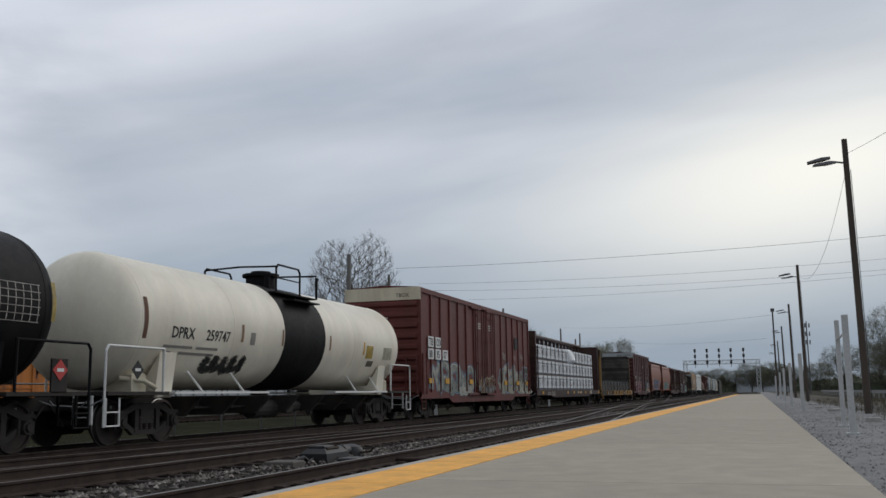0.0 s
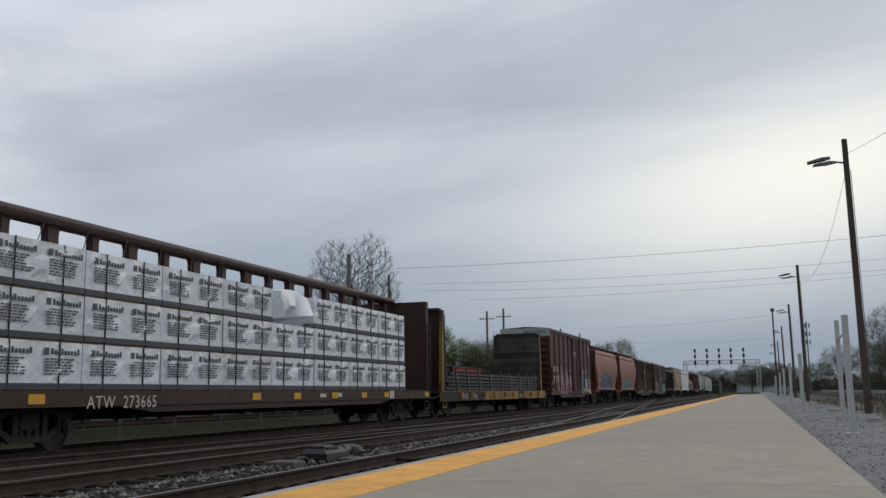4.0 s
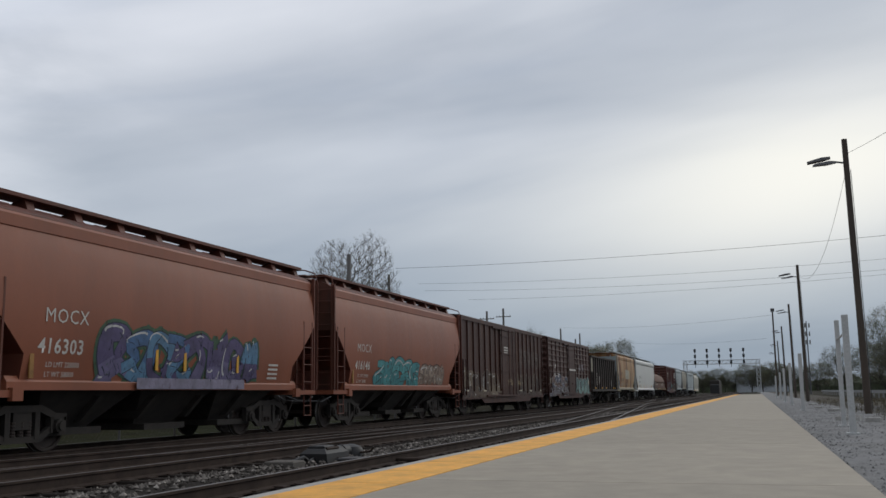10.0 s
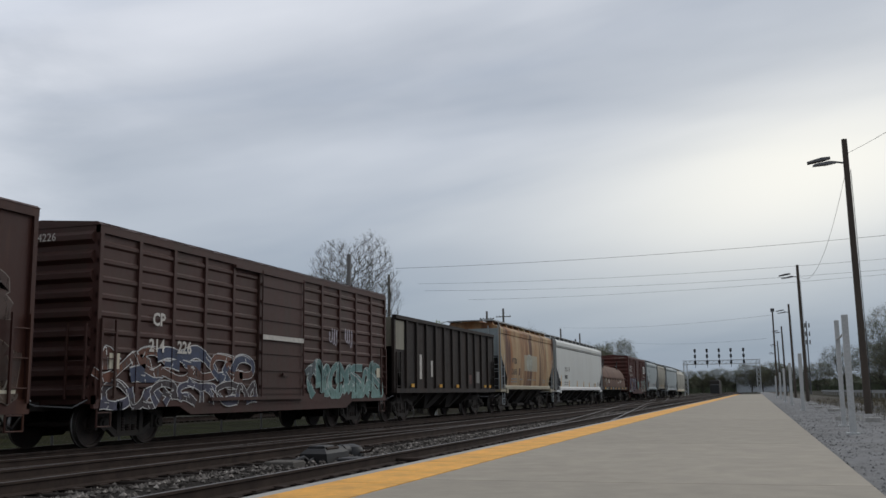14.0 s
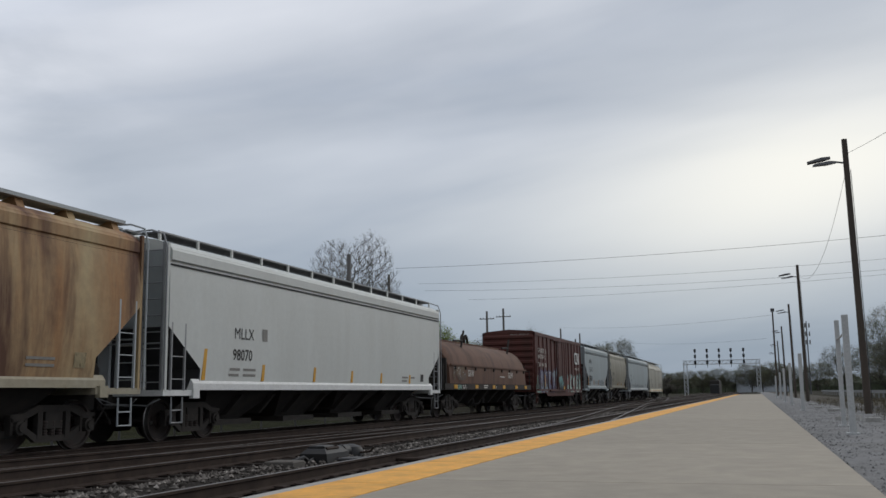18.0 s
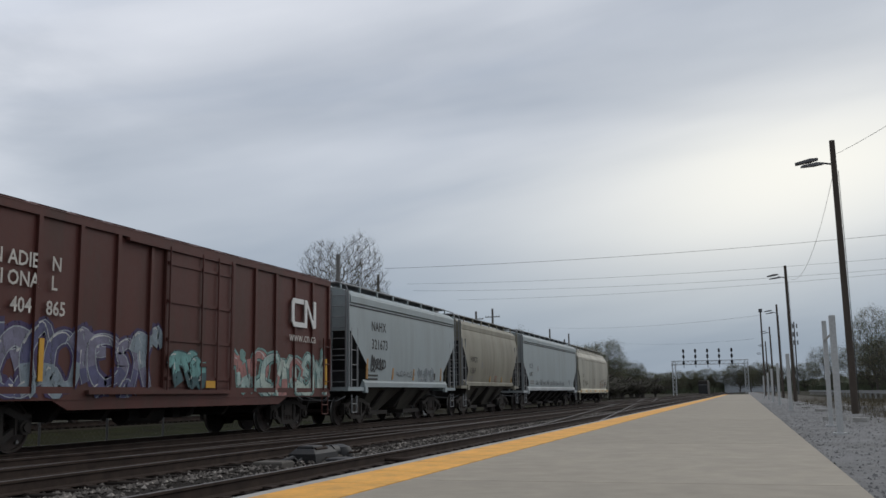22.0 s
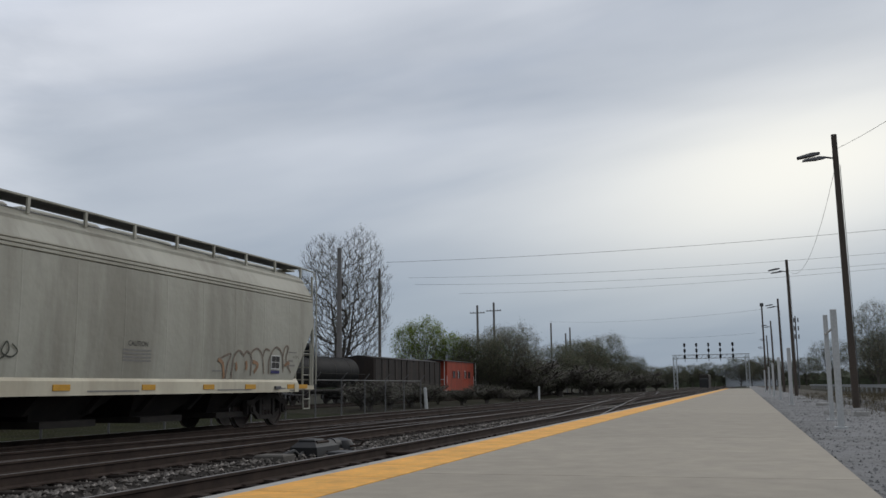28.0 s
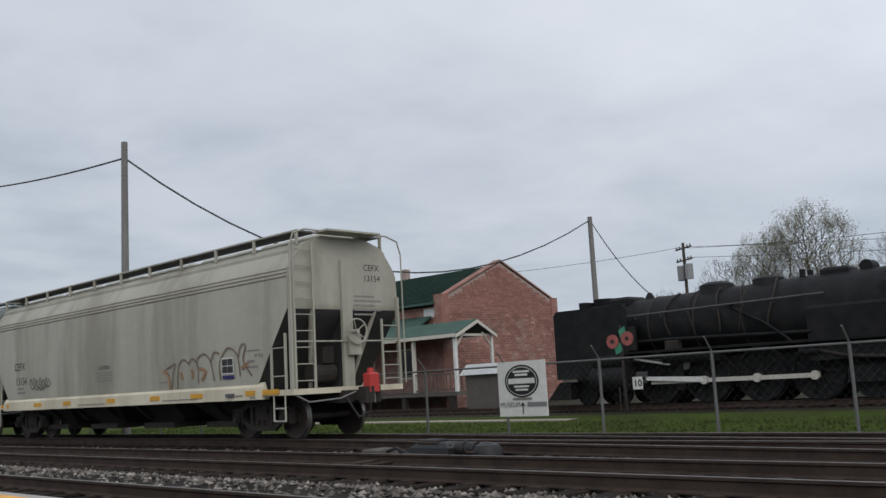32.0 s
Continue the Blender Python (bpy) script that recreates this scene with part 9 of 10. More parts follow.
        part("crosshead", B().chamfer(x * 1.1 - 0.08, x * 1.1 + 0.08, -19.0, -18.6, 0.75, 1.15, 0.03), M["lamp_grey"], car)
        part("cab_step", B().bx(x * 1.45 - 0.12, x * 1.45 + 0.12, -9.6, -9.2, 0.7, 0.74).bx(x * 1.45 - 0.12, x * 1.45 + 0.12, -9.6, -9.2, 1.1, 1.14).bx(x * 1.45 - 0.1, x * 1.45 - 0.06, -9.6, -9.2, 0.7, 1.6), K, car)
    part("whistle", B().cyl((0.2, -12.1, 3.9), (0.2, -12.1, 4.35), 0.05, 8), M["lamp_grey"], car)
    part("generator", B().cyl((-0.3, -11.0, 4.0), (0.3, -11.0, 4.0), 0.2, 14), K, car, smooth=True)
    part("stack_shield", B().bx(-0.7, 0.7, -21.6, -21.3, 3.5, 3.85), K, car)
    part("check_valve", B().cyl((0.9, -15.2, 3.1), (1.15, -15.2, 3.2), 0.1, 10), K, car)
    # cab
    cab = part("cab", B().bx(-1.5, 1.5, -9.9, -7.0, 1.6, 3.45), K, car)
    part("cab_roof", B().prism([(-1.6, 3.4), (1.6, 3.4), (1.3, 3.72), (0, 3.86), (-1.3, 3.72)], "y", -10.1, -6.95), K, cab)
    for y in (-9.0, -7.9):
        f = part("cab_window", B().bx(1.5, 1.53, y - 0.4, y + 0.4, 2.65, 3.25), M["under"], cab)
        part("pane", B().bx(1.53, 1.536, y - 0.34, y + 0.34, 2.7, 3.2), M["glass_dark"], f)
    letters("3001", 0.34, lambda u, v: (1.51, -8.95 + u * 1.45, 2.12 + v), M["white_paint"], cab, bold=0.01)
    part("number_card", B().bx(1.55, 1.57, -18.9, -18.5, 0.55, 0.98), M["white_paint"], car)
    letters("10", 0.34, lambda u, v: (1.575, -18.86 + u, 0.65 + v), M["black_paint"], car, bold=0.008)
    part("cab_ladder", B().tube([(1.5, -7.2, 0.5), (1.5, -7.2, 3.2)], 0.03, 6).tube([(1.5, -6.95, 0.5), (1.5, -6.95, 3.2)], 0.03, 6), M["white_paint"], car)
    part("trailing_truck", B().chamfer(-1.1, 1.1, -11.6, -8.4, 0.5, 1.1, 0.1), K, car)
    for y in (-11.0, -9.2):
        for x in (-0.76, 0.76):
            part("trailing_wheel", B().cyl((x - 0.06, y, 0.52), (x + 0.06, y, 0.52), 0.52, 24), K, car, smooth=True)
    # old target signal in front of it
    t = thing("target_signal", pose(-27.4, -18.55, -0.45), "old signal with pink discs and green arms", "signal")
    part("mast", B().cyl((0, 0, 0), (0, 0, 3.1), 0.05, 8), M["under"], t)
    for y, z in ((-0.30, 2.55), (0.30, 2.62)):
        d = part("disc", B().cyl((0.06, y, z), (0.09, y, z), 0.24, 20), colour((0.42, 0.12, 0.11)), t)
        part("lens", B().cyl((0.09, y, z), (0.10, y, z), 0.07, 12), M["black_paint"], d)
    part("arm", B().prism([(-0.05, 2.9), (0.2, 3.05), (0.25, 2.75), (0.05, 2.6)], "x", 0.03, 0.06), colour((0.06, 0.30, 0.18)), t)
    part("arm", B().prism([(-0.25, 2.4), (0.0, 2.5), (0.05, 2.2), (-0.2, 2.1)], "x", 0.03, 0.06), colour((0.06, 0.30, 0.18)), t)
    part("base_ladder", B().bx(0.1, 0.14, -0.15, -0.11, 0, 1.0).bx(0.1, 0.14, 0.11, 0.15, 0, 1.0), M["under"], t)


def depot():
    """Brick freight house with a green roof and a timber porch."""
    t = thing("museum_building", Matrix.Identity(4), "old brick freight house with green roof and timber porch", "building")
    xa, xb, y0, y1, ze, zp = -36.7, -46.3, -36.0, -62.0, 5.6, 7.85
    xm = (xa + xb) / 2
    g = part("gable_wall", B().prism([(xb, -0.4), (xa, -0.4), (xa, ze), (xm, zp - 0.1), (xb, ze)], "y", y0 - 0.35, y0 - 0.02), M["mortar"], t)
    # courses of brick on the gable that faces the line: real pieces in the upper part, a joined rest below
    rnd = random.Random(3)
    brick = B().bx(-0.20, 0.20, -0.02, 0.012, 0.0, 0.115).mesh("brick", M["brick"])
    z, count, row = zp - 0.25, 0, 0
    rest = B()
    while z > -0.4:
        half = (xa - xb) / 2 if z <= ze - 0.12 else max(0.0, (zp - 0.25 - z) / (zp - ze) * (xa - xb) / 2)
        x = xm - half + (0.21 if row % 2 else 0.0)
        while x < xm + half - 0.2:
            if count < 300:
                part("brick", brick, None, g, at=(x + 0.2, y0, z))
                count += 1
            else:
                rest.bx(x + 0.003, x + 0.403, y0 - 0.02, y0 + 0.012, z, z + 0.115)
            x += 0.42
        z -= 0.135
        row += 1
    tagged(part("brick_course", rest, M["brick_joined"], g), kind="stuff")
    part("coping", B().prism([(xb - 0.15, ze + 0.0), (xm, zp), (xa + 0.15, ze), (xa + 0.15, ze + 0.09), (xm, zp + 0.09), (xb - 0.15, ze + 0.09)], "y", y0 - 0.45, y0 + 0.05), M["brick_joined"], t)
    for x in (xa, xb):
        part("corner_pier", B().bx(x - 0.3, x + 0.3, y0 - 0.5, y0 + 0.06, -0.4, ze + 0.2), M["brick_joined"], t)
    part("side_wall", B().bx(xa - 0.3, xa, y1, y0 - 0.35, -0.4, 5.2), M["brick_joined"], t)
    part("side_wall", B().bx(xb, xb + 0.3, y1, y0 - 0.35, -0.4, 5.2), M["brick_joined"], t)
    part("back_wall", B().prism([(xb, -0.4), (xa, -0.4), (xa, ze), (xm, zp - 0.1), (xb, ze)], "y", y1 - 0.3, y1), M["brick_joined"], t)
    for s, x in ((1, xa + 0.5), (-1, xb - 0.5)):
        r = part("roof_slope", B().prism([(x, ze - 0.35), (xm, zp - 0.35), (xm, zp - 0.2), (x, ze - 0.2)], "y", y1, y0 - 0.45), M["green_roof"], t)
        if s > 0:
            for k in range(22):
                f = (k + 0.5) / 22
                zz, xx = ze - 0.2 + (zp - ze) * f, x + (xm - x) * f
                part("shingle_course", B().bx(xx - 0.13, xx + 0.13, y1, y0 - 0.5, zz, zz + 0.035), M["green_roof"], r)
    part("chimney", B().bx(xm - 0.2, xm + 0.2, -44.2, -43.8, 7.0, 8.3), M["mortar"], t)
    part("patch_board", B().bx(xa + 0.002, xa + 0.03, -37.6, -36.4, 4.6, 5.1), M["white_paint"], t)
    part("white_brace", B().cyl((xa + 0.1, -36.4, 4.4), (xa + 0.1, -37.3, 3.9), 0.05, 6), M["white_paint"], t)
    # the porch along the track side
    p0, p1, xo, zd = -33.0, -58.0, -34.25, 0.55
    part("porch_deck", B().bx(-37.0, xo, p1, p0, zd - 0.2, zd), M["deck_wood"], t)
    part("porch_roof", B().prism([(xo + 0.25, 3.35), (-35.65, 4.05), (-35.65, 4.15), (xo + 0.25, 3.45)], "y", p1, p0 + 0.3), M["green_roof"], t)
    part("porch_roof", B().prism([(-37.1, 3.35), (-35.65, 4.05), (-35.65, 4.15), (-37.1, 3.45)], "y", -38, p0 + 0.3), M["green_roof"], t)
    part("porch_roof", B().prism([(-36.7, 4.6), (-35.65, 4.05), (-35.65, 4.15), (-36.7, 4.7)], "y", p1, -37), M["green_roof"], t)
    part("porch_fascia", B().bx(xo + 0.22, xo + 0.28, p1, p0 + 0.3, 3.24, 3.42), M["trim_cream"], t)
    for a, c in (((xo + 0.25, 3.36), (-35.65, 4.12)), ((-37.1, 3.36), (-35.65, 4.12))):
        part("barge_board", B().prism([a, c, (c[0], c[1] - 0.17), (a[0], a[1] - 0.17)], "y", p0 + 0.28, p0 + 0.34), M["trim_cream"], t)
    for y in (p0, -36.0, -39.5, -43, -46.5, -50):
        part("porch_post", B().bx(xo - 0.08, xo + 0.08, y - 0.08, y + 0.08, zd, 3.3), M["white_paint"] if y == p0 else M["trim_cream"], t)
    part("porch_post", B().bx(-37.05, -36.93, p0 - 0.06, p0 + 0.06, zd, 3.35), M["white_paint"], t)
    for x, s in ((xo, -1), (-37.0, 1)):
        part("porch_brace", B().cyl((x, p0, 2.7), (x + s * 0.7, p0, 3.5), 0.06, 6), M["trim_cream"], t)
    part("porch_tie", B().bx(-37.0, xo, p0 - 0.05, p0 + 0.05, 3.3, 3.42), M["trim_cream"], t)
    for k in range(46):
        y = p0 - 0.15 - k * 0.28
        part("baluster", B().bx(xo + 0.0, xo + 0.04, y - 0.02, y + 0.02, zd + 0.1, zd + 0.9), M["deck_wood"], t)
    for z in (zd + 0.1, zd + 0.9):
        part("porch_rail", B().bx(xo - 0.03, xo + 0.06, p0 - 13.2, p0, z - 0.03, z + 0.04), M["deck_wood"], t)
    for k in range(7):
        part("baluster", B().bx(-34.6 - k * 0.3 - 0.02, -34.6 - k * 0.3 + 0.02, p0 - 0.02, p0 + 0.02, zd + 0.1, zd + 0.9), M["deck_wood"], t)
    part("porch_rail", B().bx(-36.9, xo, p0 - 0.03, p0 + 0.03, zd + 0.88, zd + 0.95), M["deck_wood"], t)
    for y in (-33.5, -37, -41, -45):
        part("deck_pier", B().bx(xo - 0.3, xo - 0.05, y - 0.15, y + 0.15, -0.45, zd - 0.2), M["under"], t)
    for k, y in enumerate((-39.0, -42.5)):
        f = part("window_frame", B().bx(xa, xa + 0.05, y - 0.6, y + 0.6, 1.3, 3.0), M["trim_cream"], t)
        part("pane", B().bx(xa + 0.05, xa + 0.056, y - 0.5, y + 0.5, 1.4, 2.9), M["glass_dark"], f)
    d = part("freight_door", B().bx(xa, xa + 0.06, -48, -45.5, zd, 3.0), M["deck_wood"], t)
    shed = thing("garden_shed", pose(-30.6, -27.2, -0.42), "small grey wooden shed with a pale roof", "shed")
    part("wall", B().bx(-0.9, 0.9, -0.9, 0.9, 0, 1.7), M["deck_wood"], shed)
    part("roof", B().prism([(-1.1, 1.7), (1.1, 1.7), (0.6, 2.15), (-0.6, 2.15)], "y", -1.1, 1.1), M["post_white"], shed)
    path = thing("garden_path", Matrix.Identity(4), "pale concrete path across the lawn", "path")
    part("slab", B().bx(-26.6, -25.2, -60, -19.5, -0.5, -0.40), M["concrete"], path)


def wooden_pole(x, y, top, label="weathered wooden utility pole", arms=(), r=0.15, mat="pole_grey", base=-0.45):
    t = thing("utility_pole", pose(x, y, base), label, "pole", "utility poles")
    part("pole", B().cyl((0, 0, 0), (0, 0, top - base), r, 12, r * 0.72), M[mat], t, smooth=True)
    for z, w, turn in arms:
        c, s = math.cos(radians(turn)) * w, math.sin(radians(turn)) * w
        a = part("cross_arm", B().cyl((-c, -s, z - base), (c, s, z - base), 0.07, 6), M[mat], t)
        for k in (-0.9, -0.5, 0.5, 0.9):
            part("insulator", B().cyl((c * k, s * k, z - base), (c * k, s * k, z - base + 0.2), 0.05, 6), M["lamp_grey"], a)
    return t


def wire(a, b, sag, r=0.012, label="thin dark overhead power line"):
    pts = []
    for k in range(17):
        u = k / 16
        p = Vector(a).lerp(Vector(b), u)
        p.z -= 4 * sag * u * (1 - u)
        pts.append(tuple(p))
    tagged(new("overhead_wire", B().tube(pts, r, 4).mesh("overhead_wire", M["wire"])), label, "wire", "overhead wires")


def build_poles():
    wooden_pole(-16.3, -32.1, 10.45, r=0.16)
    wooden_pole(-35.8, -25.4, 8.25, r=0.15)
    lp, lp2 = (-16.3, -32.1, 9.85), (-35.8, -25.4, 8.1)
    wire(lp, lp2, 3.3, 0.035, "twisted service cable between two poles")
    wire(lp, (-13.6, -52.0, 11.9), 0.5, 0.035, "twisted service cable between two poles")
    wire(lp2, (-38.3, -23.2, 3.9), 0.5, 0.022, "black service drop cable to a building")
    x = wooden_pole(-62.3, -36.0, 10.3, "utility pole with cross-arms and transformers", ((9.9, 1.1, 60), (9.0, 1.1, 60)), mat="wood_pole")
    for s in (-0.35, 0.35):
        part("transformer", B().cyl((s, s * 1.5, 8.0), (s, s * 1.5, 9.1), 0.3, 12), M["galv"], x)
    wire((-62.3, -36.0, 10.0), (-35.8, -60.0, 9.0), 1.0, 0.02)
    wire((-62.3, -36.0, 10.0), (-95.0, 30.0, 10.0), 1.2, 0.02)
    wire((-62.3, -36.0, 9.2), (-95.0, 30.0, 9.2), 1.2, 0.02)
    wooden_pole(-70.9, 55.5, 11.0, arms=((10.6, 1.1, 0),), mat="wood_pole")
    wooden_pole(-58.4, 93.2, 8.8, arms=((8.5, 1.1, 0),), mat="wood_pole")
    wooden_pole(-76.2, 24.2, 12.9, arms=((12.5, 1.2, 60),), mat="wood_pole")
    wooden_pole(-61.8, 5.3, 10.7, arms=((9.3, 1.5, 85),), mat="wood_pole")
    wire((-76.2, 24.2, 12.4), (-61.8, 5.3, 9.4), 0.9, 0.02)
    wire((-76.2, 24.2, 12.4), (-70.9, 55.5, 10.6), 0.8, 0.02)
    wire((-61.8, 5.3, 9.4), (-62.3, -36.0, 9.9), 0.9, 0.02)
    wire((-70.9, 55.5, 10.6), (-58.4, 93.2, 8.5), 0.6, 0.02)
    wooden_pole(-30.9, 70.4, 12.3, "thick bare utility pole beside a tree", r=0.24, mat="pole_grey")
    wooden_pole(-31.0, 79.6, 11.7, r=0.16, mat="pole_grey")
    wooden_pole(-39.8, 144.6, 13.8, r=0.22, arms=((12.6, 1.2, 0),))
    wooden_pole(-37.3, 145.3, 14.2, r=0.22, arms=((12.9, 1.2, 0),))
    wooden_pole(-43.9, 225.8, 16.1, r=0.26)
    wooden_pole(-44.6, 256.0, 16.7, r=0.26)
    wooden_pole(-34.0, 190.0, 11.5, r=0.22)
    for a, b, s in (((-30.3, 79.4, 12.2), (26, 76.5, 13.0), 0.6), ((-43.4, 122.5, 16.0), (28, 105, 14.6), 0.8), ((-43.0, 124.0, 15.2), (28, 106, 13.6), 0.9), ((-42.5, 143.9, 15.7), (30, 112, 14.0), 0.8),
                    ((-44.2, 225.7, 16.4), (3.1, 150, 12.0), 0.8), ((-32.2, 258, 13.9), (2.0, 170, 9.5), 0.6)):
        wire(a, b, s, 0.016)
    # cables on the lamp posts
    wire((3.68, 36.8, 9.45), (4.84, 18.0, 6.9), 0.12, 0.007, "thin black cable from a lamp post")
    wire((3.6, 36.8, 8.9), (3.45, 74.0, 9.2), 1.6, 0.008, "thin black cable between lamp posts")


def water_tower():
    t = thing("water_tower", pose(-120, 31.9, -0.4), "white water tower with a conical roof", "water tower")
    part("tank", B().lathe([(13.2, 2.6), (14.2, 3.35), (14.6, 3.5), (19.0, 3.5), (19.05, 3.6), (19.2, 3.6)], "z", (0, 0, 0), 36), M["tower"], t, smooth=True)
    part("roof", B().lathe([(19.2, 3.75), (19.25, 3.75), (21.4, 0.25), (21.7, 0.2), (21.9, 0.05)], "z", (0, 0, 0), 36), M["tower"], t, smooth=True)
    for a in range(6):
        c, s = math.cos(a * 1.047), math.sin(a * 1.047)
        part("leg", B().cyl((c * 4.2, s * 4.2, 0), (c * 3.0, s * 3.0, 14.2), 0.22, 10), M["tower"], t)
    part("riser", B().cyl((0, 0, 0), (0, 0, 13.4), 0.6, 14), M["tower"], t)
    part("railing", B().lathe([(14.7, 3.9), (14.75, 3.9)], "z", (0, 0, 0), 36), M["galv"], t)
    letters("Elkhart", 1.5, lambda u, v: (3.53 * math.cos((u - 2.3) / 3.53), 3.53 * math.sin((u - 2.3) / 3.53), 16.3 + v), colour((0.25, 0.27, 0.28)), t)


M["glass_dark"] = material("glass_dark", (0.03, 0.035, 0.04), (0.05, 0.055, 0.06), rough=0.12, scale=2.0, spec=0.6)
M["brick_joined"] = material("brick_joined", (0.33, 0.165, 0.13), (0.25, 0.115, 0.092), rough=0.9, scale=0.9, amount=0.8, dirt=(0.47, 0.36, 0.31), dirt_amount=0.4, bump=0.006, bump_scale=30, island=0.25)
refrigerator_car(6.65, 21.65, "38662", 3.5)
refrigerator_car(23.2, 38.2, "38794", 4.6)
old_hopper(39.7, 56.4)
old_tank(57.6, 70.6)
dark_wagon(72, 89.8, "dark weathered wooden box car at rest", M["black_steel"], 3.55)
caboose(90.9, 102.6, "red caboose with small windows", M["red_caboose"], False, M["red_caboose"])
dark_wagon(128, 141, "grey weathered box car among the trees", M["hopper_old"], 3.6)
dark_wagon(143, 156, "dark weathered box car among the trees", M["black_steel"], 3.4)
caboose(-7.0, 5.0, "blue bay-window caboose with white trim", M["blue"], True, M["lamp_grey"], True)
steam_locomotive()
depot()
build_poles()
water_tower()
# ---- trees ----
def grow(rnd, height, spread, levels, twig=0.012, trunk=0.2, fork=0.18, upward=0.55):
    """Branches as tapered tubes; returns the mesh builder and the tips."""
    b, tips = B(), []

    def limb(p, d, length, r, level):
        n = 3 if level < 2 else 2
        q = p
        for k in range(n):
            d = (d + Vector((rnd.uniform(-1, 1), rnd.uniform(-1, 1), rnd.uniform(-0.3, 0.9))) * 0.13).normalized()
            e = q + d * (length / n)
            r2 = max(r * (0.82 if level else 0.9), twig)
            b.cyl(q, e, r, 6 if level < 2 else (4 if level < 4 else 3), r2, caps=False)
            q, r = e, r2
            if level >= levels - 2:
                tips.append(e.copy())
        if level < levels:
            count = rnd.choice((2, 3, 3)) if level else 4
            for i in range(count):
                a = 6.283 * (i + rnd.random() * 0.6) / count
                side = Vector((math.cos(a), math.sin(a), 0))
                nd = (d * upward + side * spread * rnd.uniform(0.5, 1.0) + Vector((0, 0, 0.28))).normalized()
                limb(q, nd, length * rnd.uniform(0.62, 0.85), r * 0.66, level + 1)
            if level in (1, 2, 3):
                for i in range(2):
                    a = rnd.random() * 6.283
                    nd = (Vector((math.cos(a), math.sin(a), 0.35))).normalized()
                    limb(p + (q - p) * rnd.uniform(0.3, 0.8), nd, length * 0.55, r * 0.45, max(level + 1, levels - 2))
    limb(Vector((0, 0, -0.3)), Vector((0, 0, 1)), height * fork, trunk, 0)
    return b, tips


def leaf_mesh(rnd, tips, size, per, scatter, mats, name="crown"):
    b = B()
    for t in tips:
        for k in range(per):
            p = t + Vector((rnd.gauss(0, scatter), rnd.gauss(0, scatter), rnd.gauss(0, scatter)))
            a, c = rnd.uniform(0, 6.283), rnd.uniform(-0.8, 0.8)
            u = Vector((math.cos(a), math.sin(a), c)).normalized() * size * rnd.uniform(0.6, 1.3)
            w = Vector((-math.sin(a), math.cos(a), rnd.uniform(-0.6, 0.6))).normalized() * size * 0.6
            b.use(rnd.randrange(len(mats)))
            b.add([p - u * 0.5, p + w * 0.5, p + u * 0.5, p - w * 0.5], [(0, 1, 2, 3)])
    return b.mesh(name, mats)


def vase_tree(rnd, height, radius, trunk=0.28, count=3000):
    """A bare tree: limbs that reach every part of a rounded, two-lobed crown, each joined to the nearest limb below it."""
    b, tips = B(), []

    def inside(x, y, z):
        for cx, top, wide in ((-0.34, 0.95, 0.70), (0.38, 0.985, 0.66), (0.0, 0.80, 1.0)):
            mid = 0.60 * top
            dz = (z / height - mid) / (top - mid if z / height > mid else mid - 0.17)
            if ((x / radius - cx) / wide) ** 2 + (y / radius) ** 2 + dz * dz < 1:
                return True
        return False
    goals = []
    while len(goals) < count:
        p = (rnd.uniform(-1, 1) * radius * 1.1, rnd.uniform(-1, 1) * radius, rnd.uniform(0.17, 1.0) * height)
        if inside(*p):
            goals.append(p)
    nodes, parent, kids = [(0, 0, -0.3), (0.05, 0, height * 0.09), (-0.05, 0.05, height * 0.17)], [-1, 0, 1], [0, 0, 0]
    for cx, lean in ((-0.36, 0.1), (0.40, -0.1), (0.05, 0.35), (-0.1, -0.4)):
        last = 2
        for k in range(1, 8):
            f = k / 7
            nodes.append((radius * cx * f ** 0.7 + rnd.uniform(-0.12, 0.12), radius * lean * f + rnd.uniform(-0.12, 0.12), height * (0.17 + (0.70 if lean in (0.1, -0.1) else 0.45) * f)))
            parent.append(last)
            kids.append(0)
            last = len(nodes) - 1
    goals.sort(key=lambda p: math.hypot(p[0], p[1]) * 1.2 + abs(p[2] - height * 0.45) * 0.35)
    place = np.zeros((len(nodes) + 2 * count, 3))
    place[:len(nodes)] = nodes
    total = len(nodes)
    for g in goals:
        d = np.array(g) - place[:total]
        far = np.sqrt((d * d).sum(1)) + np.maximum(0.0, 0.55 * np.hypot(d[:, 0], d[:, 1]) - d[:, 2]) * 2.2
        near = int(far.argmin())
        q = place[near]
        place[total] = q + (np.array(g) - q) * 0.55 + np.array([rnd.uniform(-0.05, 0.05), rnd.uniform(-0.05, 0.05), -0.03])
        place[total + 1] = g
        parent += [near, total]
        kids += [0, 0]
        total += 2
    for i in range(total - 1, 0, -1):
        kids[parent[i]] += kids[i] + 1
    thick = lambda i: min(trunk, 0.008 + 0.0036 * kids[i] ** 0.5)
    for i in range(1, total):
        p, q = Vector(place[parent[i]]), Vector(place[i])
        b.cyl(p, q, min(thick(parent[i]), thick(i) * 1.35), 7 if kids[i] > 150 else 3, thick(i), caps=False)
        if kids[i] < 2:
            for k in range(2):
                e = q + Vector((rnd.uniform(-0.3, 0.3), rnd.uniform(-0.3, 0.3), rnd.uniform(0.15, 0.5)))
                b.cyl(q, e, 0.008, 3, 0.005, caps=False)
                tips += [e, q + (e - q) * 0.5]
    return b, tips


TREES = {}


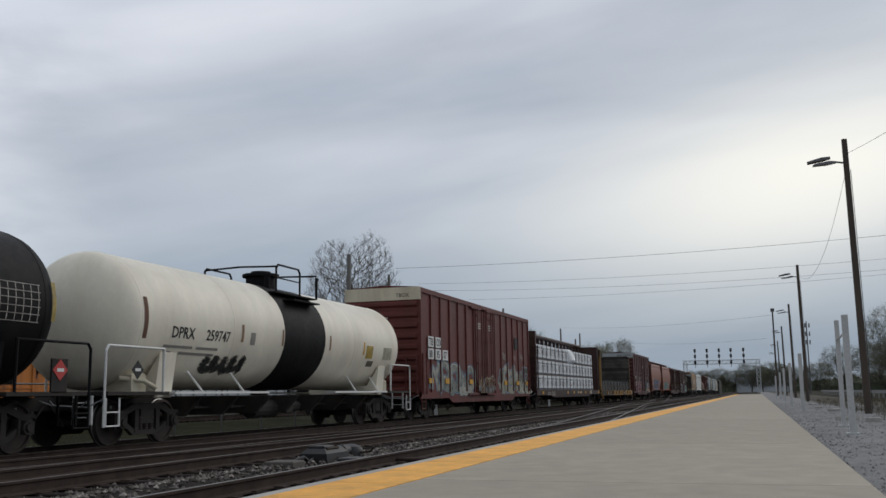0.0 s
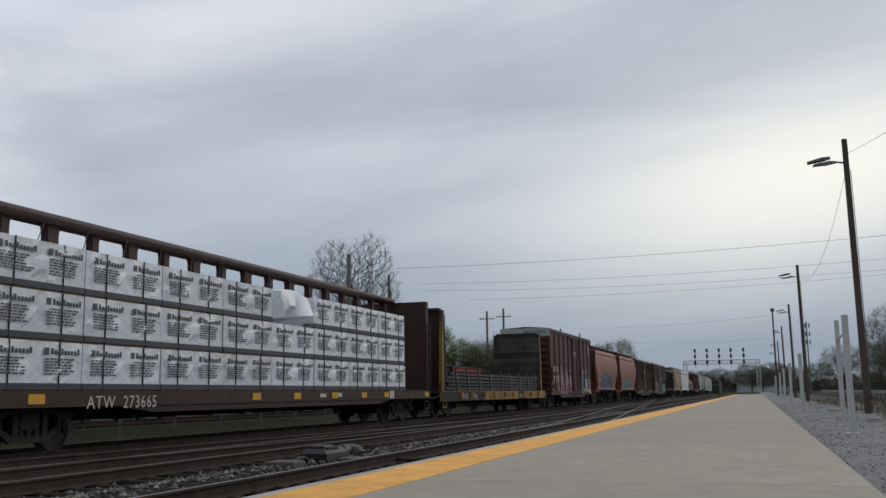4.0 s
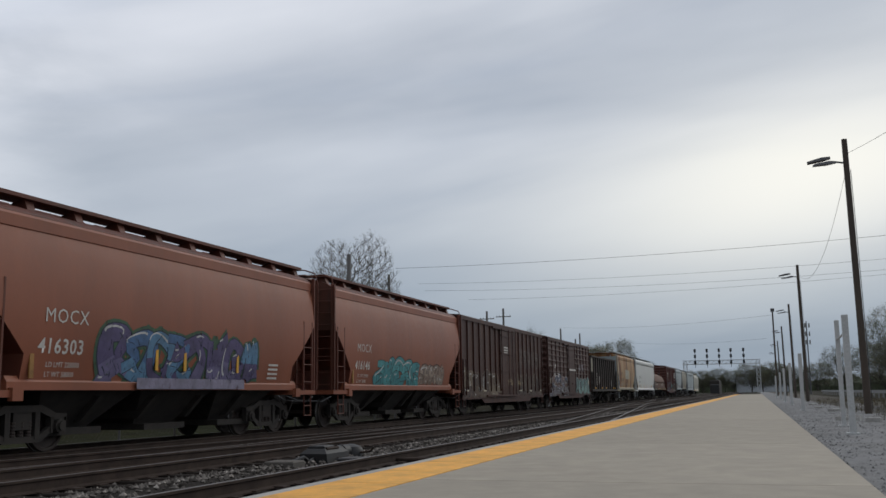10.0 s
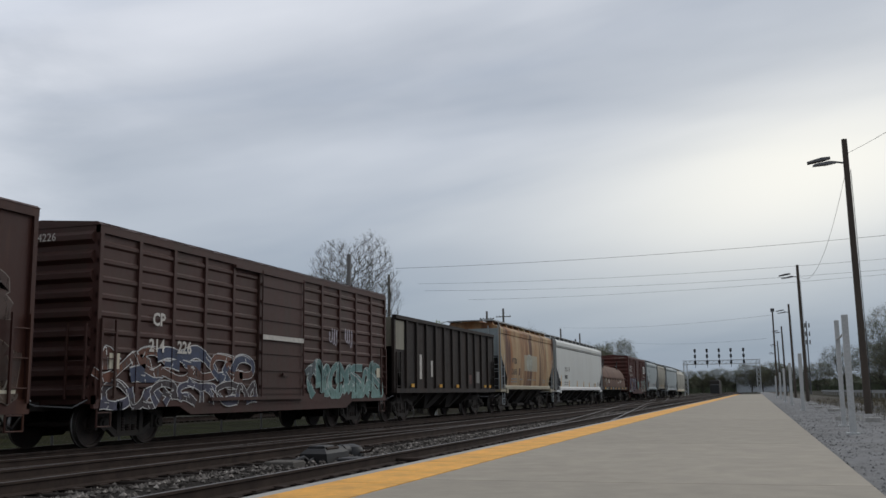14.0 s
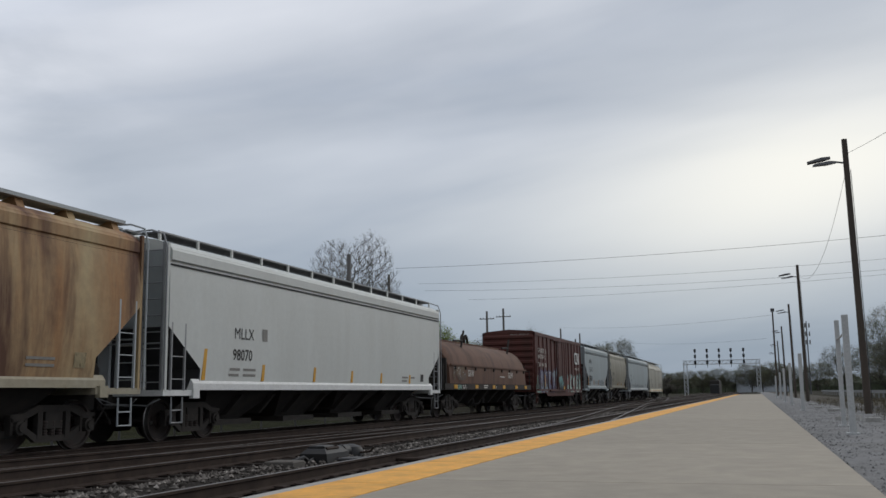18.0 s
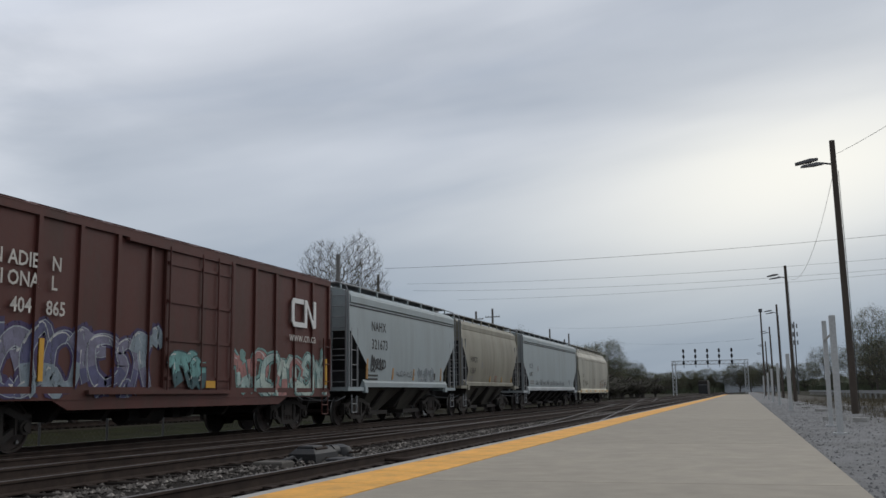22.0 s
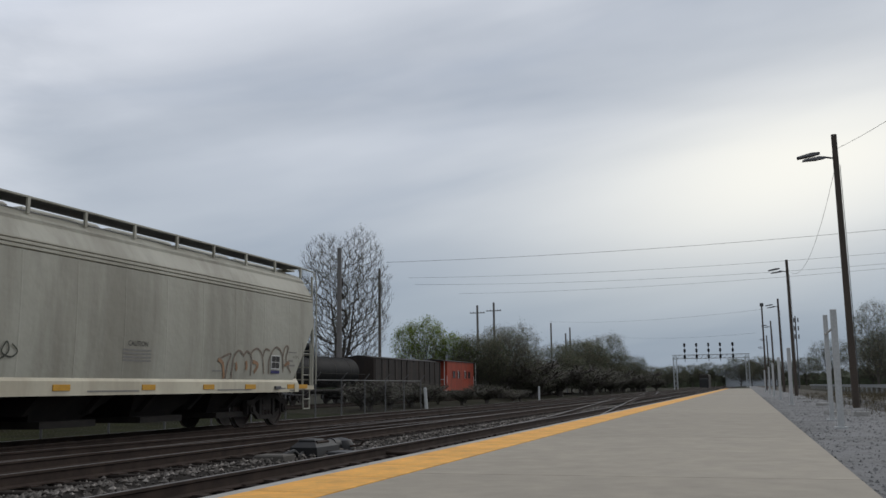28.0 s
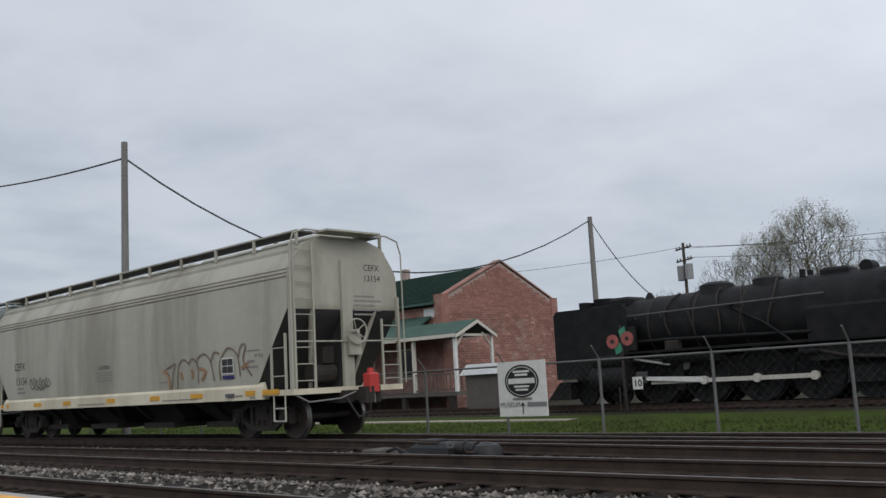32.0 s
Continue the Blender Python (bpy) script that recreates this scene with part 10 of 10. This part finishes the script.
def tree_kind(key, seed, height, spread, levels, leaf, per, size, scatter, trunk=0.2, fork=0.18, upward=0.55):
    rnd = random.Random(seed)
    if key in ("bare", "bare_wide", "leafing", "budding", "dark", "twiggy", "spring"):
        b, tips = vase_tree(rnd, height, spread, trunk, {"bare": 3000, "bare_wide": 1300, "leafing": 1300}.get(key, 900))
    else:
        b, tips = grow(rnd, height, spread, levels, trunk=trunk, fork=fork, upward=upward, twig=0.004 if key == "brush" else 0.014)
    top = max(v[2] for v in b.v)
    k = height / top
    b.v = [(x * k, y * k, z * k) for x, y, z in b.v]
    tips = [t * k for t in tips]
    TREES[key] = (b.mesh("trunk", M["bark"]), leaf_mesh(rnd, tips, size, per, scatter, leaf), height)


def plant(key, x, y, height, label, base=-0.42, turn=0.0, wide=1.0):
    trunk, crown, h0 = TREES[key]
    k = height / h0
    t = thing("tree", pose(x, y, base, 0, 0, turn), label, "tree", "trees")
    for name, me in (("trunk", trunk), ("crown", crown)):
        o = part(name, me, None, t)
        o.scale = (k * wide, k * wide, k)


def build_trees():
    bud, dark, spring = M["leaf_bud"], M["leaf_dark"], M["leaf_spring"]
    tree_kind("bare", 11, 15.0, 3.7, 0, [bud, M["leaf_tan"]], 1, 0.08, 0.10, 0.26)
    tree_kind("bare_wide", 21, 12.0, 3.6, 0, [bud, M["twig_brown"]], 1, 0.11, 0.14, 0.26, 0.16, 3)
    tree_kind("budding", 5, 11.0, 3.4, 0, [bud, dark, dark], 4, 0.17, 0.26, 0.22)
    tree_kind("spring", 8, 9.0, 2.9, 0, [spring, spring, M["leaf_tan"]], 6, 0.19, 0.26, 0.18)
    tree_kind("dark", 14, 10.0, 3.8, 0, [dark, dark, bud], 6, 0.20, 0.32, 0.2)
    tree_kind("bush", 17, 4.0, 1.1, 4, [M["twig_brown"], M["twig_brown"], dark], 13, 0.12, 0.34, 0.07, 0.10, 0.35)
    tree_kind("brush", 23, 3.0, 1.0, 5, [M["twig_brown"], M["bark"]], 2, 0.06, 0.13, 0.02, 0.20, 0.5)
    tree_kind("leafing", 41, 11.0, 3.4, 0, [M["leaf_tan"], M["leaf_tan"], bud], 7, 0.10, 0.18, 0.2, 0.16, 3)
    tree_kind("twiggy", 31, 10.0, 3.8, 0, [bud, dark, dark], 4, 0.15, 0.25, 0.2)
    plant("bare", -32.2, 74.0, 15.4, "tall bare spring tree with fine twigs and buds", turn=23, wide=1.07)
    plant("budding", -50.4, 97.8, 8.4, "small budding tree behind the wagons")
    plant("spring", -35.5, 104.0, 9.5, "young tree in bright spring leaf", turn=20)
    plant("spring", -32.2, 106.5, 7.8, "young tree in bright spring leaf", turn=120)
    plant("spring", -46.0, 24.2, 7.6, "tree in bright spring leaf behind the wagons", turn=70, wide=1.3)
    plant("leafing", -51.1, 31.4, 12.2, "budding tree behind the refrigerator cars", turn=200, wide=0.75)
    plant("bare_wide", -52.0, 34.5, 11.5, "bare tree behind the refrigerator cars", turn=10, wide=0.6)
    plant("bare_wide", -70.5, 25.4, 13.4, "bare tree behind the water tower", turn=60, wide=0.7)
    plant("bare_wide", -60.0, 28.0, 9.0, "bare tree behind the wagons", turn=160)
    plant("leafing", -71.7, -30.5, 13.7, "large tree just coming into leaf", turn=20, wide=0.95)
    plant("leafing", -70.0, -33.5, 12.0, "tree just coming into leaf", turn=90, wide=0.7)
    plant("bare_wide", -75.3, -39.3, 11.5, "bare tree behind the locomotive", turn=140, wide=0.9)
    plant("bare_wide", -76.0, -45.4, 9.0, "bare tree behind the locomotive", turn=250, wide=0.9)
    plant("bare_wide", -73.3, -24.5, 11.0, "bare tree behind the locomotive", turn=300, wide=0.8)
    plant("bare_wide", -78.0, -17.0, 10.5, "bare tree behind the locomotive", turn=30, wide=0.9)
    for k, (x, y, hgt) in enumerate(((-22.4, 14.6, 1.9), (-21.8, 15.9, 2.4), (-22.6, 17.3, 2.3), (-21.9, 18.6, 2.0), (-22.3, 19.8, 1.5))):
        plant("brush", x, y, hgt + 0.7, "leafless brown shrub by the fence", base=-1.15, turn=70 * k, wide=1.2)
    rnd = random.Random(44)
    for k in range(30):
        y = 112 + k * 5 + rnd.uniform(-3, 3)
        plant("bush", -25.0 - rnd.uniform(0, 5) + (y - 108) * 0.02, y, rnd.uniform(2.6, 5.0), "brown scrub beside the line", turn=rnd.uniform(0, 360), wide=1.3)
    for k in range(15):
        y = 108 + k * 9.5 + rnd.uniform(-3, 3)
        plant(rnd.choice(("dark", "dark", "budding")), -27.2 - rnd.uniform(0, 6) + (y - 108) * 0.02, y, rnd.uniform(6.6, 10.4) * (1 if k < 3 else 0.95), "dark tree coming into leaf beside the line", turn=rnd.uniform(0, 360), wide=rnd.uniform(0.95, 1.25))
    for k in range(16):
        y = 57 + k * 3.1
        plant("bush", -21.5 - rnd.uniform(0, 4.5), y, rnd.uniform(1.2, 1.9) - (0.5 if k > 8 else 0), "brown scrub beside the museum track", turn=rnd.uniform(0, 360), wide=1.5)
    for k in range(3):
        plant("twiggy", -26.6 - k * 0.8, 110.0 + k * 3.2, 9.0 - k * 0.8, "grey twiggy tree beside the line", turn=120 * k, wide=1.15)
    plant("dark", -28.3, 203.0, 12.4, "dark rounded tree beside the line", turn=15)
    # right-hand side of the line
    for k in range(9):
        plant(rnd.choice(("dark", "budding", "dark")), 13 + k * 3.4 + rnd.uniform(-1, 1), 150 - k * 6 + rnd.uniform(-6, 6), rnd.uniform(6.5, 8.2), "dark tree beyond the access road", base=-0.1, turn=rnd.uniform(0, 360), wide=1.3)
    plant("budding", 13.6, 112.0, 9.9, "tree coming into leaf beyond the access road", base=-0.1, turn=77, wide=0.85)
    for k in range(14):
        plant("dark", -62 + k * 6.5 + rnd.uniform(-2, 2), 430 + rnd.uniform(-30, 50), rnd.uniform(9, 13), "distant dark tree on the horizon", turn=rnd.uniform(0, 360), wide=1.3)
    for k in range(16):
        plant(rnd.choice(("dark", "budding")), -80 - rnd.uniform(0, 25), 60 + k * 14 + rnd.uniform(-4, 4), rnd.uniform(7, 9), "distant tree behind the museum", turn=rnd.uniform(0, 360), wide=1.3)
    b = thing("warehouse", pose(5.0, 470, -0.4), "distant pale warehouse with a low roof", "warehouse")
    part("wall", B().bx(-14, 9, 0, 20, 0, 8), M["far_roof"], b)
    part("roof", B().prism([(-14.5, 8), (9.5, 8), (-2.5, 12.5)], "y", -0.5, 20.5), M["far_roof"], b)
    # a low ridge of woods closes the view
    rnd = random.Random(2)
    w = B()
    for k in range(2600):
        a = rnd.uniform(-2.6, 2.9)
        d = rnd.uniform(520, 900)
        x, y = d * math.sin(a), d * math.cos(a)
        if abs(x + 9) < 12 and y > 0:
            continue
        r, h = rnd.uniform(3, 7), rnd.uniform(5, 11) * (1.25 if d > 700 else 1)
        ring = [(x + r * rnd.uniform(0.6, 1.2) * math.cos(t), y + r * rnd.uniform(0.6, 1.2) * math.sin(t)) for t in np.linspace(0, 6.283, 7)[:-1]]
        v = [(*p, -0.5) for p in ring] + [(x + (px - x) * 1.1, y + (py - y) * 1.1, h * rnd.uniform(0.4, 0.7)) for px, py in ring] + [(x + rnd.uniform(-1, 1), y, h)]
        w.add(v, [(i, (i + 1) % 6, 6 + (i + 1) % 6, 6 + i) for i in range(6)] + [(6 + i, 6 + (i + 1) % 6, 12) for i in range(6)])
    tagged(new("distant_woods", w.mesh("distant_woods", M["leaf_dark"])), "dark woods along the horizon", "woods", kind="stuff")


build_trees()
def motions():
    times = [2.0 * k for k in range(17)]
    for ob, y in MOVERS:
        walk(ob, [(t, pose(TRAIN_X, y - along(t), 0)) for t in times])
    # wheels roll without slipping, a row every second frame
    steps = [k / 15 for k in range(481)]
    turns = [math.degrees(along(t) / WHEEL_R) for t in steps]
    for w in WHEELS:
        x, y, z = w.location
        walk(w, [(t, pose(x, y, z, a)) for t, a in zip(steps, turns)])


motions()
